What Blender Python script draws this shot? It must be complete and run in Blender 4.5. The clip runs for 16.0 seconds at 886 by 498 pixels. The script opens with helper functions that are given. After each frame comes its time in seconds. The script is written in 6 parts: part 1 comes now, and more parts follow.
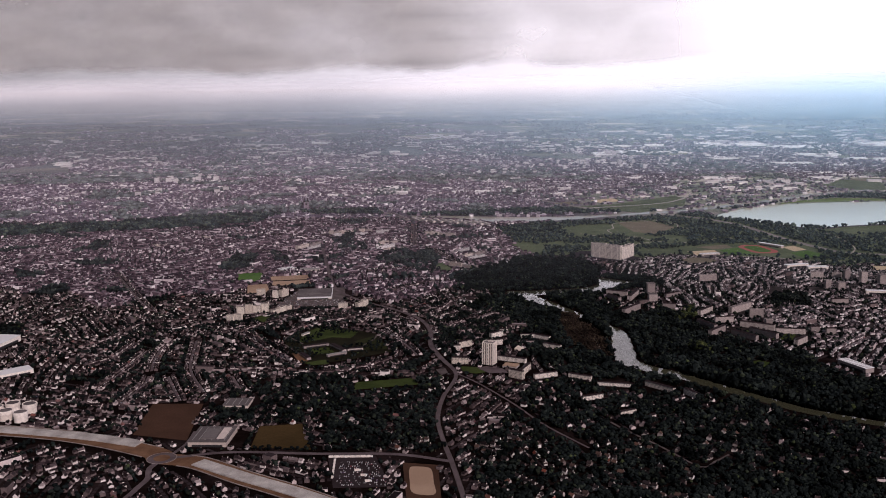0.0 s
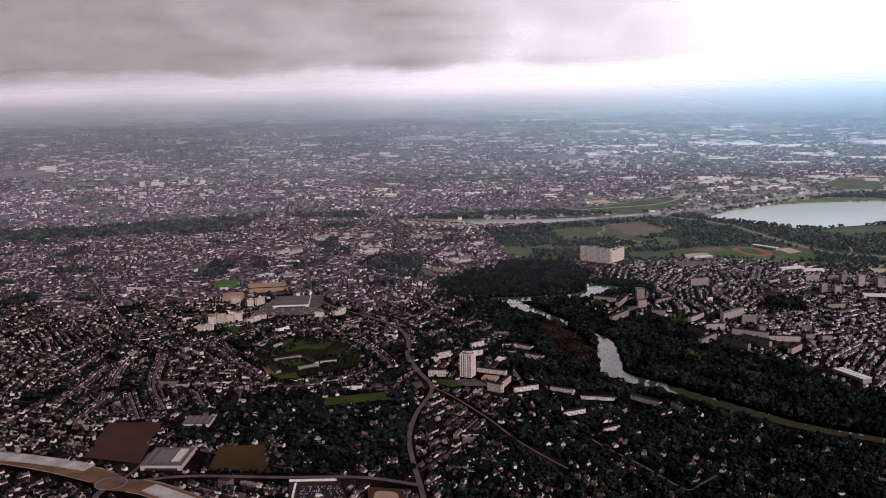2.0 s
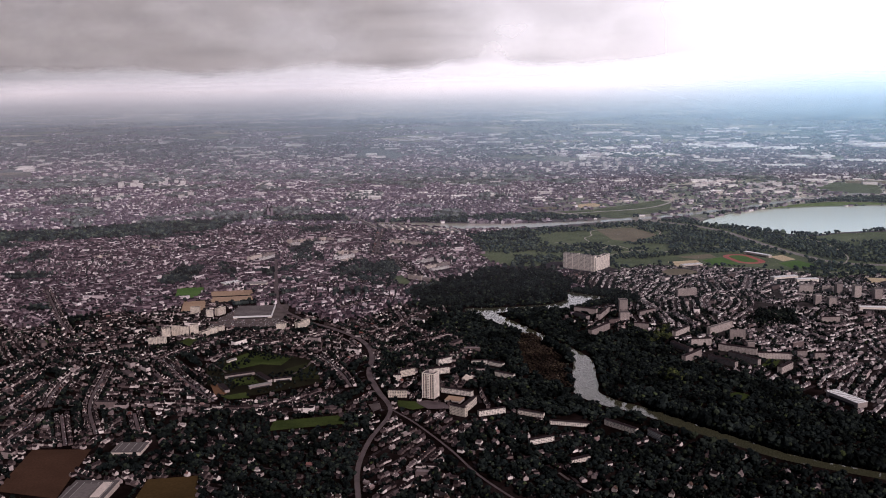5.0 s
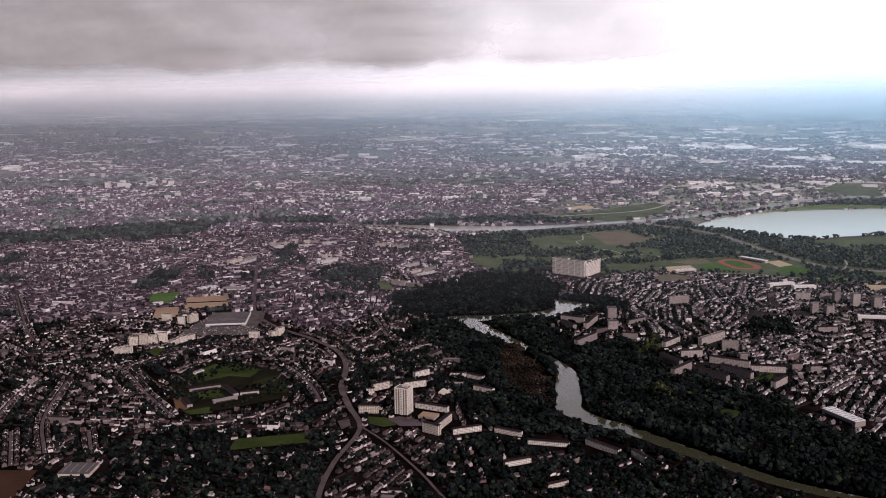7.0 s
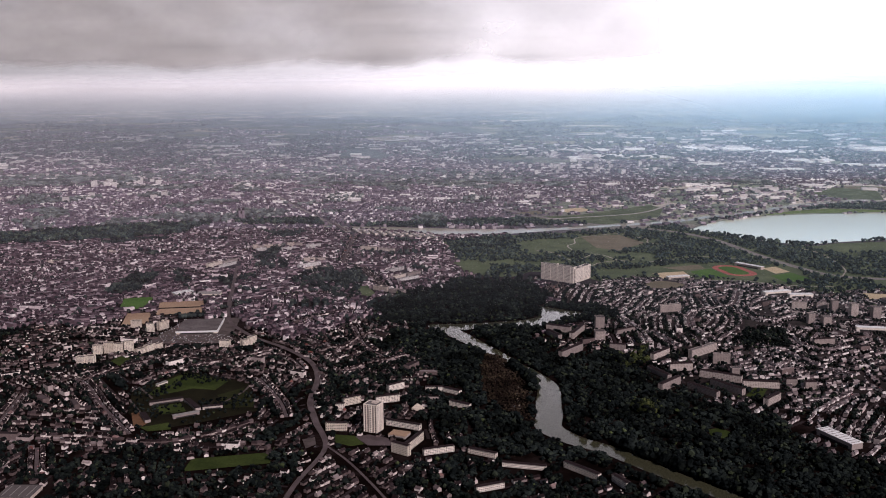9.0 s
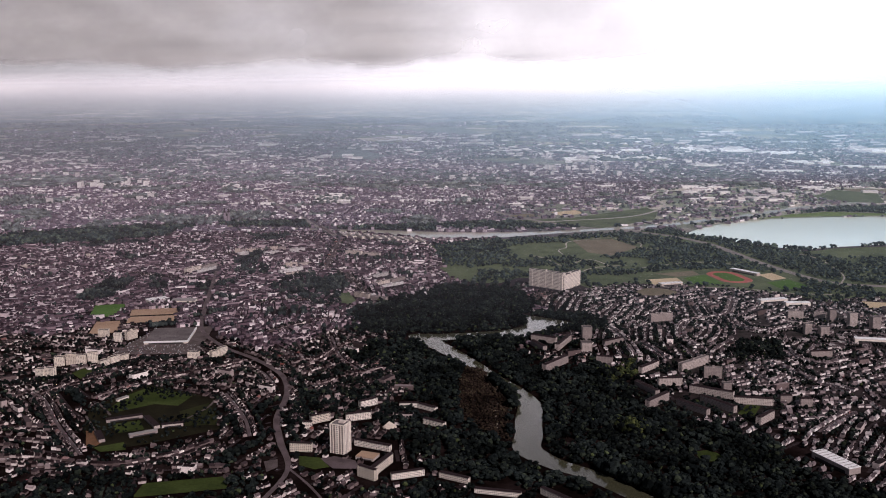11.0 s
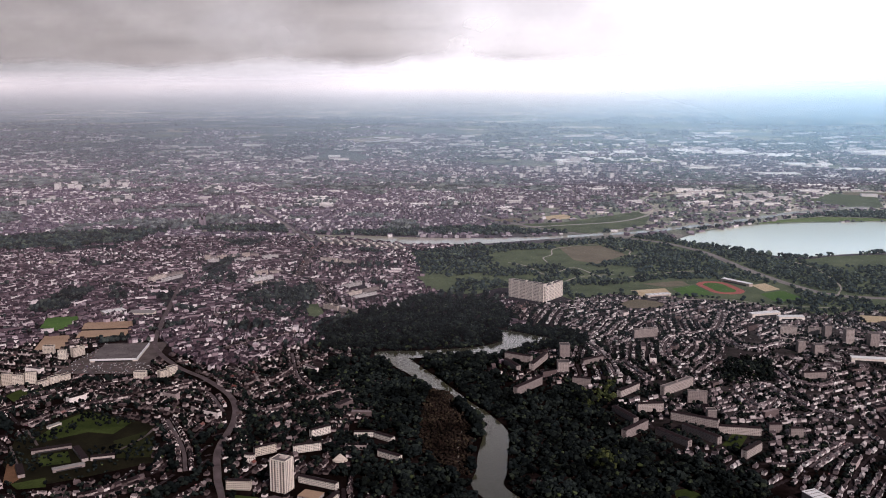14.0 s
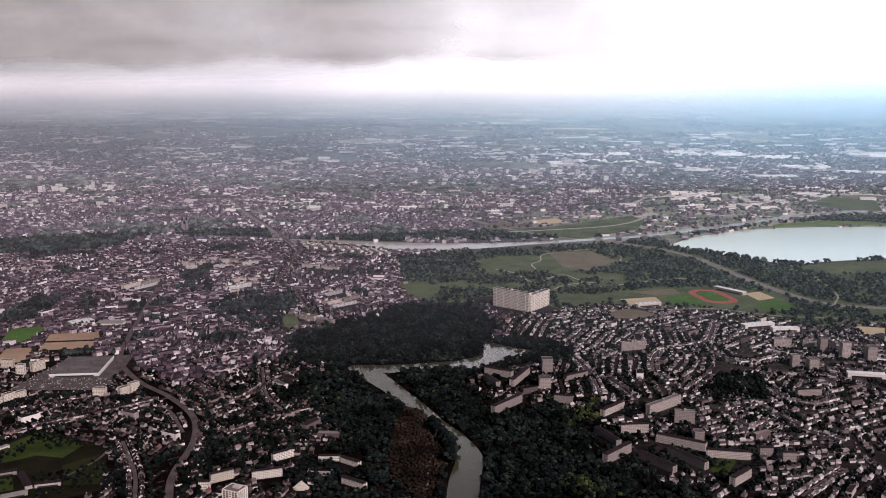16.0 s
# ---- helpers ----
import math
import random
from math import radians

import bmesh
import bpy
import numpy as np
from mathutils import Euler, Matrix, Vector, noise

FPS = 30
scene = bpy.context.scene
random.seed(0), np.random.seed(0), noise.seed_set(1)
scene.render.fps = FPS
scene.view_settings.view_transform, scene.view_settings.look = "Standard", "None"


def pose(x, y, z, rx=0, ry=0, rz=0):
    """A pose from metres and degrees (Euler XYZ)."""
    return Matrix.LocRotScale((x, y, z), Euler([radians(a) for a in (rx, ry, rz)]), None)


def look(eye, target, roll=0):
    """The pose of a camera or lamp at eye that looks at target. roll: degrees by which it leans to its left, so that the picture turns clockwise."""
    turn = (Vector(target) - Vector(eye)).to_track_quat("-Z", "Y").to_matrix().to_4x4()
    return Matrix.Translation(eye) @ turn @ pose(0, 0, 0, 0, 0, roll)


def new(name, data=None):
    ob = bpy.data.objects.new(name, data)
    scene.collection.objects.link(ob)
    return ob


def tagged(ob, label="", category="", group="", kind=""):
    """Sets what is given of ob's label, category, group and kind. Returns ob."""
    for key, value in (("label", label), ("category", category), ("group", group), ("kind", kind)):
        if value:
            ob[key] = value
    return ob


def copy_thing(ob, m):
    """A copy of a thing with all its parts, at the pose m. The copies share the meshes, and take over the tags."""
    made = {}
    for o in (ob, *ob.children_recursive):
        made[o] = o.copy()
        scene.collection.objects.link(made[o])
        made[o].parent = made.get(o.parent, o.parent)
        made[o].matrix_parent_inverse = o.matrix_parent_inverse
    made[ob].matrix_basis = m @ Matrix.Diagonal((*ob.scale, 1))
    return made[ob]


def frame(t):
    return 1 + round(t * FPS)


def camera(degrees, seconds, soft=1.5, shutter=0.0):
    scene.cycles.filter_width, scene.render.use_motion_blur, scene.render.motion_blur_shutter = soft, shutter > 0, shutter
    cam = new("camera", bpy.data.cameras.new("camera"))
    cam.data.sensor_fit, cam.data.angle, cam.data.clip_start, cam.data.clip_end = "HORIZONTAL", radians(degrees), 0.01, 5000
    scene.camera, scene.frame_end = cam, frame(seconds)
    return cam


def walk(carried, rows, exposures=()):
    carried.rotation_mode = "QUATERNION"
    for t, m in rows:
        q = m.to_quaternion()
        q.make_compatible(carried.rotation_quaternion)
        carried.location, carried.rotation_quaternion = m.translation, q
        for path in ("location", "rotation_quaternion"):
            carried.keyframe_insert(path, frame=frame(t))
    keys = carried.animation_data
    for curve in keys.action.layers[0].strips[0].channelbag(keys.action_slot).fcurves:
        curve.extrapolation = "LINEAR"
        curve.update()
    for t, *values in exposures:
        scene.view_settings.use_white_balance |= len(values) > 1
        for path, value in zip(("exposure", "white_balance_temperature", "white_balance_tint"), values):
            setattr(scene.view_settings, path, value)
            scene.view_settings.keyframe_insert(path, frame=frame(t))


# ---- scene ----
cam = camera(50.08, 16.0, soft=1.0)

# time, east, north, height, then yaw, pitch and roll in degrees
FLIGHT = [
    (0, 0.0, 0.0, 420.0, 0.13, -9.85, -0.73), (1, 17.1, 35.1, 417.6, 0.09, -9.81, -0.98),
    (2, 34.0, 70.1, 415.4, 0.05, -9.78, -1.11), (3, 50.8, 105.1, 413.4, 0.03, -9.78, -1.08),
    (4, 67.5, 140.0, 411.6, 0.00, -9.76, -0.99), (5, 84.1, 174.9, 410.1, -0.03, -9.75, -0.88),
    (6, 100.5, 209.6, 408.8, -0.02, -9.75, -0.79), (7, 116.9, 244.2, 407.6, -0.02, -9.76, -0.70),
    (8, 133.2, 278.8, 406.8, -0.01, -9.77, -0.61), (9, 149.5, 313.2, 406.2, -0.01, -9.80, -0.38),
    (10, 165.6, 347.5, 405.8, 0.01, -9.82, -0.27), (11, 181.8, 381.6, 405.6, 0.02, -9.81, -0.27),
    (12, 197.9, 415.6, 405.8, 0.02, -9.83, -0.25), (13, 214.0, 449.5, 406.1, 0.02, -9.85, -0.20),
    (14, 230.0, 483.2, 406.8, 0.01, -9.85, -0.15), (15, 246.1, 516.8, 407.7, -0.01, -9.84, -0.13),
    (16, 262.2, 550.1, 408.9, -0.03, -9.84, -0.11)]


def flight_pose(x, y, z, yaw, pitch, roll):
    yaw, pitch = radians(yaw), radians(pitch)
    ahead = Vector((-math.sin(yaw) * math.cos(pitch), math.cos(yaw) * math.cos(pitch), math.sin(pitch)))
    eye = Vector((x, y, z))
    return look(eye, eye + 1000 * ahead, roll)


walk(cam, [(r[0], flight_pose(*r[1:])) for r in FLIGHT], [(0.0, -0.33, 6150.0, 23.0), (16.0, -0.06, 6150.0, 19.0)])

# ---- sky and sun ----
SUN_HEIGHT, SUN_TURN = 36.0, 149.0      # degrees above the horizon; to the right of the heading

world = bpy.data.worlds.new("overcast_sky")
scene.world = world
world.use_nodes = True
wn, wl = world.node_tree.nodes, world.node_tree.links
wn.clear()


def wnode(kind, **values):
    n = wn.new(kind)
    for key, value in values.items():
        n.inputs[key].default_value = value
    return n


w_out = wn.new("ShaderNodeOutputWorld")
w_sky = wn.new("ShaderNodeTexSky")
w_sky.sky_type, w_sky.sun_disc = "NISHITA", False
w_sky.sun_elevation, w_sky.sun_rotation = radians(SUN_HEIGHT), radians(SUN_TURN)
w_clear = wnode("ShaderNodeBackground", Strength=0.10)
wl.new(w_sky.outputs[0], w_clear.inputs[0])
w_co = wn.new("ShaderNodeTexCoord")
w_sep = wn.new("ShaderNodeSeparateXYZ")
wl.new(w_co.outputs["Generated"], w_sep.inputs[0])
w_ramp = wn.new("ShaderNodeValToRGB")      # cloud deck: bright under the far rim, heavy overhead
wl.new(w_sep.outputs[2], w_ramp.inputs[0])
els = w_ramp.color_ramp.elements
els[0].position, els[0].color = 0.0, (1.42, 1.38, 1.40, 1)
els[1].position, els[1].color = 1.0, (0.05, 0.051, 0.075, 1)
# Unseen brighter band near 0.27, added to lighten water reflections.
for at, col in ((0.03, (1.52, 1.43, 1.41, 1)), (0.22, (1.6, 1.52, 1.5, 1)), (0.27, (2.0, 1.92, 1.9, 1)), (0.32, (1.5, 1.43, 1.41, 1)), (0.42, (0.14, 0.138, 0.165, 1))):
    e = els.new(at)
    e.color = col
w_noise = wnode("ShaderNodeTexNoise", Scale=2.3, Detail=5.0, Roughness=0.55)
w_map = wn.new("ShaderNodeMapping")
w_map.inputs["Scale"].default_value = (1.0, 1.0, 4.0)
wl.new(w_co.outputs["Generated"], w_map.inputs[0])
wl.new(w_map.outputs[0], w_noise.inputs["Vector"])
w_range = wnode("ShaderNodeMapRange")
for key, value in zip(("From Min", "From Max", "To Min", "To Max"), (0.3, 0.7, 0.90, 1.06)):
    w_range.inputs[key].default_value = value
wl.new(w_noise.outputs[0], w_range.inputs[0])
w_mul = wn.new("ShaderNodeVectorMath")
w_mul.operation = "MULTIPLY"
wl.new(w_ramp.outputs[0], w_mul.inputs[0])
wl.new(w_range.outputs[0], w_mul.inputs[1])
w_cloud = wnode("ShaderNodeBackground", Strength=1.0)
w_side = wnode("ShaderNodeMapRange")        # clearer to the right of the heading, where the sun stands
for key, value in zip(("From Min", "From Max", "To Min", "To Max"), (-0.5, 0.16, 0.24, 1.15)):
    w_side.inputs[key].default_value = value
wl.new(w_sep.outputs[0], w_side.inputs[0])
w_mul2 = wn.new("ShaderNodeVectorMath")
w_mul2.operation = "MULTIPLY"
wl.new(w_mul.outputs[0], w_mul2.inputs[0])
w_back = wnode("ShaderNodeMapRange")        # out of view behind the flight, dimmed to deepen shade on facing sides
for key, value in zip(("From Min", "From Max", "To Min", "To Max"), (-0.3, 0.4, 0.0, 1.0)):
    w_back.inputs[key].default_value = value
wl.new(w_sep.outputs[1], w_back.inputs[0])
w_even = wnode("ShaderNodeMix", A=0.16)
wl.new(w_back.outputs[0], w_even.inputs[0])
wl.new(w_side.outputs[0], w_even.inputs[3])
wl.new(w_even.outputs[0], w_mul2.inputs[1])
wl.new(w_mul2.outputs[0], w_cloud.inputs[0])
w_mix = wnode("ShaderNodeMixShader", Fac=0.86)
wl.new(w_clear.outputs[0], w_mix.inputs[1])
wl.new(w_cloud.outputs[0], w_mix.inputs[2])
wl.new(w_mix.outputs[0], w_out.inputs[0])

sun = new("sun", bpy.data.lights.new("sun", "SUN"))
sun.data.energy, sun.data.angle, sun.data.color = 3.6, radians(3), (1.0, 0.88, 0.79)
se, st = radians(SUN_HEIGHT), radians(SUN_TURN)
sun.matrix_world = look((0, 0, 900), (-math.sin(st) * math.cos(se), math.cos(st) * -math.cos(se), 900 - math.sin(se)))

# ---- materials ----


class Shade:
    """A principled material, with short ways to wire it."""

    def __init__(self, name, colour=(0.5, 0.5, 0.5), rough=0.8, metal=0.0):
        self.mat = bpy.data.materials.new(name)
        self.mat.use_nodes = True
        self.nodes, self.links = self.mat.node_tree.nodes, self.mat.node_tree.links
        self.bsdf = self.nodes["Principled BSDF"]
        self.bsdf.inputs["Base Color"].default_value = (*colour, 1)
        self.bsdf.inputs["Roughness"].default_value = rough
        self.bsdf.inputs["Metallic"].default_value = metal
        self.bsdf.inputs["Specular IOR Level"].default_value = 0.3

    def node(self, kind, **values):
        n = self.nodes.new(kind)
        for key, value in values.items():
            n.inputs[key.replace("_", " ")].default_value = value
        return n

    def place(self, attribute=""):
        if attribute:
            n = self.nodes.new("ShaderNodeAttribute")
            n.attribute_name = attribute
            return n.outputs["Vector"]
        return self.nodes.new("ShaderNodeNewGeometry").outputs["Position"]

    def noise(self, where, scale, detail=3.0, rough=0.55):
        n = self.node("ShaderNodeTexNoise", Scale=scale, Detail=detail, Roughness=rough)
        self.links.new(where, n.inputs["Vector"])
        return n.outputs[0]

    def ramp(self, value, stops, constant=False):
        n = self.nodes.new("ShaderNodeValToRGB")
        e = n.color_ramp.elements
        if constant:
            n.color_ramp.interpolation = "CONSTANT"
        e[0].position, e[0].color = stops[0][0], (*stops[0][1], 1)
        e[1].position, e[1].color = stops[-1][0], (*stops[-1][1], 1)
        for at, col in stops[1:-1]:
            e.new(at).color = (*col, 1)
        self.links.new(value, n.inputs[0])
        return n.outputs[0]

    def mix(self, fac, a, b, blend="MIX"):
        n = self.nodes.new("ShaderNodeMix")
        n.data_type, n.blend_type = "RGBA", blend
        for sock, value in ((n.inputs[0], fac), (n.inputs[6], a), (n.inputs[7], b)):
            if isinstance(value, (int, float)):
                sock.default_value = value
            elif isinstance(value, tuple):
                sock.default_value = (*value, 1)
            else:
                self.links.new(value, sock)
        return n.outputs[2]

    def scaled(self, value, lo, hi, to_lo, to_hi):
        n = self.node("ShaderNodeMapRange")
        for key, v in zip(("From Min", "From Max", "To Min", "To Max"), (lo, hi, to_lo, to_hi)):
            n.inputs[key].default_value = v
        self.links.new(value, n.inputs[0])
        return n.outputs[0]

    def random(self, island=True):
        if island:
            return self.nodes.new("ShaderNodeNewGeometry").outputs["Random Per Island"]
        return self.nodes.new("ShaderNodeObjectInfo").outputs["Random"]

    def colour(self, socket):
        self.links.new(socket, self.bsdf.inputs["Base Color"])
        return self

    def bump(self, value, strength, distance):
        n = self.node("ShaderNodeBump", Strength=strength, Distance=distance)
        self.links.new(value, n.inputs["Height"])
        self.links.new(n.outputs[0], self.bsdf.inputs["Normal"])
        return self


def speckled(name, dark, light, scale, rough=0.85, fine=1.2, bump=0.0):
    """Two scales of noise between two colours."""
    s = Shade(name, light, rough)
    s.bsdf.inputs["Specular IOR Level"].default_value = 0.03
    at = s.place()
    big = s.scaled(s.noise(at, scale), 0.3, 0.7, 0, 1)
    small = s.scaled(s.noise(at, fine, 4.0, 0.7), 0.25, 0.75, 0.65, 1.25)
    s.colour(s.mix(1.0, s.mix(big, dark, light), small, "MULTIPLY"))
    if bump:
        s.bump(s.noise(at, fine, 4.0, 0.7), 0.6, bump)
    return s.mat


def by_island(name, stops, rough=0.8, island=True, stain=0.25, constant=False):
    """One colour a piece, by chance, with stains."""
    s = Shade(name, stops[0][1], rough)
    s.bsdf.inputs["Specular IOR Level"].default_value = 0.03
    base = s.ramp(s.random(island), stops, constant)
    small = s.scaled(s.noise(s.place(), 0.35, 4.0, 0.7), 0.3, 0.7, 1 - stain, 1 + stain * 0.5)
    s.colour(s.mix(1.0, base, small, "MULTIPLY"))
    return s.mat


def leafy(name, stops, island=True):
    s = Shade(name, stops[0][1], 0.9)
    at = s.place()
    base = s.ramp(s.random(island), stops)
    drift = s.scaled(s.noise(at, 0.024, 4.0), 0.36, 0.66, 0.4, 2.1)
    grain = s.scaled(s.noise(at, 0.9, 5.0, 0.75), 0.3, 0.7, 0.45, 1.4)
    s.colour(s.mix(1.0, s.mix(1.0, base, drift, "MULTIPLY"), grain, "MULTIPLY"))
    s.bump(s.noise(at, 1.1, 4.0, 0.7), 1.0, 0.8)
    s.bsdf.inputs["Specular IOR Level"].default_value = 0.02
    return s.mat


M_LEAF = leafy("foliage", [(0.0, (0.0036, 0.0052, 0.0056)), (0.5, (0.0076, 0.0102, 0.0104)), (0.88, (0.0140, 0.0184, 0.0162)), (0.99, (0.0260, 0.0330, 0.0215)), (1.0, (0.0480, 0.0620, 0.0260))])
# Copies paler and bluer with distance: haze put into the leaf colour.
M_HAZEPARKLEAF = leafy("hazed_parkland_foliage", [(0.0, (0.014, 0.022, 0.025)), (0.6, (0.028, 0.041, 0.041)), (1.0, (0.064, 0.084, 0.062))])
M_HAZEFARLEAF = leafy("hazed_far_foliage", [(0.0, (0.075, 0.086, 0.094)), (0.6, (0.105, 0.12, 0.124)), (1.0, (0.15, 0.168, 0.155))])
M_HAZEMIDLEAF = leafy("hazed_mid_foliage", [(0.0, (0.012, 0.0165, 0.0185)), (0.6, (0.024, 0.031, 0.032)), (1.0, (0.050, 0.060, 0.052))])
M_BARK = speckled("bark", (0.03, 0.024, 0.018), (0.07, 0.055, 0.04), 0.5)
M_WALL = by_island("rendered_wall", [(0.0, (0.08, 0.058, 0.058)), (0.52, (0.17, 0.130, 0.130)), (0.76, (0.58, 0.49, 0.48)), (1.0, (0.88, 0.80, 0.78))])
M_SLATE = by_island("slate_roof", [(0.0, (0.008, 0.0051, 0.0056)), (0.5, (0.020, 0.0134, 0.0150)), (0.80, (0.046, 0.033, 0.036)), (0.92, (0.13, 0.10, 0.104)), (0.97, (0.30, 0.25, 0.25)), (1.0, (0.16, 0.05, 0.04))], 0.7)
# Lighter wall and roof for the east; its brighter light is in the colour.
M_EASTLITWALL = by_island("brightened_east_wall", [(0.0, (0.17, 0.137, 0.143)), (0.4, (0.36, 0.30, 0.31)), (0.65, (0.70, 0.63, 0.625)), (1.0, (0.9, 0.87, 0.86))])
M_EASTLITROOF = by_island("brightened_east_roof", [(0.0, (0.034, 0.027, 0.030)), (0.5, (0.084, 0.067, 0.073)), (0.8, (0.16, 0.13, 0.137)), (1.0, (0.55, 0.50, 0.50))], 0.7)
M_FLAT = by_island("flat_roof", [(0.0, (0.12, 0.11, 0.11)), (0.5, (0.24, 0.225, 0.22)), (0.8, (0.38, 0.36, 0.35)), (1.0, (0.66, 0.65, 0.64))], 0.7)
# Paler, more mauve than the near houses: haze tone mixed into the colours.
M_HAZEMIDROOF = by_island("hazed_mid_roof", [(0.0, (0.017, 0.0112, 0.0156)), (0.5, (0.042, 0.0295, 0.0388)), (0.82, (0.088, 0.0645, 0.0815)), (0.94, (0.24, 0.195, 0.222)), (1.0, (0.5, 0.44, 0.465))], 0.7)
M_HAZEMIDWALL = by_island("hazed_mid_wall", [(0.0, (0.06, 0.039, 0.050)), (0.45, (0.17, 0.12, 0.143)), (0.72, (0.42, 0.328, 0.362)), (0.88, (0.80, 0.715, 0.74)), (1.0, (0.88, 0.83, 0.845))])
# Lightest set, for the far town, with still more haze in it.
M_HAZEFARWALL = by_island("hazed_far_wall", [(0.0, (0.10, 0.078, 0.102)), (0.5, (0.20, 0.163, 0.196)), (0.8, (0.38, 0.325, 0.37)), (0.93, (0.80, 0.75, 0.78)), (1.0, (0.9, 0.88, 0.89))])
M_HAZEFARROOF = by_island("hazed_far_roof", [(0.0, (0.056, 0.045, 0.066)), (0.5, (0.10, 0.08, 0.112)), (0.8, (0.17, 0.143, 0.185)), (0.95, (0.52, 0.48, 0.53)), (1.0, (0.84, 0.82, 0.84))], 0.6)
M_BEIGEPANEL = by_island("beige_panel", [(0.0, (0.26, 0.218, 0.212)), (0.6, (0.38, 0.325, 0.31)), (1.0, (0.56, 0.49, 0.46))], 0.8, island=False)
M_CREAM = by_island("cream_render", [(0.0, (0.56, 0.48, 0.405)), (1.0, (0.78, 0.70, 0.615))], 0.8, island=False)
# Greyer panel for distant blocks, haze included in the paint.
M_HAZEPANEL = by_island("haze_painted_panel", [(0.0, (0.40, 0.38, 0.385)), (1.0, (0.66, 0.64, 0.645))], 0.8, island=False)
M_PANEL = by_island("concrete_panel", [(0.0, (0.46, 0.385, 0.345)), (1.0, (0.64, 0.56, 0.51))], 0.8, island=False)
M_WHITEPANEL = by_island("white_panel", [(0.0, (0.72, 0.64, 0.575)), (1.0, (0.86, 0.79, 0.73))], 0.8, island=False)
M_ROOFING = by_island("roofing_felt", [(0.0, (0.085, 0.073, 0.074)), (1.0, (0.17, 0.15, 0.148))], 0.8, island=False)
M_GLASS = Shade("window_glass", (0.03, 0.028, 0.03), 0.3).mat
# Glass painted paler, to soften the contrast of distant windows.
M_SOFTGLASS = Shade("softened_window_glass", (0.15, 0.125, 0.122), 0.5).mat
M_ROAD = speckled("asphalt", (0.078, 0.060, 0.063), (0.138, 0.109, 0.114), 0.05)
M_STREET = speckled("street_asphalt", (0.022, 0.0145, 0.0157), (0.042, 0.0318, 0.0343), 0.04)
M_CONCRETE = speckled("raw_concrete", (0.30, 0.28, 0.26), (0.52, 0.49, 0.46), 0.06)
M_PATH = speckled("trodden_path", (0.11, 0.09, 0.07), (0.2, 0.17, 0.14), 0.1)
M_EARTH = speckled("bare_earth", (0.10, 0.05, 0.027), (0.20, 0.115, 0.07), 0.05)
M_PLOUGH = speckled("ploughed_field", (0.05, 0.026, 0.017), (0.075, 0.040, 0.026), 0.02, fine=0.4)
M_GRASS = speckled("grass", (0.012, 0.0145, 0.006), (0.034, 0.038, 0.014), 0.015, fine=0.3)
# Lighter than the near grass, with some haze in the green.
M_HAZEMEADOW = speckled("hazed_meadow", (0.062, 0.086, 0.050), (0.13, 0.158, 0.088), 0.016, fine=0.2)
M_SCRUB = speckled("scrub_soil", (0.012, 0.0068, 0.0055), (0.036, 0.021, 0.0165), 0.04, fine=0.3)
M_ROUGH = speckled("rough_grass", (0.007, 0.0066, 0.0040), (0.018, 0.0165, 0.0085), 0.03, fine=0.3)
M_PITCH = speckled("pitch_turf", (0.055, 0.12, 0.025), (0.085, 0.165, 0.04), 0.02, fine=0.25)
M_DRYGRASS = speckled("dry_grass", (0.042, 0.027, 0.010), (0.07, 0.044, 0.018), 0.02, fine=0.3)
M_CLAY = speckled("clay_ground", (0.33, 0.225, 0.155), (0.42, 0.30, 0.21), 0.02)
M_TRACK = speckled("running_track", (0.34, 0.10, 0.09), (0.42, 0.14, 0.12), 0.05)
M_SAND = speckled("pale_sand", (0.5, 0.40, 0.26), (0.62, 0.52, 0.36), 0.02)
M_METAL = Shade("pale_sheet_metal", (0.72, 0.72, 0.72), 0.45).mat


def water(name, colour, rough, gloss=0.5):
    s = Shade(name, colour, rough)
    at = s.place()
    s.bump(s.noise(at, 0.25, 3.0), 0.05, 0.25)
    s.bsdf.inputs["Specular IOR Level"].default_value = gloss
    return s.mat


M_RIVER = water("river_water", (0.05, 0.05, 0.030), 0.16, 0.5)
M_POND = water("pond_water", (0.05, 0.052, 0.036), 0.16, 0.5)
# Pale base colours hold part of the sky's reflection.
M_LAKE = water("sky_pale_lake", (0.80, 0.86, 0.68), 0.10, 0.4)
M_BROAD = water("sky_pale_river", (0.42, 0.40, 0.33), 0.12, 0.5)


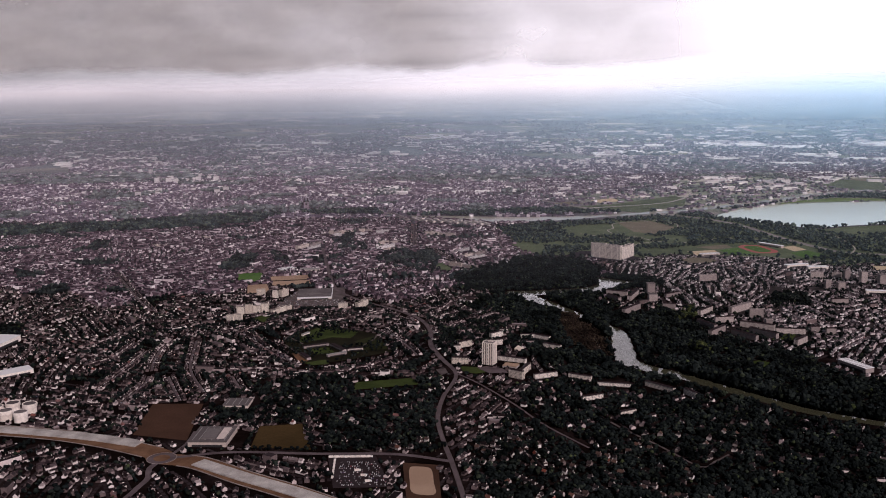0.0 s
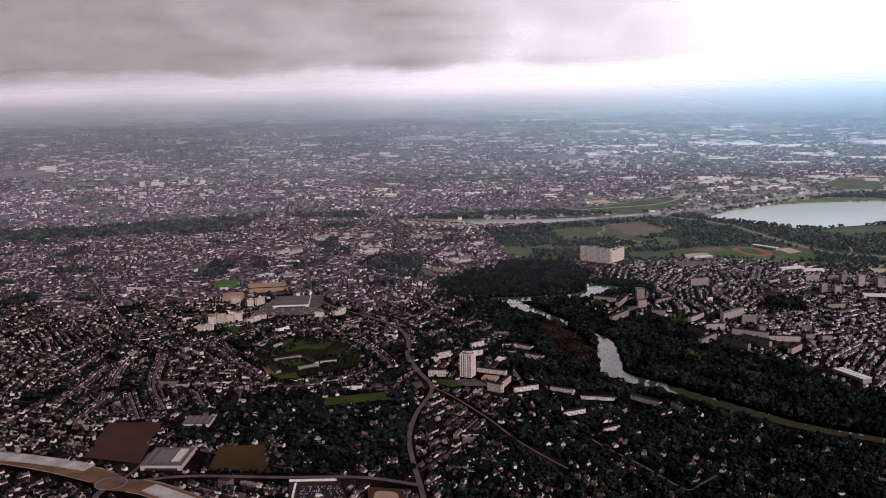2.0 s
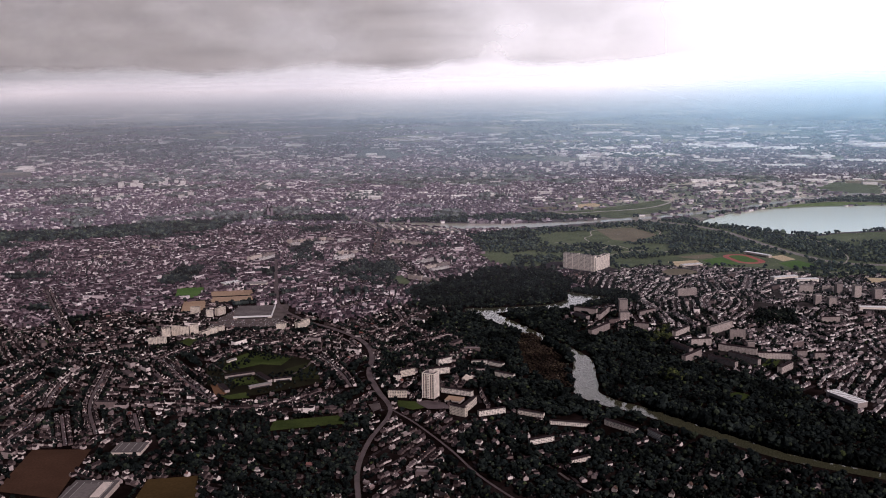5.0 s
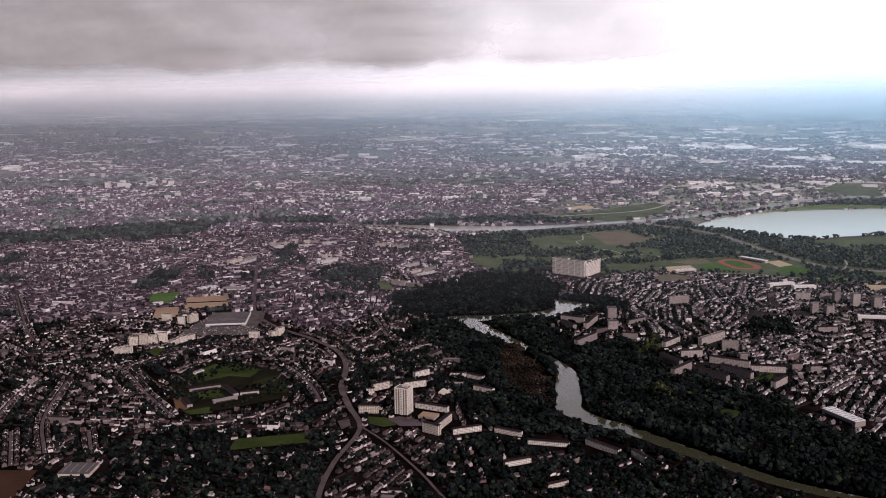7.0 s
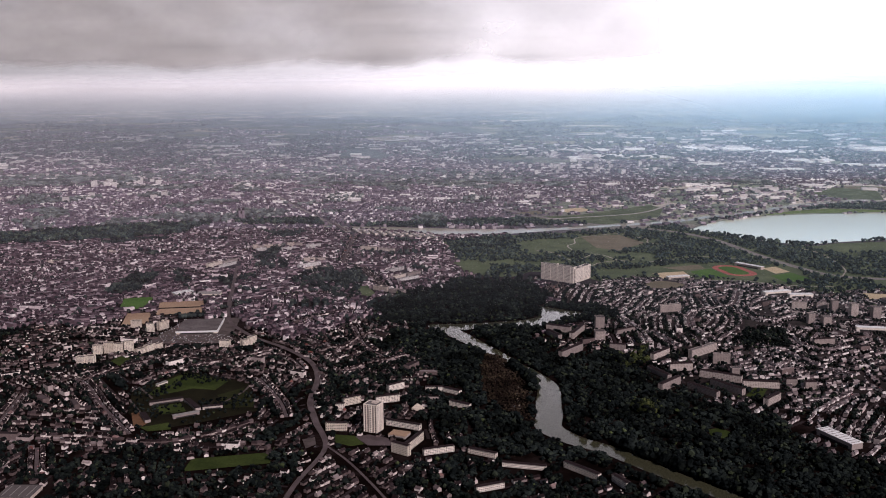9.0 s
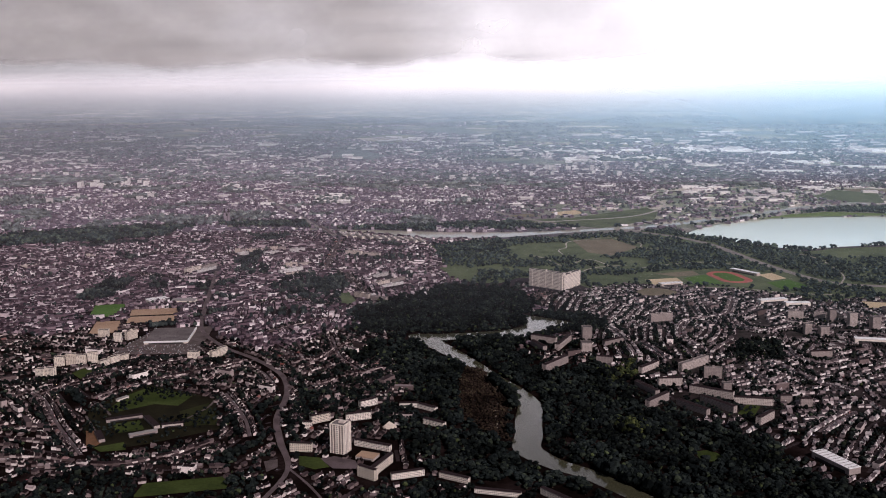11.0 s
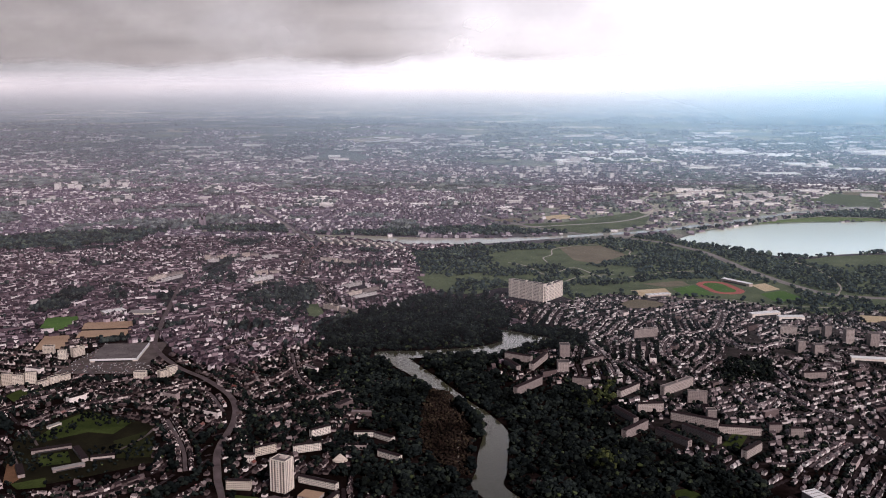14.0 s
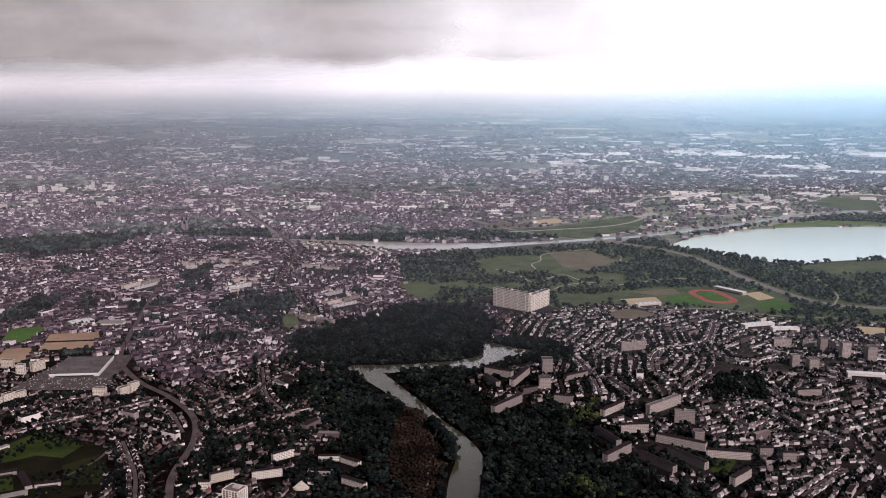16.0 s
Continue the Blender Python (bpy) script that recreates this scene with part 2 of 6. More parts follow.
def ground_material():
    s = Shade("open_ground", (0.1, 0.1, 0.08), 0.95)
    s.bsdf.inputs["Specular IOR Level"].default_value = 0.0
    plan = s.place("plan")
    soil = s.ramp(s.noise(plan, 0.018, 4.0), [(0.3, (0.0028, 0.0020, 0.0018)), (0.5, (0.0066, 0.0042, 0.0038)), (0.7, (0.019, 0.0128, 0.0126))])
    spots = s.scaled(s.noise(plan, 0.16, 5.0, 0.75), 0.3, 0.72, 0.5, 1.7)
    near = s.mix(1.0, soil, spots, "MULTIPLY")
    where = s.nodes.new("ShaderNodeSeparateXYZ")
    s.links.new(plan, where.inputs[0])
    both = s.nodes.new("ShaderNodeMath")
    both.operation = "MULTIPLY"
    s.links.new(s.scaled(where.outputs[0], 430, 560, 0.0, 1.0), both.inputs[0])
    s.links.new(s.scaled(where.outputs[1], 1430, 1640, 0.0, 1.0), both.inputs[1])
    # Lighter soil tone towards the east.
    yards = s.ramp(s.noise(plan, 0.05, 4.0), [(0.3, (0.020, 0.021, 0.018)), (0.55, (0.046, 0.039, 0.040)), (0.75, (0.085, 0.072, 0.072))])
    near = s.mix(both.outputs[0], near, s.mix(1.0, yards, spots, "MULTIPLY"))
    cells = s.node("ShaderNodeTexVoronoi", Scale=0.0032)
    s.links.new(plan, cells.inputs["Vector"])
    split = s.nodes.new("ShaderNodeSeparateColor")
    s.links.new(cells.outputs["Color"], split.inputs[0])
    # Field and wood tones are lightened; part of the haze is in them.
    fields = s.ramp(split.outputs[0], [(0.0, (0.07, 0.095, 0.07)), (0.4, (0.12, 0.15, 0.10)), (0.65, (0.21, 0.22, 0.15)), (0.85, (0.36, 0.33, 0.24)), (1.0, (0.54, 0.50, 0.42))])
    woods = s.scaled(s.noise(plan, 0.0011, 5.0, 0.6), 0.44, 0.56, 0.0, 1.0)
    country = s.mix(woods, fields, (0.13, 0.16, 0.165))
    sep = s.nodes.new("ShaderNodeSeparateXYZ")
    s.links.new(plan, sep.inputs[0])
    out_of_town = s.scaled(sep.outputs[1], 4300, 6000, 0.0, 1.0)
    # Ground turns paler and mauve northwards: haze mixed into the colour.
    hazed_soil = s.mix(1.0, (0.12, 0.107, 0.130), spots, "MULTIPLY")
    town = s.mix(s.scaled(sep.outputs[1], 2000, 3300, 0.0, 1.0), near, hazed_soil)
    east = s.scaled(sep.outputs[0], 360, 640, 0.0, 1.0)
    north = s.scaled(sep.outputs[1], 2900, 3150, 0.0, 1.0)
    plots = s.node("ShaderNodeTexVoronoi", Scale=0.0085)
    s.links.new(plan, plots.inputs["Vector"])
    hue = s.nodes.new("ShaderNodeSeparateColor")
    s.links.new(plots.outputs["Color"], hue.inputs[0])
    # Meadow tones beyond the river carry some haze as well.
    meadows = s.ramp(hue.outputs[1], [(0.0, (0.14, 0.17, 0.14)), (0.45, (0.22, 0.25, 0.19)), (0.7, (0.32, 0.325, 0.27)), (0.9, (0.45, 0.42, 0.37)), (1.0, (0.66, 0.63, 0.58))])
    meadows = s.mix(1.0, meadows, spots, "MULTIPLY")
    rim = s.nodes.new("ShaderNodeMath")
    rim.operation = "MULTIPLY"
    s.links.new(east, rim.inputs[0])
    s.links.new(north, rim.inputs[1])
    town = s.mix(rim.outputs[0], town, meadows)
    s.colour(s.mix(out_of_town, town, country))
    return s.mat


M_GROUND = ground_material()

# ---- plan: the far ground closes in and rises to the horizon ----
EYE, NEAR_LAND, FAR_SPAN = np.array([131.0, 275.0, 408.0]), 3600.0, 1000.0


def shrink(y):
    """How much the land at that northing is drawn in towards the middle of the flight."""
    d = np.asarray(y, float) - EYE[1]
    over = np.maximum(d - NEAR_LAND, 0)
    g = np.where(d > NEAR_LAND, NEAR_LAND + FAR_SPAN * over / (over + FAR_SPAN), d)
    return np.where(d > NEAR_LAND, g / np.maximum(d, 1), 1.0)


def land(p):
    """Plan points (n, 3) to their places in the world."""
    p = np.asarray(p, float)
    s = shrink(p[:, 1])[:, None]
    return EYE + s * (p - EYE)


def touches(pts, poly, margin=0.0):
    """Whether the box round some plan points meets the box round an outline."""
    q = np.array([c[:2] for c in poly], float)
    return bool((q.max(0) + margin >= pts.min(0)).all() and (q.min(0) - margin <= pts.max(0)).all())


def inside(pts, poly):
    if not len(pts) or not touches(pts, poly):
        return np.zeros(len(pts), bool)
    x, y = pts[:, 0], pts[:, 1]
    hit = np.zeros(len(pts), bool)
    for (x0, y0), (x1, y1) in zip(poly, poly[1:] + poly[:1]):
        if y0 != y1:
            hit ^= ((y0 > y) != (y1 > y)) & (x < (x1 - x0) * (y - y0) / (y1 - y0) + x0)
    return hit


def near_line(pts, line, widths):
    """Which plan points lie closer to a line than the widths at its corners."""
    hit = np.zeros(len(pts), bool)
    if not len(pts) or not touches(pts, line, max(widths)):
        return hit
    for i in range(len(line) - 1):
        a, b = np.array(line[i][:2], float), np.array(line[i + 1][:2], float)
        w = max(widths[i], widths[i + 1])
        lo, hi = np.minimum(a, b) - w, np.maximum(a, b) + w
        k = np.flatnonzero((pts[:, 0] > lo[0]) & (pts[:, 0] < hi[0]) & (pts[:, 1] > lo[1]) & (pts[:, 1] < hi[1]))
        if len(k):
            q = pts[k]
            t = np.clip(((q - a) @ (b - a)) / ((b - a) @ (b - a)), 0, 1)
            hit[k] |= np.linalg.norm(q - (a + t[:, None] * (b - a)), axis=1) < widths[i] + (widths[i + 1] - widths[i]) * t
    return hit


def smooth_line(pts, steps=6):
    """A Catmull-Rom line through the corners; further columns are carried along."""
    p = np.array(pts, float)
    p = np.vstack([2 * p[0] - p[1], p, 2 * p[-1] - p[-2]])
    out = []
    for i in range(1, len(p) - 2):
        for k in range(steps):
            t = k / steps
            out.append(0.5 * (2 * p[i] + (p[i + 1] - p[i - 1]) * t + (2 * p[i - 1] - 5 * p[i] + 4 * p[i + 1] - p[i + 2]) * t * t
                              + (3 * p[i] - p[i - 1] - 3 * p[i + 1] + p[i + 2]) * t ** 3))
    out.append(p[-2])
    return np.array(out)


# ---- meshes ----


def mesh_from(name, verts, faces, mats, slots=None, smooth=False):
    me = bpy.data.meshes.new(name)
    me.from_pydata([tuple(v) for v in verts], [], [tuple(int(i) for i in f) for f in faces])
    for m in mats:
        me.materials.append(m)
    if slots is not None:
        me.polygons.foreach_set("material_index", np.asarray(slots, np.int32))
    if smooth:
        me.polygons.foreach_set("use_smooth", np.ones(len(me.polygons), bool))
    me.update()
    return me


def strewn(name, shapes, spots, mats, smooth=False):
    """One mesh of many pieces. shapes: (verts, faces, slots) each; spots: for each shape rows of x, y, turn, sx, sy, sz in the plan."""
    vs, loops, starts, totals, slots, base, at = [], [], [], [], [], 0, 0
    for (verts, faces, slot), rows in zip(shapes, spots):
        rows = np.asarray(rows, float).reshape(-1, 6)
        if not len(rows):
            continue
        verts = np.asarray(verts, float)
        c, s = np.cos(rows[:, 2])[:, None], np.sin(rows[:, 2])[:, None]
        k = shrink(rows[:, 1])[:, None]
        px, py, pz = verts[:, 0] * rows[:, 3:4] * k, verts[:, 1] * rows[:, 4:5] * k, verts[:, 2] * rows[:, 5:6] * k
        foot = land(np.c_[rows[:, :2], np.zeros(len(rows))])
        v = np.stack([foot[:, :1] + c * px - s * py, foot[:, 1:2] + s * px + c * py, foot[:, 2:3] + pz], -1).reshape(-1, 3)
        flat = np.concatenate([np.asarray(f) for f in faces])
        size = np.array([len(f) for f in faces])
        n = len(rows)
        loops.append((flat[None] + (base + len(verts) * np.arange(n))[:, None]).ravel())
        tot = np.tile(size, n)
        totals.append(tot)
        starts.append(at + np.r_[0, np.cumsum(tot)[:-1]])
        slots.append(np.tile(slot, n))
        at += int(tot.sum())
        base += len(v)
        vs.append(v)
    me = bpy.data.meshes.new(name)
    vs, loops, starts, totals = np.concatenate(vs), np.concatenate(loops), np.concatenate(starts), np.concatenate(totals)
    me.vertices.add(len(vs))
    me.vertices.foreach_set("co", vs.astype(np.float32).ravel())
    me.loops.add(len(loops))
    me.loops.foreach_set("vertex_index", loops.astype(np.int32))
    me.polygons.add(len(starts))
    me.polygons.foreach_set("loop_start", starts.astype(np.int32))
    me.polygons.foreach_set("loop_total", totals.astype(np.int32))
    for m in mats:
        me.materials.append(m)
    me.polygons.foreach_set("material_index", np.concatenate(slots).astype(np.int32))
    me.polygons.foreach_set("use_smooth", np.full(len(starts), smooth))
    me.update(calc_edges=True)
    me.validate()
    return me


def part(name, me, parent, label=""):
    ob = new(name, me)
    ob.parent = parent
    return tagged(ob, label) if label else ob


def thing(name, label, category, x=0, y=0, z=0, turn=0.0, group="", kind="", me=None):
    ob = new(name, me)
    ob.location, ob.rotation_euler = (x, y, z), (0, 0, turn)
    return tagged(ob, label, category, group, kind)


def ribbon(name, line, width, z, mat, steps=6, thick=0.0):
    """A strip along a line; width may be a third column of the line."""
    p = smooth_line(line, steps)
    w = p[:, 2] if p.shape[1] > 2 else np.full(len(p), width)
    d = np.gradient(p[:, :2], axis=0)
    d /= np.linalg.norm(d, axis=1)[:, None]
    n = np.c_[-d[:, 1], d[:, 0]] * w[:, None] / 2
    k = len(p)
    v = np.vstack([np.c_[p[:, :2] + n, np.full(k, z)], np.c_[p[:, :2] - n, np.full(k, z)]])
    f = [(i, i + k, i + k + 1, i + 1) for i in range(k - 1)]
    if thick:
        v = np.vstack([v, v - [0, 0, thick]])
        f += [(i, i + 1, i + 1 + 2 * k, i + 2 * k) for i in range(k - 1)] + [(i + k + 1, i + k, i + 3 * k, i + 3 * k + 1) for i in range(k - 1)]
        f += [(0, 2 * k, 3 * k, k), (k - 1, 2 * k - 1, 4 * k - 1, 3 * k - 1)]
    return mesh_from(name, land(v), f, [mat])


def sheet(name, poly, z, mat, rounded=0):
    """A flat patch of ground with that outline, its rim standing a little proud of the soil."""
    p = smooth_line(list(poly) + [poly[0]], rounded)[:-1] if rounded else np.array(poly, float)
    k = len(p)
    v = np.vstack([np.c_[p, np.full(k, z)], np.c_[p, np.full(k, -0.4)]])
    f = [tuple(range(k))] + [(i, i + k, (i + 1) % k + k, (i + 1) % k) for i in range(k)]
    return mesh_from(name, land(v), f, [mat])


# ---- the ground ----


def build_ground():
    ys = np.concatenate([np.arange(-900, 4000, 70), 4000 * 1.06 ** np.arange(0, 75)])
    us = np.linspace(-1, 1, 81)
    half = 900 + 0.72 * np.maximum(ys, 0)
    x = EYE[0] + us[None] * half[:, None]
    plan = np.stack([x, np.broadcast_to(ys[:, None], x.shape), np.zeros_like(x)], -1).reshape(-1, 3)
    n, m = len(ys), len(us)
    f = [(i * m + j, i * m + j + 1, (i + 1) * m + j + 1, (i + 1) * m + j) for i in range(n - 1) for j in range(m - 1)]
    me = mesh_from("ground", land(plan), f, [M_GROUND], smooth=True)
    a = me.attributes.new("plan", "FLOAT_VECTOR", "POINT")
    a.data.foreach_set("vector", plan.astype(np.float32).ravel())
    return thing("ground", "dark soil and gardens running out to fields with painted haze", "ground", kind="structure", me=me)


build_ground()

RIVER = [(660, 1040, 16), (541, 1113, 18), (464, 1165, 20), (421, 1215, 22), (380, 1265, 23), (335, 1325, 25), (300, 1357, 28), (276, 1398, 33), (281, 1440, 33),
         (285, 1488, 33), (291, 1535, 31), (290, 1568, 27), (276, 1618, 20), (258, 1655, 19), (219, 1740, 26), (188, 1802, 31), (160, 1855, 38), (142, 1884, 36)]
POND = [(128, 1868), (186, 1864), (230, 1880), (275, 1886), (308, 1880), (330, 1906), (354, 1928), (390, 1956), (404, 1972), (384, 1992), (354, 2014), (330, 2030), (324, 1990), (320, 1955), (291, 1929), (253, 1916), (186, 1904), (127, 1900)]
CREEK = [(160, 1884), (220, 1890), (285, 1905), (325, 1940), (360, 1975), (400, 1972)]
MAINE = [(-1700, 2800, 12), (-1100, 3000, 12), (-640, 3150, 16), (-330, 3105, 26), (-130, 3040, 44), (0, 3012, 62), (100, 2972, 96), (200, 2945, 112), (300, 2944, 100), (470, 2985, 46), (660, 3050, 30), (800, 3100, 36),
         (900, 3165, 36), (1110, 3300, 32), (1400, 3520, 30), (1700, 3650, 30)]
LAKE = [(848, 2960), (950, 3088), (1084, 3186), (1269, 3250), (1547, 3268), (1900, 3250), (2100, 3060), (1900, 2850), (1500, 2800), (1318, 2766), (1185, 2734), (1056, 2704), (948, 2812), (888, 2900)]
thing("river", "still olive-grey water winding between wooded banks", "river", kind="structure", me=ribbon("river", RIVER, 0, 0.35, M_RIVER))
thing("pond", "still grey water widening below a wooded spur", "pond", kind="structure", me=sheet("pond", POND, 0.30, M_POND, 4))
thing("broad_river", "pale broad river, sky reflection partly in its colour", "river", kind="structure", me=ribbon("broad_river", MAINE, 0, 0.35, M_BROAD))
thing("lake", "large pale grey-green smooth-shored lake, sky reflection partly in its colour", "lake", kind="structure", me=sheet("lake", LAKE, 0.4, M_LAKE, 5))

# ---- roads ----
MAIN_ROAD = [(30, 760), (20, 850), (16, 918), (5, 1010), (-5, 1079), (-12, 1157), (-5, 1240), (14, 1340), (-8, 1425), (-25, 1502), (-28, 1600), (-50, 1683), (-103, 1762), (-165, 1830), (-226, 1935), (-258, 2080), (-289, 2260), (-322, 2455)]
SIDE_ROAD = [(16, 1344), (47, 1294), (89, 1207), (120, 1130), (165, 1050)]
CROSS_ROAD = [(-315, 1036), (-250, 1050), (-150, 1042), (-60, 1038), (4, 1015)]
MOTORWAY = [(-900, 1195), (-560, 1131), (-443, 1100), (-345, 1052), (-329, 1034), (-284, 1020), (-224, 977), (-162, 936), (-90, 880), (0, 800)]
EXPRESS = [(1330, 2150), (1180, 2225), (1077, 2257), (985, 2295), (935, 2412), (900, 2573), (870, 2762), (815, 2890), (729, 2985), (608, 3065), (515, 3158), (400, 3330), (300, 3560)]
LOOP = [(430, 3180), (567, 3222), (749, 3294), (862, 3420), (939, 3602), (930, 3811), (1050, 4100)]
RAILWAY = [(-900, 3620), (-148, 3640), (236, 3640), (637, 3775), (973, 3940), (1500, 4200)]
BOULEVARD = [(-119, 2947), (-190, 3130), (-259, 3314), (-330, 3480), (-400, 3660), (-520, 4000)]
M_PAVING = speckled("worn_paving", (0.07, 0.056, 0.055), (0.13, 0.107, 0.104), 0.06)
thing("main_pavement", "pale worn pavement along the road", "pavement", kind="structure", me=ribbon("main_pavement", [(x, y, 6.0 if y < 1350 else 8.6) for x, y in MAIN_ROAD], 0, 0.14, M_PAVING))
thing("main_road", "grey asphalt road bending through the suburb", "road", kind="structure", me=ribbon("main_road", [(x, y, 4.4 if y < 1350 else 6.6) for x, y in MAIN_ROAD], 0, 0.20, M_ROAD))
thing("side_road", "narrow grey asphalt road between gardens", "road", kind="structure", me=ribbon("side_road", SIDE_ROAD, 3.0, 0.16, M_ROAD))
thing("cross_road", "grey asphalt road leading to a roundabout", "road", kind="structure", me=ribbon("cross_road", CROSS_ROAD, 7, 0.17, M_ROAD))
GARDEN_LANE = [(205, 1135), (217, 1109), (250, 1050), (279, 991), (300, 1006), (321, 1025)]
thing("garden_lane", "narrow walled lane between wooded gardens", "road", kind="structure", me=ribbon("garden_lane", GARDEN_LANE, 3.2, 0.16, M_PAVING, 3))
FOOTPATH = [(246, 1465), (247, 1530), (254, 1568), (255, 1600), (245, 1630), (239, 1658), (222, 1700)]
thing("footpath", "pale trodden path on a scrubby slope", "path", kind="structure", me=ribbon("footpath", FOOTPATH, 2.2, 0.18, M_PATH))
M_EXPRESS = speckled("worn_asphalt", (0.19, 0.175, 0.17), (0.27, 0.25, 0.24), 0.03)
thing("expressway", "grey expressway running past a running track", "road", kind="structure", me=ribbon("expressway", EXPRESS, 20, 0.22, M_EXPRESS))
thing("slip_road", "pale curving slip road round green fields", "road", kind="structure", me=ribbon("slip_road", LOOP, 12, 0.24, M_CONCRETE))
thing("railway", "dark railway cutting crossing the far town", "railway", kind="structure", me=ribbon("railway", RAILWAY, 30, 0.18, M_STREET))
thing("boulevard", "dark straight boulevard beyond the bridge", "road", kind="structure", me=ribbon("boulevard", BOULEVARD, 13, 0.26, M_EXPRESS))
thing("motorway_earthworks", "raw brown earth of an unfinished motorway", "earthworks", kind="structure", me=ribbon("motorway_earthworks", MOTORWAY, 31, 0.12, M_EARTH))


def circle(x, y, r, n=28):
    return [(x + r * math.cos(2 * math.pi * i / n), y + r * math.sin(2 * math.pi * i / n)) for i in range(n)]


thing("roundabout", "grey asphalt roundabout beside bare earth", "roundabout", kind="structure", me=sheet("roundabout", circle(-329, 1034, 16), 0.26, M_ROAD))
thing("roundabout_island", "bare brown round island of a roundabout", "traffic island", kind="structure", me=sheet("roundabout_island", circle(-329, 1034, 9.5), 0.5, M_EARTH))


SOUTH_ARM = [(-331, 1020), (-334, 1003), (-328, 978), (-331, 955), (-336, 925), (-352, 860)]
FIELD_ARM = [(-320, 1047), (-312, 1080), (-312, 1120)]
thing("south_road", "grey asphalt road leaving a roundabout between houses", "road", kind="structure", me=ribbon("south_road", SOUTH_ARM, 7, 0.19, M_ROAD))
thing("field_lane", "narrow asphalt lane beside a ploughed field", "road", kind="structure", me=ribbon("field_lane", FIELD_ARM, 5, 0.19, M_ROAD))
M_KERB = speckled("pale_kerb", (0.2, 0.165, 0.15), (0.36, 0.31, 0.29), 0.1)
side = smooth_line(MOTORWAY, 3)
along = np.gradient(side, axis=0)
along /= np.linalg.norm(along, axis=1)[:, None]
across = np.c_[-along[:, 1], along[:, 0]]
for off in (-16.0, 16.0):
    rim = (side + across * off)
    rim = rim[np.hypot(rim[:, 0] + 329, rim[:, 1] - 1034) > 24]
    for piece in (rim[rim[:, 0] < -330], rim[rim[:, 0] > -330]):
        thing("verge_wall", "pale concrete verge along raw earthworks", "kerb", kind="structure", me=ribbon("verge_wall", [tuple(q) for q in piece], 1.3, 0.5, M_KERB, 2, 0.5))
thing("roundabout_kerb", "pale ring kerb of a roundabout", "kerb", kind="structure", me=ribbon("roundabout_kerb", circle(-329, 1034, 16.6)[:] + circle(-329, 1034, 16.6)[:1], 1.0, 0.36, M_KERB, 2))


def deck_slab(line, width, name, label):
    """A raised concrete cover of the motorway cutting, in bays."""
    top = thing(name, label, "concrete deck", kind="")
    p = smooth_line(line, 5)
    for a, b in zip(p, p[1:]):
        d = (b - a) / np.linalg.norm(b - a)
        n = np.array([-d[1], d[0]]) * width / 2
        a2, b2 = a + d * 0.4, b - d * 0.4
        q = [a2 + n, a2 - n, b2 - n, b2 + n]
        v = [(*c, 1.4) for c in q] + [(*c, 0.0) for c in q]
        f = [(0, 1, 2, 3), (0, 4, 5, 1), (1, 5, 6, 2), (2, 6, 7, 3), (3, 7, 4, 0)]
        part("deck_bay", mesh_from("deck_bay", v, f, [M_CONCRETE]), top)


deck_slab([(-700, 1160), (-560, 1133), (-443, 1105), (-368, 1078)], 19, "motorway_deck", "pale raw concrete deck over a motorway cutting")
deck_slab([(-284, 1020), (-224, 978), (-162, 938), (-120, 908)], 19, "motorway_deck", "pale raw concrete deck over a motorway cutting")

# ---- fields and sports grounds ----
OPEN = []


def patch(name, label, category, poly, z, mat, rounded=0, clear=True):
    if clear:
        OPEN.append(list(poly))
    return thing(name, label, category, kind="structure", me=sheet(name, poly, z, mat, rounded))


M_FALLOW = speckled("fallow_soil", (0.145, 0.125, 0.09), (0.2, 0.178, 0.13), 0.02)
M_LAWN = speckled("lawn", (0.024, 0.036, 0.010), (0.055, 0.074, 0.021), 0.03, fine=0.3)
patch("ploughed_field", "bare brown ploughed field", "field", [(-397, 1225), (-328, 1223), (-315, 1089), (-387, 1110)], 0.2, M_PLOUGH)
patch("dry_field", "brownish dry grass field edged with trees", "field", [(-233, 1064), (-235, 1134), (-183, 1142), (-160, 1055)], 0.2, M_DRYGRASS)
patch("car_park", "asphalt car park full of parked cars", "car park", [(-138, 1034), (-83, 1035), (-61, 948), (-122, 947)], 0.22, M_STREET)
patch("bare_plot", "bare sandy building plot", "plot", [(-51, 1013), (-11, 1005), (-7, 918), (-43, 919)], 0.2, M_PLOUGH)
patch("sand_pad", "pale sandy levelled ground", "plot", [(-43, 990), (-40, 1001), (-22, 998), (-17, 985), (-15, 955), (-13, 930), (-24, 926), (-38, 934), (-41, 960)], 0.3, M_CLAY, rounded=3, clear=False)
patch("meadow", "green meadow strip between hedges", "meadow", [(-131, 1275), (-130, 1309), (-50, 1326), (-40, 1296)], 0.2, M_LAWN)
patch("football_pitch", "bright green mown football pitch", "football pitch", [(-473, 2122), (-420, 2134), (-398, 2030), (-455, 2040)], 0.25, M_PITCH)
patch("clay_pitch", "orange clay sports pitch", "sports pitch", [(-393, 2086), (-311, 2098), (-300, 2052), (-382, 2040)], 0.25, M_CLAY)
patch("clay_pitch", "orange clay sports pitch", "sports pitch", [(-380, 2030), (-298, 2042), (-288, 2001), (-371, 1985)], 0.25, M_CLAY)
patch("clay_pitch", "orange clay sports pitch beside tower blocks", "sports pitch", [(-426, 1996), (-382, 2003), (-366, 1923), (-409, 1912)], 0.25, M_CLAY)
SCHOOL = [(-272, 1545), (-258, 1571), (-224, 1641), (-121, 1580), (-87, 1467), (-150, 1425), (-205, 1397), (-250, 1460)]
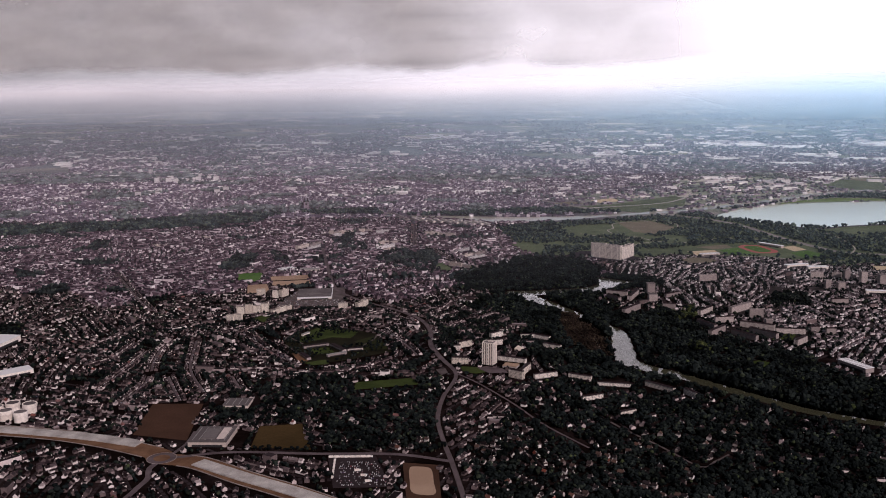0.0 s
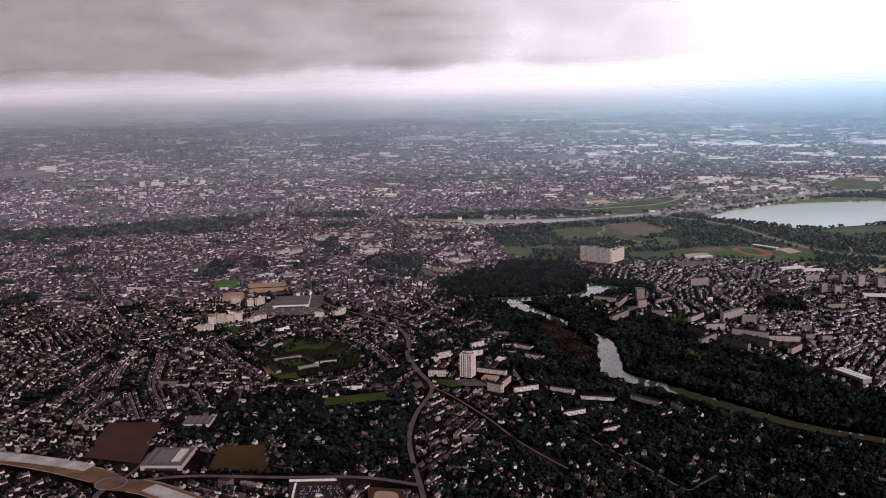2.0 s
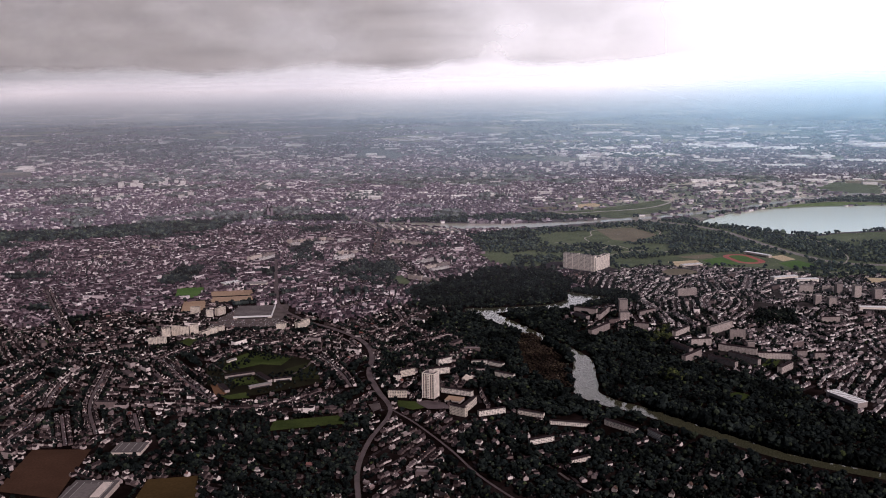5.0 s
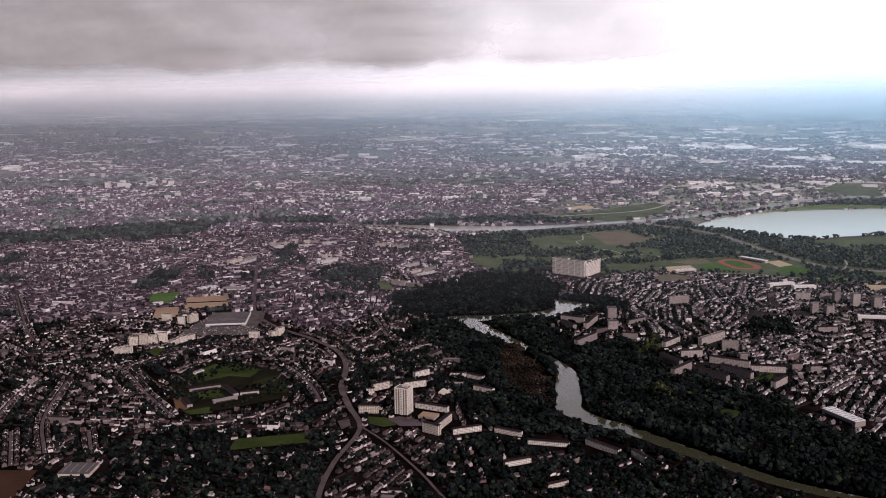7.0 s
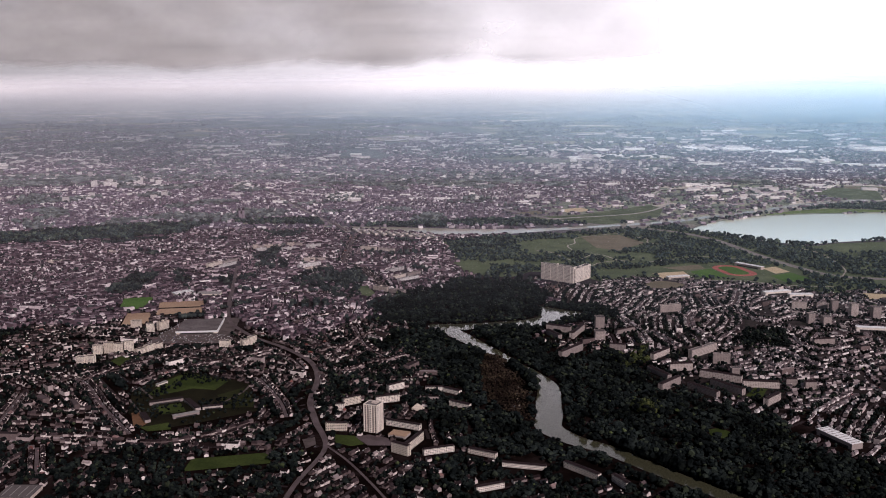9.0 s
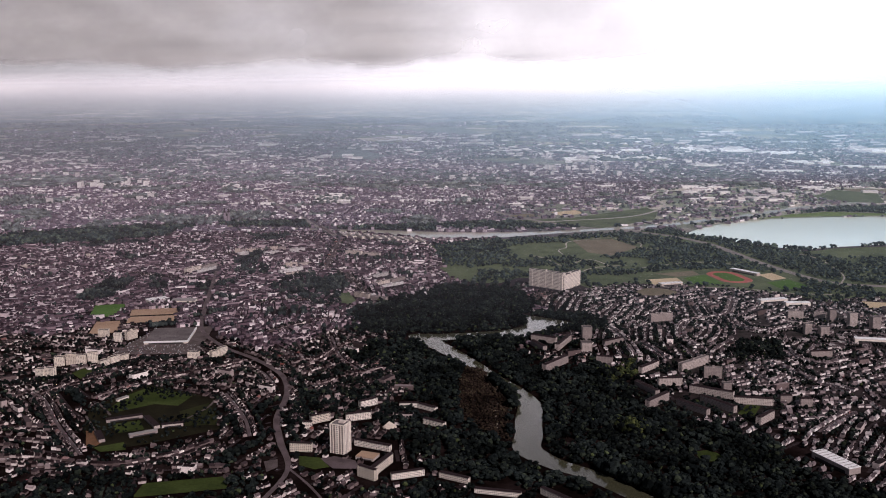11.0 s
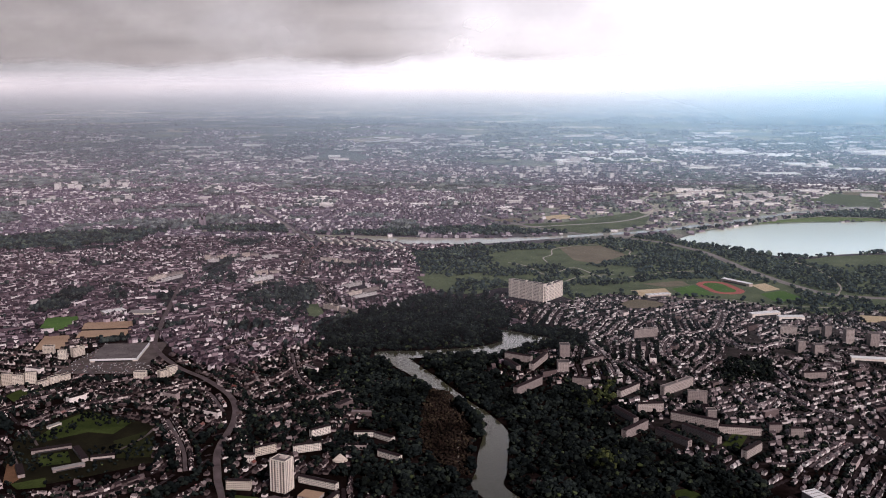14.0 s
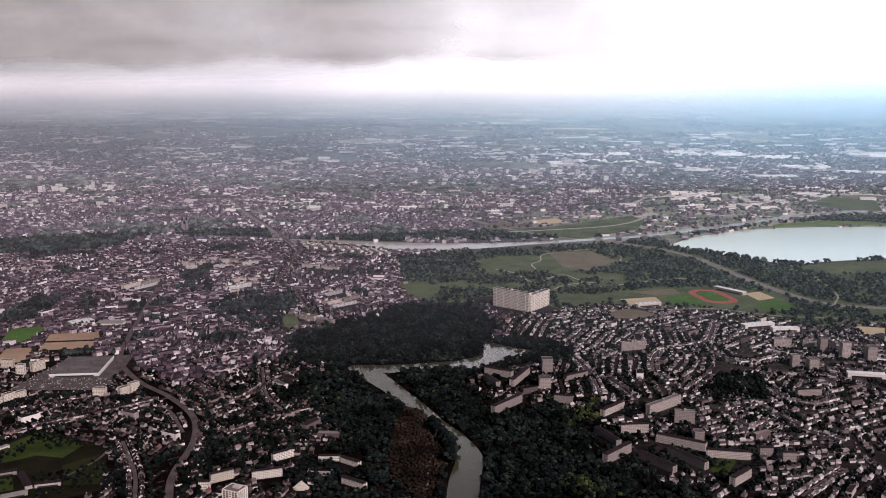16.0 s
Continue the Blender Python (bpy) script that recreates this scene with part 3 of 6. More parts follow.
patch("school_green", "green lawn behind a low school", "lawn", [(-247, 1533), (-240, 1594), (-221, 1631), (-184, 1609), (-152, 1590), (-161, 1551), (-193, 1558), (-230, 1530)], 0.2, M_LAWN)
patch("school_green", "worn green lawn beside a low school", "lawn", [(-153, 1529), (-124, 1561), (-104, 1517), (-93, 1481), (-132, 1478)], 0.2, M_GRASS, clear=False)
patch("school_green", "small green lawn below a low school", "lawn", [(-219, 1409), (-189, 1425), (-179, 1402), (-206, 1396)], 0.2, M_LAWN, clear=False)
patch("school_court", "worn reddish playground beside a school wing", "playground", [(-246, 1461), (-235, 1462), (-214, 1424), (-219, 1408), (-228, 1412)], 0.22, M_EARTH, clear=False)
patch("school_court", "grassy courtyard between school wings", "courtyard", [(-222, 1484), (-194, 1498), (-178, 1466), (-207, 1454)], 0.21, M_LAWN, clear=False)
for line in ([(-270, 1566), (-252, 1541), (-236, 1516)], [(-266, 1514), (-246, 1480), (-236, 1463), (-226, 1447)], [(-160, 1470), (-140, 1497), (-122, 1540), (-118, 1572)]):
    thing("school_path", "grey trodden path over school grounds", "path", kind="structure", me=ribbon("school_path", line, 3.0, 0.25, M_PAVING))
patch("school_ground", "dark trodden school grounds", "lawn", SCHOOL, 0.15, M_ROUGH)
patch("store_car_park", "grey asphalt car park around a supermarket", "car park", [(-330, 1790), (-196, 1790), (-212, 1960), (-306, 1950)], 0.13, M_PAVING)
patch("sports_meadow", "mown green sports meadow", "meadow", [(500, 2290), (560, 2320), (735, 2300), (760, 2275), (850, 2230), (910, 2290), (930, 2370), (850, 2440), (700, 2440), (560, 2380), (480, 2380)], 0.14, M_HAZEMEADOW)
patch("tan_pitch", "pale sandy sports pitch", "sports pitch", [(605, 2336), (677, 2355), (679, 2306), (616, 2279)], 0.25, M_SAND)
patch("brown_pitch", "brown worn sports pitch", "sports pitch", [(640, 2400), (730, 2430), (735, 2385), (680, 2365)], 0.25, M_FALLOW)
patch("side_pitch", "bright green practice pitch", "football pitch", [(690, 2350), (745, 2385), (760, 2290), (700, 2285)], 0.25, M_PITCH)
patch("beige_pitch", "pale beige sports pitch by the expressway", "sports pitch", [(860, 2384), (895, 2402), (906, 2343), (868, 2322)], 0.25, M_SAND)
patch("green_pitch", "green practice pitch by the expressway", "football pitch", [(850, 2300), (905, 2330), (925, 2260), (860, 2230)], 0.25, M_PITCH)
patch("far_meadow", "green river meadow", "meadow", [(489, 3106), (349, 3221), (574, 3275), (860, 3520), (870, 3400), (822, 3230), (640, 3070)], 0.2, M_HAZEMEADOW)
patch("stubble_field", "pale stubble field beyond the river", "field", [(528, 3403), (612, 3460), (638, 3386), (555, 3325)], 0.3, M_SAND)
patch("stubble_field", "pale stubble field beyond the river", "field", [(380, 3330), (450, 3380), (490, 3330), (420, 3290)], 0.3, M_FALLOW)
patch("hedged_field", "green hedged field among trees", "field", [(480, 2680), (505, 2790), (528, 2680), (555, 2600), (590, 2560), (540, 2520), (500, 2577)], 0.26, M_HAZEMEADOW)
patch("far_farmland", "brown and green farmland beyond the lake", "field", [(1505, 3795), (1690, 4022), (1800, 3900), (1689, 3589), (1586, 3639)], 0.25, M_HAZEMEADOW)
patch("far_farmland", "brown ploughed farmland beyond the lake", "field", [(1715, 4105), (1906, 4059), (1850, 3920), (1730, 3960)], 0.25, M_FALLOW)
patch("sand_pitch", "pale sandy pitch beside a college", "sports pitch", [(970, 2126), (1013, 2113), (995, 2074), (954, 2074)], 0.25, M_SAND)
patch("cycle_track", "brown oval ground with a pale rim", "sports ground", [(561, 2216), (580, 2245), (605, 2256), (632, 2240), (645, 2215), (631, 2192), (595, 2183), (563, 2190)], 0.25, M_FALLOW)
patch("river_field", "green field beside the broad river", "field", [(330, 2720), (400, 2800), (560, 2820), (640, 2700), (520, 2600), (400, 2620)], 0.2, M_HAZEMEADOW)
patch("fallow_field", "brown fallow field among trees", "field", [(522, 2846), (630, 2873), (673, 2739), (582, 2621), (536, 2668)], 0.3, M_FALLOW)
patch("lake_meadow", "green meadow on the lake shore", "meadow", [(1061, 2640), (1142, 2705), (1259, 2728), (1330, 2735), (1300, 2600), (1215, 2590), (1100, 2575)], 0.2, M_HAZEMEADOW)
patch("allotments", "green allotments under a wooded slope", "garden", [(170, 2480), (225, 2500), (260, 2420), (230, 2330), (195, 2360)], 0.2, M_HAZEMEADOW)


patch("lawn", "green lawn beside town trees", "lawn", [(-28, 2214), (-7, 2230), (19, 2136), (-7, 2112)], 0.2, M_HAZEMEADOW)
patch("lawn", "bright green lawn before flats", "lawn", [(-352, 1692), (-345, 1718), (-321, 1703), (-330, 1667)], 0.22, M_LAWN)
patch("lawn", "bright green lawn between flats", "lawn", [(548, 1512), (573, 1550), (585, 1538), (562, 1496)], 0.22, M_LAWN)
patch("clearing", "small green clearing in a wood", "clearing", [(462, 1388), (478, 1392), (488, 1378), (484, 1362), (464, 1364)], 0.2, M_LAWN, rounded=3)
patch("scrub_slope", "brown scrubby slope above the water", "slope", [(205, 1505), (245, 1440), (256, 1425), (262, 1500), (266, 1560), (258, 1624), (238, 1690), (212, 1722), (204, 1659), (200, 1592)], 0.12, M_SCRUB)


def oval(cx, cy, length, width, turn, z0):
    """A stadium outline: two straights and two half circles."""
    r, s = width / 2, (length - width) / 2
    pts = [(s + r * math.cos(a), r * math.sin(a)) for a in np.linspace(-math.pi / 2, math.pi / 2, 13)]
    pts += [(-s + r * math.cos(a), r * math.sin(a)) for a in np.linspace(math.pi / 2, 1.5 * math.pi, 13)]
    c, q = math.cos(turn), math.sin(turn)
    return [(cx + c * x - q * y, cy + q * x + c * y) for x, y in pts]


patch("track_ground", "red cinder ground round a running track", "sports ground", oval(790, 2360, 126, 70, radians(-80), 0), 0.22, M_TRACK)
patch("track_infield", "green turf inside a red running track", "football pitch", oval(789, 2361, 94, 42, radians(-80), 0), 0.35, M_PITCH)

# ---- land use ----
WOOD_SOUTH = [(312, 1440), (312, 1600), (275, 1715), (215, 1800), (200, 1880), (276, 1905), (318, 1880), (300, 1800), (330, 1690), (420, 1740), (440, 1660), (440, 1580), (482, 1474), (553, 1440), (563, 1365), (620, 1240), (640, 1080), (559, 1125), (473, 1180), (400, 1240), (340, 1320)]
WOOD_NORTH = [(50, 1830), (121, 1862), (175, 1800), (225, 1700), (262, 1590), (266, 1500), (258, 1430), (275, 1360), (310, 1300), (340, 1230), (279, 1255), (218, 1270), (177, 1324), (131, 1435), (120, 1546), (135, 1650), (80, 1770)]
WOOD_SPUR = [(44, 1905), (20, 2000), (60, 2130), (120, 2200), (229, 2290), (318, 2250), (362, 2170), (350, 2080), (326, 2010), (300, 1925), (240, 1905), (160, 1892)]
GARDENS = [(122, 1317), (254, 1300), (352, 1233), (440, 1150), (560, 1070), (640, 1000), (600, 700), (40, 700), (25, 1042), (78, 1154)]
THICKET = [(-322, 1225), (-282, 1290), (-195, 1334), (-9, 1315), (-15, 1044), (-140, 1048), (-160, 1150), (-290, 1155)]
PARK = [(150, 2782), (300, 2870), (468, 2910), (824, 3040), (869, 2897), (1038, 2667), (1300, 2720), (1700, 2790), (1500, 2130), (1026, 2147), (905, 2127), (830, 2200), (721, 2262), (565, 2304), (478, 2253), (423, 2363), (341, 2364), (300, 2310), (240, 2310), (185, 2489)]
BANK_WEST = [(-1500, 2860), (-1005, 2980), (-881, 3060), (-747, 3130), (-548, 3180), (-525, 3100), (-586, 2932), (-705, 2845), (-848, 2805), (-1300, 2700)]
BANK_MID = [(-490, 3185), (-224, 3225), (-188, 3080), (-471, 3090)]
BANK_NORTH = [(-151, 3069), (69, 3117), (400, 3200), (567, 3190), (723, 3154), (691, 3080), (390, 3050), (74, 3020)]
MARSH = [(820, 3000), (850, 3030), (950, 3110), (1084, 3215), (1269, 3290), (1900, 3300), (1900, 3480), (1500, 3480), (1180, 3280), (900, 3090)]
patch("park_meadow", "rough green parkland among clumps of trees", "meadow", PARK, 0.07, M_HAZEMEADOW, clear=False)
LAKESIDE = [(868, 2895), (905, 2868), (960, 2800), (1055, 2692), (1180, 2722), (1320, 2752), (1310, 2725), (1180, 2696), (1045, 2655), (940, 2765), (860, 2860)]
M_LAWNFAR = speckled("lush_grass", (0.11, 0.17, 0.05), (0.17, 0.24, 0.08), 0.02)
PARK_PATHS = [[(471, 2640), (468, 2700), (492, 2740), (505, 2819), (560, 2862), (640, 2900)], [(640, 2885), (690, 2800), (682, 2740), (720, 2700)], [(380, 2640), (417, 2600), (457, 2494), (524, 2577), (580, 2454), (667, 2492), (774, 2532), (850, 2500)], [(470, 2400), (520, 2470), (600, 2500)], [(600, 2290), (660, 2250), (760, 2255), (860, 2200), (960, 2180)], [(1000, 2290), (1040, 2380), (1060, 2560), (1030, 2660)]]
M_GRAVEL = speckled("pale_gravel", (0.3, 0.275, 0.24), (0.44, 0.41, 0.36), 0.05)
for line in PARK_PATHS:
    thing("park_path", "pale gravel path through rough parkland", "path", kind="structure", me=ribbon("park_path", line, 3.6, 0.34, M_GRAVEL))
patch("shore_meadow", "green meadow along the far lake shore", "meadow", [(1130, 3235), (1269, 3280), (1500, 3298), (1640, 3300), (1536, 3360), (1404, 3390), (1260, 3330)], 0.2, M_LAWNFAR)
HOSPITAL = [(-41, 2077), (-146, 2264), (-165, 2433), (-59, 2372), (15, 2119)]
STREETS = [(MAIN_ROAD, 5.5), (SIDE_ROAD, 6), (CROSS_ROAD, 7), (MOTORWAY, 18), (SOUTH_ARM, 6), (FIELD_ARM, 5), (EXPRESS, 14), (LOOP, 12), (RAILWAY, 20), (BOULEVARD, 14), (FOOTPATH, 4), (GARDEN_LANE, 3)] + [(line, 4) for line in PARK_PATHS]
BUILT = []            # circles (x, y, r) kept free for the larger buildings

# Water courses, each cleared southwards to keep the water in the camera's view.
COURSES = [(smooth_line(line, 4), verges) for line, verges in ((RIVER[:8], (0, 9, 14)), (RIVER[7:], (0, 5)), (MAINE, (0, 9)))]
NOTHING, SUBURB, TOWN, VILLAS, FIELDS, WOOD, CITY = range(7)


def land_use(p):
    """What grows or stands at plan points."""
    use = np.full(len(p), SUBURB)
    x, y = p.T
    use[(y > 1900 + 70 * np.sin(x / 83) + 40 * np.sin(x / 31 + 1)) & (x < 345 + 25 * np.sin(y / 29))] = TOWN
    use[(y > 3000)] = CITY
    use[(y > 3000) & (x > np.where(y > 3620, 950 + 60 * np.sin(y / 37), 300 + 0.10 * (y - 3000)))] = VILLAS
    use[(y > 4100)] = CITY
    use[inside(p, THICKET)] = VILLAS
    use[inside(p, GARDENS)] = VILLAS
    use[inside(p, PARK)] = FIELDS
    ragged = np.c_[9 * np.sin(y / 19 + 1) + 6 * np.sin(y / 7.3) + 5 * np.sin(x / 11), 12 * np.sin(x / 17) + 8 * np.sin(x / 6.1 + 2) + 5 * np.sin(y / 9)]
    for wood in (WOOD_SOUTH, WOOD_NORTH, WOOD_SPUR, BANK_WEST, BANK_MID, BANK_NORTH, MARSH, LAKESIDE):
        use[inside(p + ragged, wood)] = WOOD
    corridor = near_line(p, RIVER, [42] * len(RIVER)) | near_line(p, CREEK, [66] * len(CREEK))
    use[corridor & np.isin(use, (SUBURB, TOWN))] = WOOD
    for verge in (0, 7, 13):           # cleared on the camera's side too, so nothing hides open land
        q = p + (0, verge)
        for poly in OPEN:
            use[inside(q, poly)] = NOTHING
        use[inside(q, LAKE)] = NOTHING
        use[inside(p + (0, 0.8 * verge), POND)] = NOTHING
        for line, w in STREETS:
            use[near_line(q, line, [w] * len(line))] = NOTHING
    for c, verges in COURSES:
        for verge in verges:
            use[near_line(p + (0, verge), c, c[:, 2] / 2 + 3)] = NOTHING
    for bx, by, r in BUILT:
        use[(x - bx) ** 2 + (y - by) ** 2 < r * r] = NOTHING
    return use


def in_view(p, margin=90):
    x, y = p.T
    return (y > 740) & (np.abs(x - 131) < 0.49 * y + 60 + margin)


# ---- apartment blocks and other large buildings ----


def box(x0, y0, z0, x1, y1, z1):
    v = [(x, y, z) for z in (z0, z1) for x, y in ((x0, y0), (x1, y0), (x1, y1), (x0, y1))]
    return v, [(0, 1, 5, 4), (1, 2, 6, 5), (2, 3, 7, 6), (3, 0, 4, 7), (4, 5, 6, 7), (3, 2, 1, 0)]


def joined(boxes):
    v, f = [], []
    for b in boxes:
        bv, bf = box(*b)
        f += [tuple(i + len(v) for i in q) for q in bf]
        v += bv
    return v, f


def block(x0, y0, x1, y1, height, depth=8.0, floors=0, name="apartment_block", label="", wall=M_PANEL, roof=M_ROOFING, bay=2.1, gable=0.0, stairs=0, single_windows=False):
    """A slab of flats: its front foot runs from the first point to the second, its depth lies behind."""
    length = math.hypot(x1 - x0, y1 - y0)
    turn = math.atan2(y1 - y0, x1 - x0)
    BUILT.append(((x0 + x1) / 2 - math.sin(turn) * depth / 2, (y0 + y1) / 2 + math.cos(turn) * depth / 2, max(length, depth) * 0.5 + 4))
    if length > 40:
        for k in (0.2, 0.8):
            BUILT.append((x0 + (x1 - x0) * k, y0 + (y1 - y0) * k, length * 0.3))
    top = thing(name, label or "pale concrete apartment block with rows of windows", "apartment block", x0, y0, 0, turn)
    floors = floors or max(2, round(height / 1.95))
    storey = height / floors
    panes_of = M_GLASS if single_windows else M_SOFTGLASS
    part("wall", mesh_from("wall", *box(0, 0, -0.3, length, depth, height), [wall]), top)
    if gable:
        v = [(-0.3, -0.4, height), (length + 0.3, -0.4, height), (length + 0.3, depth + 0.4, height), (-0.3, depth + 0.4, height), (0.5, depth / 2, height + gable), (length - 0.5, depth / 2, height + gable)]
        part("roof", mesh_from("roof", v, [(0, 1, 5, 4), (2, 3, 4, 5), (1, 2, 5), (3, 0, 4), (3, 2, 1, 0)], [M_SLATE]), top)
    else:
        rim = [(-0.15, -0.15, height, length + 0.15, 0.25, height + 0.5), (-0.15, depth - 0.25, height, length + 0.15, depth + 0.15, height + 0.5),
               (-0.15, 0.25, height, 0.25, depth - 0.25, height + 0.5), (length - 0.25, 0.25, height, length + 0.15, depth - 0.25, height + 0.5)]
        part("parapet", mesh_from("parapet", *joined(rim), [wall]), top)
        part("roof", mesh_from("roof", *box(0.25, 0.25, height, length - 0.25, depth - 0.25, height + 0.12), [roof]), top)
        if length > 18:
            part("lift_house", mesh_from("lift_house", *box(length * 0.45, depth * 0.3, height + 0.1, length * 0.45 + 3.2, depth * 0.75, height + 2.2), [wall]), top)
    n, glass = max(2, int(length / bay)), []
    step = length / n
    for k in range(floors):
        z = k * storey + 0.28 * storey
        panes = [(i * step + 0.2 * step, -0.06, z, i * step + 0.8 * step, 0.05, z + 0.42 * storey) for i in range(n)]
        m = max(1, int(depth / 4))
        d = depth / m
        panes += [(-0.06, j * d + 0.3 * d, z, 0.05, j * d + 0.65 * d, z + 0.5 * storey) for j in range(m)]
        panes += [(length - 0.05, j * d + 0.3 * d, z, length + 0.06, j * d + 0.65 * d, z + 0.5 * storey) for j in range(m)]
        if single_windows:
            for q in panes:
                part("window", mesh_from("window", *box(*q), [M_GLASS]), top)
        else:
            glass += panes
    if glass:
        tagged(part("glazing", mesh_from("glazing", *joined(glass), [panes_of]), top), kind="stuff")
    if stairs:
        for i in range(stairs):
            c = length * (i + 0.5) / stairs
            part("stair_bay", mesh_from("stair_bay", *box(c - 0.9, -0.5, -0.2, c + 0.9, 0.06, height + 0.8), [M_WHITEPANEL]), top)
    return top


def tower_block():
    """The tall point block over its estate."""
    x0, y0, x1, y1, h = 54, 1391, 74, 1382, 33.5
    turn, w, d, floors = math.atan2(y1 - y0, x1 - x0), 18.0, 15.5, 15
    BUILT.append((70, 1398, 22))
    top = thing("tower_block", "tall pale residential tower with white corner piers", "tower block", x0, y0, 0, turn)
    part("wall", mesh_from("wall", *box(0.3, 0.3, -0.3, w - 0.3, d - 0.3, h), [M_PANEL]), top)
    part("roof", mesh_from("roof", *box(0.5, 0.5, h, w - 0.5, d - 0.5, h + 0.25), [M_ROOFING]), top)
    part("lift_house", mesh_from("lift_house", *box(7, 7, h + 0.25, 14, 13, h + 2.2), [M_PANEL]), top)
    rim = [(0, 0, h - 0.4, w, 0.5, h + 0.9), (0, d - 0.5, h - 0.4, w, d, h + 0.9), (0, 0.5, h - 0.4, 0.5, d - 0.5, h + 0.9), (w - 0.5, 0.5, h - 0.4, w, d - 0.5, h + 0.9)]
    part("parapet", mesh_from("parapet", *joined(rim), [M_WHITEPANEL]), top)
    for i in range(6):                       # white piers between the window columns
        c = i * (w - 1.0) / 5
        part("pier", mesh_from("pier", *box(c, -0.25, -0.3, c + 1.0, 0.3, h - 0.4), [M_WHITEPANEL]), top)
        part("pier", mesh_from("pier", *box(w - 0.3, c * d / w, -0.3, w + 0.25, c * d / w + 1.0, h - 0.4), [M_WHITEPANEL]), top)
    storey = h / floors
    step = (w - 1.0) / 5
    for k in range(floors):
        z = k * storey + 0.3 * storey
        front = [(i * step + 1.4, 0.2, z, (i + 1) * step - 0.4, 0.36, z + 0.5 * storey) for i in range(5)]
        side = [(w - 0.36, i * step + 1.4, z, w - 0.2, (i + 1) * step - 0.4, z + 0.5 * storey) for i in range(5)]
        other = [(0.24, i * step + 1.4, z, 0.36, (i + 1) * step - 0.4, z + 0.5 * storey) for i in range(5)]
        for q in front + side + other:
            part("window", mesh_from("window", *box(*q), [M_GLASS]), top)
        part("balcony", mesh_from("balcony", *joined([(step * 2 + 1.0, -1.0, z - 0.5, step * 3, 0.25, z + 0.25)]), [M_WHITEPANEL]), top)


tower_block()

block(357, 2286, 419, 2234, 34, 11, 12, label="very long white slab of flats on a rise", wall=M_WHITEPANEL, stairs=5)
block(423, 2234, 463, 2290, 30, 11, 11, label="white slab of flats angled against its neighbour", wall=M_WHITEPANEL, stairs=3)

PARK_SIDE = [(328, 1689, 366, 1736, 11), (322, 1859, 359, 1838, 10), (360, 1800, 387, 1859, 10), (319, 1833, 335, 1797, 8), (407, 1736, 430, 1729, 10), (436, 1827, 469, 1850, 7),
             (464, 1680, 495, 1713, 9), (474, 1622, 507, 1625, 11), (522, 1686, 571, 1728, 12), (546, 1659, 570, 1655, 15), (540, 1975, 580, 1987, 13)]
PARK_SOUTH = [(509, 1596, 558, 1565, 10), (442, 1627, 461, 1583, 7), (442, 1530, 475, 1565, 11), (479, 1546, 507, 1505, 8), (513, 1557, 543, 1513, 9), (555, 1549, 602, 1540, 9),
              (563, 1470, 588, 1495, 10), (615, 1551, 630, 1551, 10), (635, 1535, 650, 1535, 11), (733, 1757, 767, 1761, 9)]
TOWER_FEET = [(405, 1859, 420, 1859, 21), (394, 1792, 410, 1792, 14), (844, 1963, 855, 1963, 22), (865, 1932, 878, 1932, 24), (897, 1917, 911, 1917, 21), (774, 1889, 785, 1889, 17), (794, 1875, 808, 1875, 15),
              (784, 1995, 809, 1989, 14), (829, 1995, 848, 1988, 11), (554, 1594, 565, 1594, 12)]
HOOKS = [(12, 1465, 23, 1465, 9), (21, 1481, 42, 1495, 10), (62, 1490, 92, 1500, 9), (76, 1538, 96, 1554, 9), (125, 1540, 149, 1540, 6), (149, 1538, 170, 1522, 6), (156, 1482, 181, 1464, 7),
         (8, 1394, 33, 1392, 10), (79, 1412, 120, 1392, 7), (90, 1326, 109, 1312, 12), (109, 1325, 126, 1363, 10)]
ESTATE = [(127, 1314, 161, 1326, 7), (176, 1321, 206, 1304, 6), (212, 1282, 258, 1270, 5), (278, 1279, 309, 1243, 7), (323, 1242, 334, 1219, 8), (182, 1215, 211, 1227, 6), (222, 1157, 244, 1168, 5)]
PITCH_FLATS = [(-400, 1682, -372, 1675, 14), (-391, 1727, -333, 1744, 19), (-322, 1725, -293, 1766, 11), (-386, 1892, -368, 1892, 17), (-347, 1854, -335, 1854, 22), (-330, 1872, -319, 1891, 19),
               (-167, 1763, -149, 1786, 15), (-205, 1764, -187, 1764, 14)]
TOWN_FLATS = [(-58, 2668, 33, 2629, 11), (-330, 2674, -303, 2673, 17), (-305, 2696, -256, 2711, 10), (-246, 2695, -207, 2710, 18), (-381, 2425, -330, 2512, 15), (-176, 2496, -117, 2521, 12),
              (-156, 2385, -94, 2407, 11), (8, 2188, 75, 2140, 12), (42, 2287, 106, 2357, 9), (-676, 2622, -659, 2622, 13), (-777, 2495, -738, 2520, 8)]
AVENUE_FLATS = [(-315, 2646, -286, 2666, 9), (-252, 2645, -208, 2671, 11), (-196, 2686, -150, 2707, 12), (-364, 2418, -319, 2503, 8), (29, 2355, 74, 2414, 9), (57, 2264, 113, 2317, 8), (28, 2181, 66, 2150, 9), (-175, 2417, -117, 2479, 11)]
for b in AVENUE_FLATS:
    block(b[0], b[1], b[0] + (b[2] - b[0]) * 0.75, b[1] + (b[3] - b[1]) * 0.75, b[4] * 0.75, depth=6.5, label="pale block of flats along a town avenue", wall=M_HAZEPANEL)
for b in PARK_SIDE + PARK_SOUTH:
    block(*b, label="beige slab of flats with a shallow dark roof", wall=M_BEIGEPANEL, depth=7.0, gable=1.3 if b[4] < 12 else 0.0)
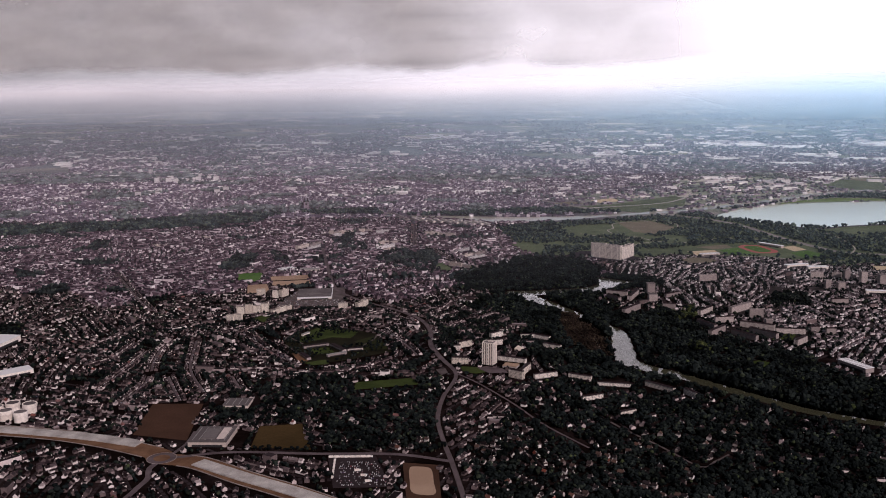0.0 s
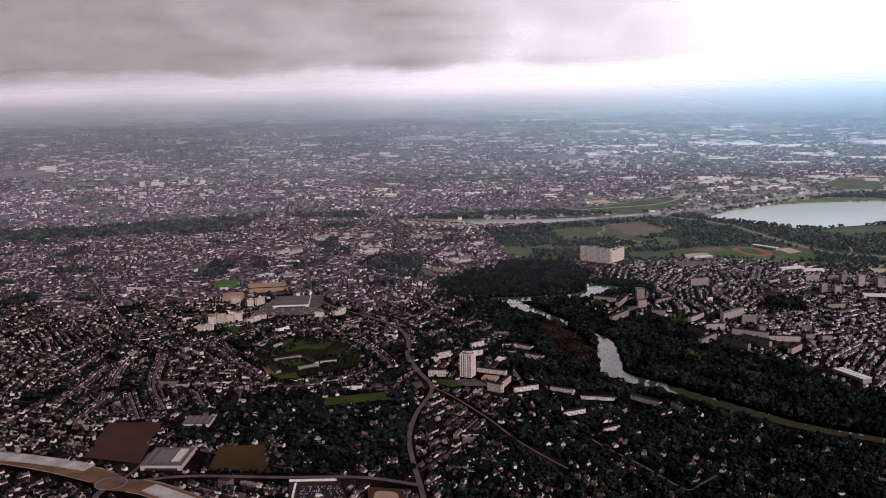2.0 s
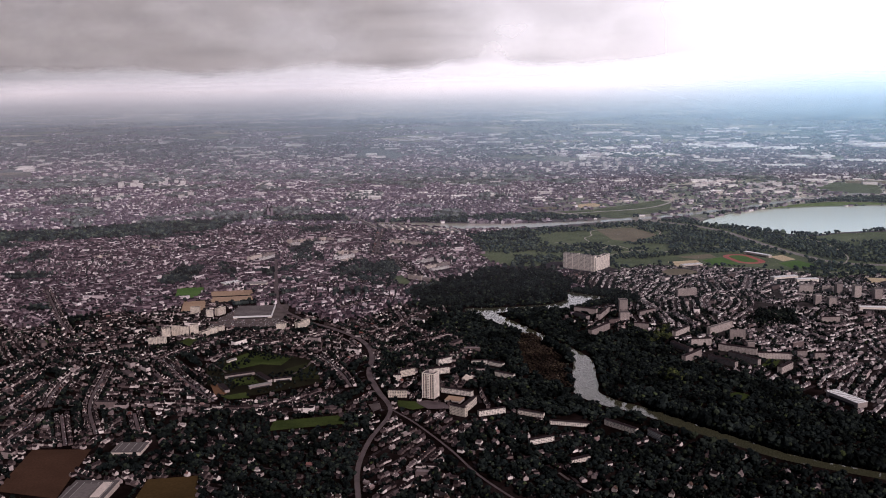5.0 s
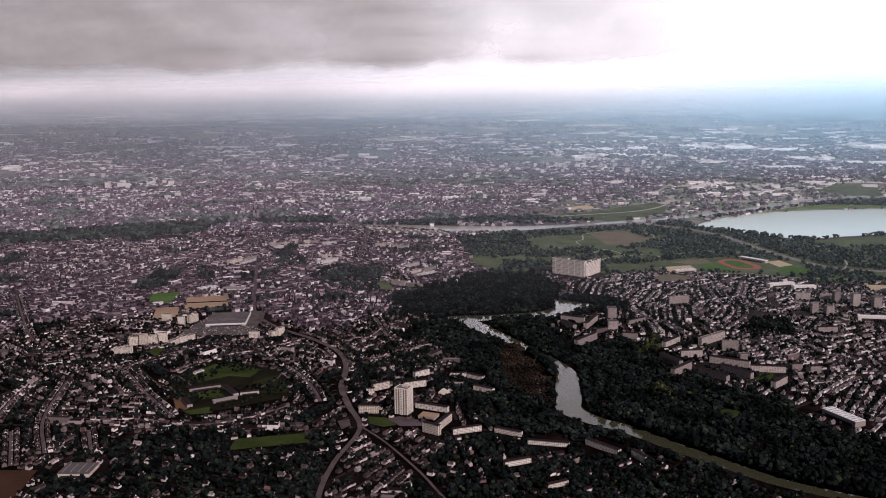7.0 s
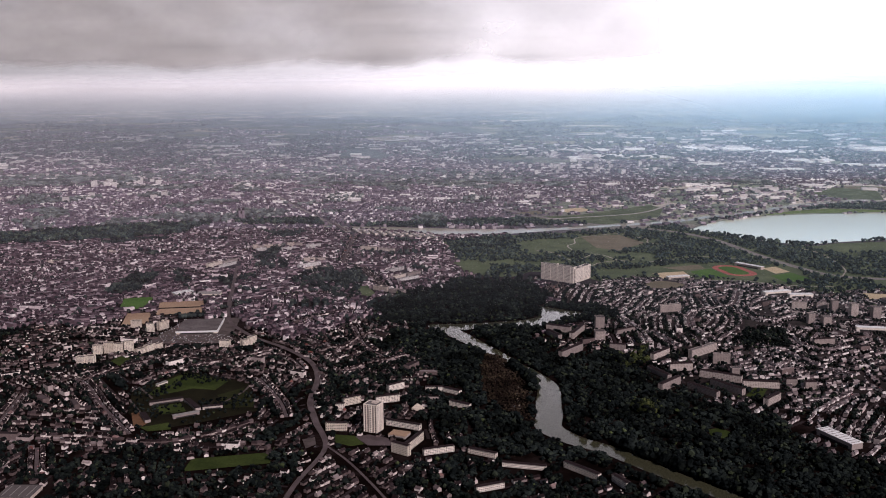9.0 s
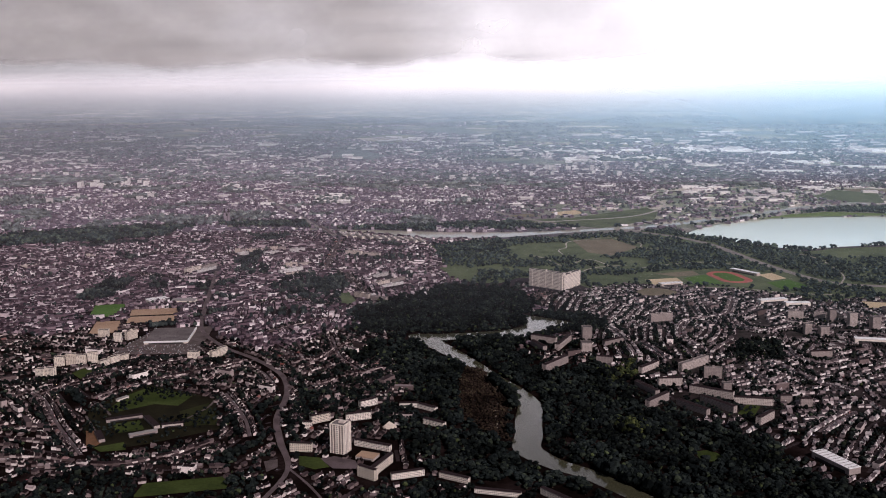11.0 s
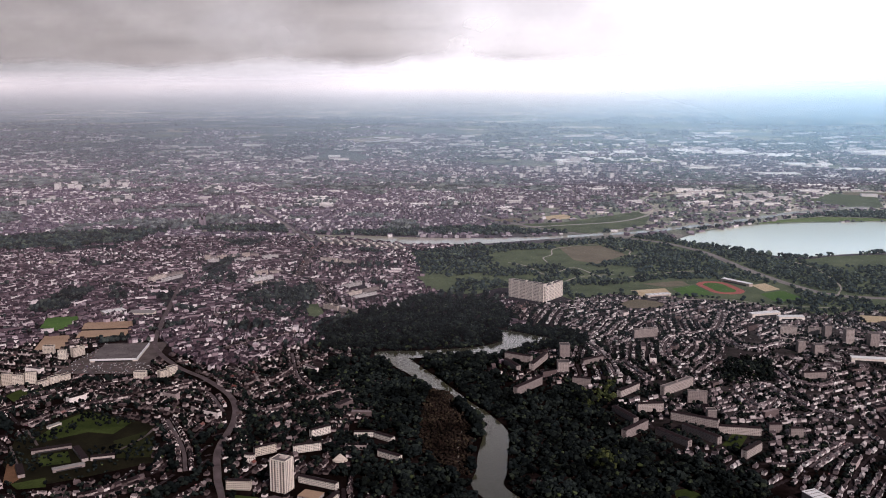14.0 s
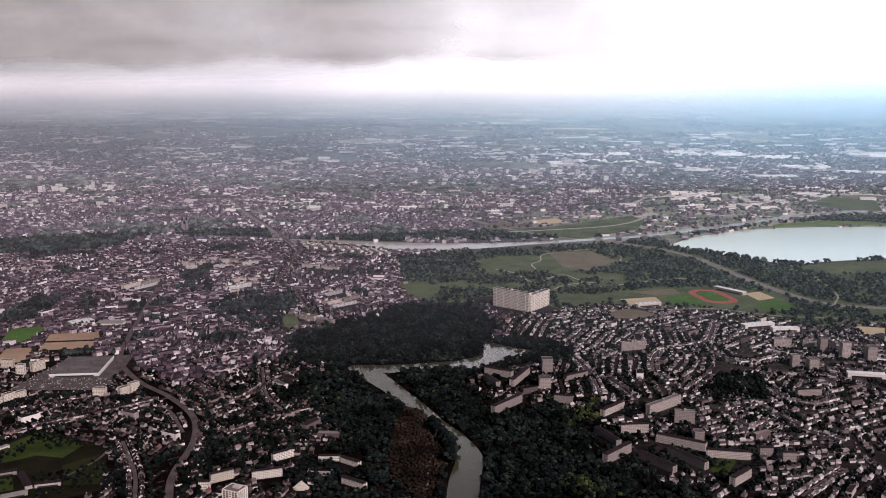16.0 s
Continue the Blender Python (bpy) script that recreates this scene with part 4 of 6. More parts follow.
for b in TOWER_FEET:
    block(*b, depth=b[2] - b[0] if b[2] - b[0] < 18 else 9, name="point_block", label="pinkish concrete point block among trees", wall=M_BEIGEPANEL)
for b in HOOKS:
    block(*b, depth=5.8, single_windows=True, label="pale low block of flats with dark roof below a tower", gable=1.2, wall=M_WHITEPANEL if b[4] < 10 else M_CREAM)
for b in ESTATE:
    block(*b, depth=5.4, single_windows=True, label="low white row of flats among trees", gable=1.1, wall=M_WHITEPANEL)
for b in PITCH_FLATS:
    n = max(1, round(math.hypot(b[2] - b[0], b[3] - b[1]) / 17))       # long slabs step along their length
    for i in range(n):
        at = [b[0] + (b[2] - b[0]) * (i + e) / n for e in (0, 0.94)] + [b[1] + (b[3] - b[1]) * (i + e) / n + (2.5 if i % 2 else 0) for e in (0, 0.94)]
        block(at[0], at[2], at[1], at[3], b[4] * (0.84 if i % 2 else 0.72), depth=7.5, label="cream block of flats near a sports pitch", wall=M_CREAM)
for i in range(10):                       # rows of flats by the quay
    block(-108 + 24 * i, 2978 - 13 * i, -84 + 24 * i, 2905 - 11 * i, 7, depth=9, label="pale terrace of flats on a river quay", wall=M_WHITEPANEL, roof=M_FLAT)
for b in TOWN_FLATS:
    mx, my, w = (b[0] + b[2]) / 2, (b[1] + b[3]) / 2, 0.86
    block(b[0], b[1], b[0] + (mx - b[0]) * w, b[1] + (my - b[1]) * w, b[4] * 0.72, depth=9, label="pale town block of flats", wall=M_PANEL)
    block(mx, my, mx + (b[2] - mx) * w, my + (b[3] - my) * w, b[4] * 0.55, depth=10, label="beige town block of flats with flat roof", wall=M_BEIGEPANEL)


def hall(x0, y0, x1, y1, depth, height, name, label, category, wall=M_WHITEPANEL, roof=M_ROOFING, ribs=0):
    length, turn = math.hypot(x1 - x0, y1 - y0), math.atan2(y1 - y0, x1 - x0)
    for k in (0.15, 0.5, 0.85):
        BUILT.append((x0 + (x1 - x0) * k - math.sin(turn) * depth / 2, y0 + (y1 - y0) * k + math.cos(turn) * depth / 2, max(length * 0.3, depth * 0.6) + 3))
    top = thing(name, label, category, x0, y0, 0, turn)
    part("wall", mesh_from("wall", *box(0, 0, -0.3, length, depth, height), [wall]), top)
    part("roof", mesh_from("roof", *box(-0.3, -0.3, height, length + 0.3, depth + 0.3, height + 0.5), [roof]), top)
    for i in range(ribs):
        c = length * (i + 0.5) / ribs
        part("roof_light", mesh_from("roof_light", *box(c - 0.35, depth * 0.1, height + 0.5, c + 0.35, depth * 0.9, height + 0.8), [M_FLAT]), top)
    part("door_band", mesh_from("door_band", *box(length * 0.1, -0.08, 0, length * 0.9, 0.05, height * 0.45), [M_GLASS]), top)
    return top


M_DECK = speckled("worn_roof_deck", (0.10, 0.086, 0.088), (0.17, 0.15, 0.15), 0.05, fine=0.5)
store = hall(-296, 1846, -228, 1852, 84, 4, "supermarket", "flat grey-roofed supermarket with white fascia", "supermarket", M_WHITEPANEL, M_DECK, 0)
part("fascia", mesh_from("fascia", *box(67.6, -0.6, 2.4, 68.9, 84.6, 5.6), [M_METAL]), store, "white metal fascia")
part("fascia", mesh_from("fascia", *box(-0.6, -1.0, 2.6, 67.5, -0.35, 5.2), [M_METAL]), store, "white metal fascia")
for i in range(9):
    part("roof_duct", mesh_from("roof_duct", *box(6 + 7 * i, 8 + (i * 29) % 50, 4.5, 8.5 + 7 * i, 13 + (i * 29) % 50, 5.0), [M_ROOFING]), store)
hall(586, 1371, 606, 1321, 16, 7, "sports_hall", "white-roofed sports hall at a wood's edge", "sports hall", M_BEIGEPANEL, M_METAL, 9)
plant = hall(-308, 1068, -262, 1066, 52, 6, "factory", "low factory with pale ribbed roof and blue windows", "factory", M_PANEL, M_ROOFING, 6)
part("roof_bay", mesh_from("roof_bay", *box(14, 8, 6.5, 30, 40, 8.2), [M_ROOFING]), plant, "raised roof bay")
part("annex", mesh_from("annex", *box(32, 10, 6.5, 41, 46, 7.4), [M_PANEL]), plant)
hall(-298, 1203, -264, 1202, 30, 4, "low_hall", "low grey hall beside a ploughed field", "hall", M_PANEL, M_ROOFING, 4)
hall(-735, 1480, -722, 1560, 40, 10, "warehouse", "large pale warehouse in a works yard", "warehouse", M_WHITEPANEL, M_METAL)
hall(-658, 1342, -621, 1374, 26, 6, "warehouse", "white warehouse in a works yard", "warehouse", M_WHITEPANEL, M_METAL)
hall(835, 1840, 884, 1829, 12, 6, "long_shed", "long white shed behind houses", "shed", M_WHITEPANEL, M_METAL)
hall(-231, 1488, -192, 1506, 7, 4, "school_wing", "low pale school wing with a grey roof", "school", M_BEIGEPANEL, M_SLATE)
hall(-190, 1502, -166, 1466, 7, 4, "school_wing", "low pale school wing with a grey roof", "school", M_BEIGEPANEL, M_SLATE)
hall(-232, 1450, -217, 1423, 7, 4, "school_wing", "low reddish school wing on green grounds", "school", M_BEIGEPANEL, M_SLATE)
hall(-243, 1567, -234, 1582, 5, 3, "school_pavilion", "small white pavilion beside a school lawn", "pavilion", M_WHITEPANEL, M_FLAT)
hall(-158, 1470, -134, 1477, 6, 4, "school_wing", "low pale school annexe behind trees", "school", M_BEIGEPANEL, M_SLATE)
hall(-186, 1437, -158, 1454, 6, 3.5, "school_wing", "low pale classroom row on school grounds", "school", M_BEIGEPANEL, M_FLAT)
hall(625, 2268, 672, 2282, 14, 5, "sports_hall", "grey ribbed-roof sports hall by pitches", "sports hall", M_PANEL, M_METAL, 5)
hall(810, 2425, 850, 2365, 12, 6, "grandstand", "white-roofed grandstand along a running track", "grandstand", M_PANEL, M_METAL)
hall(-375, 2135, -345, 2160, 22, 5, "gymnasium", "low gymnasium with pale folded roof", "gymnasium", M_WHITEPANEL, M_METAL, 3)
hall(-335, 2135, -290, 2135, 22, 5, "gymnasium", "low gymnasium with blue-grey roof", "gymnasium", M_WHITEPANEL, M_FLAT)
hall(775, 2110, 830, 2125, 14, 6, "college_hall", "white flat-roofed college building", "college", M_WHITEPANEL, M_METAL)
hall(815, 2090, 860, 2090, 14, 6, "college_hall", "white flat-roofed college building", "college", M_WHITEPANEL, M_METAL)


def tank(x, y, r, h):
    BUILT.append((x, y, r + 6))
    top = thing("storage_tank", "white cylindrical storage tank with dark roof", "storage tank", x, y, 0, group="white storage tanks")
    bm = bmesh.new()
    bmesh.ops.create_cone(bm, cap_ends=True, segments=28, radius1=r, radius2=r, depth=h, matrix=Matrix.Translation((0, 0, h / 2)))
    me = bpy.data.meshes.new("shell")
    bm.to_mesh(me)
    bm.free()
    me.materials.append(M_WHITEPANEL)
    part("shell", me, top)
    bm = bmesh.new()
    bmesh.ops.create_cone(bm, cap_ends=True, segments=28, radius1=r - 0.5, radius2=0.6, depth=1.1, matrix=Matrix.Translation((0, 0, h + 0.55)))
    me = bpy.data.meshes.new("roof")
    bm.to_mesh(me)
    bm.free()
    me.materials.append(M_ROOFING)
    part("roof", me, top, "dark shallow conical roof")
    rings = [(r + 0.9, h - 4.2), (r + 0.9, h + 0.4), (r - 0.2, h + 0.4), (r - 0.2, h - 4.2)]
    v = [(q * math.cos(2 * math.pi * i / 28), q * math.sin(2 * math.pi * i / 28), z) for q, z in rings for i in range(28)]
    f = [(28 * k + i, 28 * k + (i + 1) % 28, 28 * ((k + 1) % 4) + (i + 1) % 28, 28 * ((k + 1) % 4) + i) for k in range(4) for i in range(28)]
    part("collar", mesh_from("collar", v, f, [M_WHITEPANEL]), top, "white ring gallery round the top")


for x, y in ((-570, 1170), (-548, 1164), (-574, 1200), (-550, 1196), (-590, 1186)):
    tank(x, y, 8.5, 13)


def pavilion(x, y, turn):
    """A small fan-shaped hall whose curved roof slopes back."""
    BUILT.append((x, y + 4, 13))
    top = thing("pavilion", "small fan-shaped hall with a pale curved roof", "pavilion", x, y, 0, turn)
    arc = [(10.0 * math.sin(a), -10.0 * math.cos(a) + 10.0) for a in np.linspace(-0.95, 0.95, 13)]
    n = len(arc)
    v = [(px, py, -0.2) for px, py in arc] + [(px, py, 2.2) for px, py in arc] + [(0, 15.0, -0.2), (0, 15.0, 2.2)]
    f = [(i, i + 1, n + i + 1, n + i) for i in range(n - 1)] + [(n - 1, 2 * n, 2 * n + 1, 2 * n - 1), (2 * n, 0, n, 2 * n + 1)]
    part("wall", mesh_from("wall", v, f, [M_CREAM]), top)
    rv = [(px * 1.06, py - 0.6, 2.2) for px, py in arc] + [(px * 0.55, py * 0.5 + 6.0, 4.0) for px, py in arc] + [(0, 15.6, 4.6)]
    rf = [(i, i + 1, n + i + 1, n + i) for i in range(n - 1)] + [(n + i, n + i + 1, 2 * n) for i in range(n - 1)]
    part("roof", mesh_from("roof", rv, rf, [M_CREAM], smooth=True), top, "pale curved roof")


pavilion(117, 1463, 0.1)
hall(84, 1372, 104, 1364, 16, 3.2, "shop_podium", "low brown shop podium beside a tower", "shop", M_BEIGEPANEL, M_CLAY)
patch("tower_forecourt", "asphalt forecourt with parked cars below a tower", "car park", [(44, 1374), (60, 1380), (84, 1368), (92, 1345), (62, 1346)], 0.16, M_ROAD)
patch("tower_lawn", "green lawn below a tower", "lawn", [(20, 1381), (44, 1376), (58, 1350), (42, 1344), (24, 1356)], 0.2, M_LAWN)
patch("building_site", "pale bare ground at a road junction", "plot", [(-16, 1366), (-2, 1372), (2, 1350), (-8, 1338)], 0.21, M_PAVING)


def bridge():
    a, b = np.array([-119.0, 2938]), np.array([-172.0, 3082])
    d = (b - a) / np.linalg.norm(b - a)
    length, turn = float(np.linalg.norm(b - a)), math.atan2(d[1], d[0])
    top = thing("road_bridge", "grey stone road bridge over the broad river", "bridge", a[0], a[1], 0, turn)
    part("deck", mesh_from("deck", *box(-12, -8, 5, length + 12, 8, 6.4), [M_CONCRETE]), top)
    part("carriageway", mesh_from("carriageway", *box(-12, -6, 6.4, length + 12, 6, 6.55), [M_ROAD]), top)
    for s in (-8, 7.4):
        part("parapet", mesh_from("parapet", *box(-12, s, 6.4, length + 12, s + 0.6, 7.5), [M_CONCRETE]), top)
    for i in range(1, 6):
        c = length * i / 6
        part("pier", mesh_from("pier", *box(c - 2, -8.5, -0.3, c + 2, 8.5, 5), [M_CONCRETE]), top)


bridge()


def church():
    """The twin-spired church of the old town."""
    top = thing("church", "pale stone church with two tall spires", "church", -474, 3230, 0, 0.35)
    part("nave", mesh_from("nave", *box(-7, 6, -0.3, 7, 50, 17), [M_HAZEFARWALL]), top)
    part("roof", mesh_from("roof", [(-7.4, 6, 17), (7.4, 6, 17), (7.4, 50, 17), (-7.4, 50, 17), (0, 7, 25), (0, 49, 25)], [(0, 1, 4), (1, 2, 5, 4), (2, 3, 5), (3, 0, 4, 5)], [M_SLATE]), top)
    for s in (-6, 6):
        part("belfry", mesh_from("belfry", *box(s - 3, 0, -0.3, s + 3, 6, 28), [M_HAZEFARWALL]), top)
        part("spire", mesh_from("spire", [(s - 3, 0, 28), (s + 3, 0, 28), (s + 3, 6, 28), (s - 3, 6, 28), (s, 3, 45)], [(0, 1, 4), (1, 2, 4), (2, 3, 4), (3, 0, 4)], [M_SLATE]), top)


church()
BUILT.append((-474, 3250, 34))

# ---- houses ----


def house_shape(roof=0.55, chimney=True, over=0.06, hip=0.0):
    """A gabled house of unit size: slot 0 walls, slot 1 roof."""
    v = [(-.5, -.5, -.05), (.5, -.5, -.05), (.5, .5, -.05), (-.5, .5, -.05), (-.5, -.5, 1), (.5, -.5, 1), (.5, .5, 1), (-.5, .5, 1), (-.5 + hip, 0, 1 + roof), (.5 - hip, 0, 1 + roof)]
    f, s = [(0, 1, 5, 4), (1, 2, 6, 5), (2, 3, 7, 6), (3, 0, 4, 7)], [0] * 4
    if hip == 0:
        f, s = f + [(5, 6, 9), (7, 4, 8)], s + [0, 0]
    o, dz = 0.5 + over, 0.10
    k = len(v)
    v += [(-o, -o, 1 - dz), (o, -o, 1 - dz), (o, o, 1 - dz), (-o, o, 1 - dz), (-o + hip, 0, 1.03 + roof), (o - hip, 0, 1.03 + roof)]
    f, s = f + [(k, k + 1, k + 5, k + 4), (k + 2, k + 3, k + 4, k + 5)], s + [1, 1]
    if hip:
        f, s = f + [(k + 1, k + 2, k + 5), (k + 3, k, k + 4)], s + [1, 1]
    if chimney:
        bv, bf = box(0.36, -0.10, 1 + roof * 0.6, 0.46, 0.10, 1.25 + roof)
        k = len(v)
        v, f, s = v + bv, f + [tuple(i + k for i in q) for q in bf[:5]], s + [0] * 5
    return v, f, s


def flat_shape():
    v, f = box(-.5, -.5, -.02, .5, .5, 1)
    k = len(v)
    v += [(-.47, -.47, 1.01), (.47, -.47, 1.01), (.47, .47, 1.01), (-.47, .47, 1.01)]
    return v, f[:5] + [(k, k + 1, k + 2, k + 3)], [0] * 5 + [1]


HOUSES = [house_shape(0.6), house_shape(0.75, over=0.04), house_shape(0.55, hip=0.22), house_shape(0.5, chimney=False), flat_shape()]
TOWN_HOUSES = [house_shape(0.34, False), house_shape(0.42, False, over=0.04), house_shape(0.36, False, hip=0.22), house_shape(0.3), flat_shape()]


def lattice(use_wanted, size, street, pitch, rows, keep, ymin, ymax, seed, jitter=0.9, bend=6.0):
    """Rows of house plots along streets, in quarters that each have their own direction."""
    r = np.random.default_rng(seed)
    plots, yards, lanes = [], [], []
    gx = np.arange(-2700, 3000, size)
    gy = np.arange(ymin - size, ymax + size, size)
    cx, cy = [q.ravel() for q in np.meshgrid(gx, gy)]
    cx, cy = cx + r.uniform(-.35, .35, len(cx)) * size, cy + r.uniform(-.35, .35, len(cy)) * size
    centres = np.c_[cx, cy]
    centres = centres[in_view(centres, size)]
    half = size * 1.1
    for c in centres:
        close = centres[np.abs(centres - c).max(1) < 2.2 * size]
        a = r.uniform(0, math.pi)
        vs = np.arange(-half, half, street)
        us = np.arange(-half, half, pitch)
        u, v = np.meshgrid(us, vs)
        u, v = u.ravel(), v.ravel()

        def at(u, v):
            p = np.c_[c[0] + u * math.cos(a) - v * math.sin(a), c[1] + u * math.sin(a) + v * math.cos(a)]
            return p + bend * np.c_[np.sin(p[:, 1] / 41 + c[0]) + 0.6 * np.sin(p[:, 0] / 23), np.sin(p[:, 0] / 37 + c[1]) + 0.6 * np.sin(p[:, 1] / 19)]

        def own(p):
            d = ((p[:, None] - close[None]) ** 2).sum(-1)
            ok = (d.argmin(1) == ((close - c) ** 2).sum(1).argmin()) & in_view(p) & (p[:, 1] > ymin) & (p[:, 1] < ymax)
            ok[ok] &= np.isin(land_use(p[ok]), use_wanted) if ok.any() else False
            return ok

        lane = at(u, v)
        ok = own(lane)
        lanes.append(np.c_[lane, np.full(len(lane), a)][ok])
        for off in rows:
            p = at(u + r.uniform(-jitter, jitter, len(u)), v + off + r.uniform(-jitter, jitter, len(u)))
            ok = own(p) & (r.random(len(p)) < keep)
            plots.append(np.c_[p, np.full(len(p), a + (math.pi if off < 0 else 0))][ok])
        p = at(u + pitch / 2 + r.uniform(-2, 2, len(u)), v + street / 2 + r.uniform(-0.16, 0.16, len(u)) * street)
        ok = own(p)
        yards.append(np.c_[p, np.full(len(p), a)][ok])
    return [np.concatenate(q) for q in (plots, yards, lanes)]


WEST_STREETS = [
    [(-460, 1557), (-465, 1501), (-457, 1431), (-444, 1375)], [(-420, 1545), (-389, 1388), (-340, 1272)], [(-410, 1344), (-363, 1236)], [(-751, 2131), (-623, 1876), (-561, 1764)],
    [(-393, 1625), (-346, 1580), (-287, 1481), (-224, 1387)], [(-275, 1580), (-242, 1637), (-173, 1689), (-100, 1758)], [(-325, 1374), (-261, 1373), (-187, 1351), (-128, 1374), (-83, 1419)],
    [(-351, 1601), (-328, 1647), (-258, 1719), (-173, 1776)], [(-598, 1508), (-567, 1563), (-544, 1667), (-480, 1674)], [(-497, 1287), (-490, 1334), (-487, 1409), (-485, 1484)],
    [(-441, 1222), (-435, 1303), (-440, 1350)], [(-551, 1404), (-525, 1452), (-519, 1541)], [(-317, 1346), (-283, 1263)]]
MID_STREETS = [
    [(-111, 1601), (-68, 1510), (-46, 1442)], [(-30, 1659), (4, 1629), (47, 1670), (94, 1705)], [(-151, 1638), (-130, 1708), (-89, 1708), (-48, 1629)], [(-87, 1824), (-15, 1749), (18, 1823), (57, 1873)],
    [(-106, 1918), (-56, 1975), (-12, 2011)], [(-289, 1817), (-232, 1720)], [(-3, 1895), (24, 1776), (58, 1706)], [(83, 1832), (120, 1774), (164, 1721)]]
TOWN_AVENUES = [[(-46, 2457), (6, 2282), (58, 2120)], [(-94, 2869), (-86, 2594), (-82, 2457)], [(-505, 2420), (-396, 2359), (-295, 2332)], [(-172, 2122), (-97, 2152), (-21, 2107)], [(-536, 2701), (-419, 2647), (-317, 2672)]]
EAST_STREETS = [
    [(492, 1846), (517, 1743)], [(624, 1447), (659, 1483), (695, 1518)], [(669, 1711), (695, 1635), (726, 1592)], [(709, 1808), (712, 1742), (747, 1721), (788, 1741)],
    [(731, 2140), (682, 2024), (603, 1979), (569, 1883), (580, 1809)], [(619, 1687), (634, 1635), (681, 1681)], [(456, 1966), (473, 1858), (474, 1765)], [(676, 1950), (709, 1908), (771, 1935)]]
FRONTAGES = [smooth_line(line, 5) for line in WEST_STREETS + MID_STREETS + TOWN_AVENUES + EAST_STREETS]


def frontage(lines, pitch, back, seed):
    """House plots on both sides of each street, their gardens behind, and the carriageway between."""
    r = np.random.default_rng(seed)
    plots, yards, lanes = [], [], []
    for line in lines:
        legs = np.linalg.norm(np.diff(line, axis=0), axis=1)
        dist = np.r_[0, np.cumsum(legs)]

        def at(u):
            p = np.c_[np.interp(u, dist, line[:, 0]), np.interp(u, dist, line[:, 1])]
            q = np.c_[np.interp(u + 1, dist, line[:, 0]), np.interp(u + 1, dist, line[:, 1])] - np.c_[np.interp(u - 1, dist, line[:, 0]), np.interp(u - 1, dist, line[:, 1])]
            return p, np.arctan2(q[:, 1], q[:, 0])

        u = np.arange(0, dist[-1], 4.0)
        p, a = at(u)
        lanes.append(np.c_[p, a])
        for side in (-1, 1):
            u = np.arange(1.5, dist[-1], pitch)
            u = u[r.random(len(u)) < 0.93] if len(u) else u
            p, a = at(u)
            n = np.c_[-np.sin(a), np.cos(a)] * side
            plots.append(np.c_[p + n * (back + r.uniform(-0.5, 0.5, (len(u), 1))), a + (0 if side > 0 else math.pi)])
            yards.append(np.c_[p + n * (back + 8 + r.uniform(-1.5, 1.5, (len(u), 1))), a])
    plots, yards, lanes = [np.concatenate(q) for q in (plots, yards, lanes)]
    for i, line in enumerate(lines):          # no house on another street
        gap = np.full(len(line), 4.5)
        plots, yards = [q[~near_line(q[:, :2], line, gap)] for q in (plots, yards)]
    return [q[np.isin(land_use(q[:, :2]), (SUBURB, TOWN, VILLAS)) & in_view(q[:, :2])] for q in (plots, yards, lanes)]


def dress(plots, width, depth, height, seed, turn=0.15, mixed=(0.3, 0.2, 0.15, 0.25, 0.1)):
    """House sizes and shapes for plots: rows for each shape."""
    r = np.random.default_rng(seed)
    n = len(plots)
    flip = np.where(r.random(n) < turn, math.pi / 2, 0)
    rows = np.c_[plots[:, :2], plots[:, 2] + flip + r.normal(0, 0.04, n), r.uniform(*width, n), r.uniform(*depth, n), r.uniform(*height, n)]
    pick = r.choice(5, n, p=mixed)
    return [rows[pick == k] for k in range(5)]


def with_halls(plots, share, seed):
    """Longer flat-roofed buildings in place of a few plots."""
    r = np.random.default_rng(seed)
    big = r.random(len(plots)) < share
    b = plots[big]
    n = len(b)
    rows = np.c_[b, r.uniform(9, 28, n), r.uniform(6, 10, n), r.uniform(4, 9, n)]
    none = rows[:0]
    clear = np.ones(n, bool)
    for line, w in STREETS:
        clear &= ~near_line(b[:, :2], line, [w + 14] * len(line))
    for bx, by, rad in BUILT:
        clear &= np.hypot(b[:, 0] - bx, b[:, 1] - by) > rad + 10
    for poly in OPEN:
        for dx, dy in ((12, 0), (-12, 0), (0, 12), (0, -12)):
            clear &= ~inside(b[:, :2] + (dx, dy), poly)
    return plots[~big], [none, none, none, none, rows[clear]]


def groves(plots, yards, scale, level, seed):
    """Leave out the plots where groups of tall trees stand; their yards come back apart."""
    def lumps(p):
        return np.array([noise.noise(Vector((x * scale, y * scale, seed))) for x, y in p[:, :2]])
    inside_grove = lumps(yards) > level
    return plots[lumps(plots) < level], yards[~inside_grove], np.concatenate([yards[inside_grove], yards[inside_grove] + (4.5, 3.5, 0)])


def merge(*groups):
    return [np.concatenate(q) for q in zip(*groups)]


suburb, suburb_yards, suburb_lanes = lattice([SUBURB], 160, 27, 7.4, (-6.3, 6.3), 0.7, 900, 2300, 11, jitter=0.9)
villas, villa_yards, villa_lanes = lattice([VILLAS], 170, 29, 9.6, (-6.6, 7), 0.6, 760, 1400, 12, jitter=1.8)
town, town_yards, town_lanes = lattice([TOWN], 190, 21, 8.2, (-5.4, 5.4), 0.84, 1780, 3010, 13, jitter=0.8)
city, city_yards, city_lanes = lattice([CITY], 190, 28, 10.5, (-7, 7), 0.68, 2990, 4700, 14, jitter=1.2)
outer, outer_yards, _ = lattice([VILLAS], 260, 60, 22, (-12, 12), 0.5, 3000, 4300, 15, jitter=5)

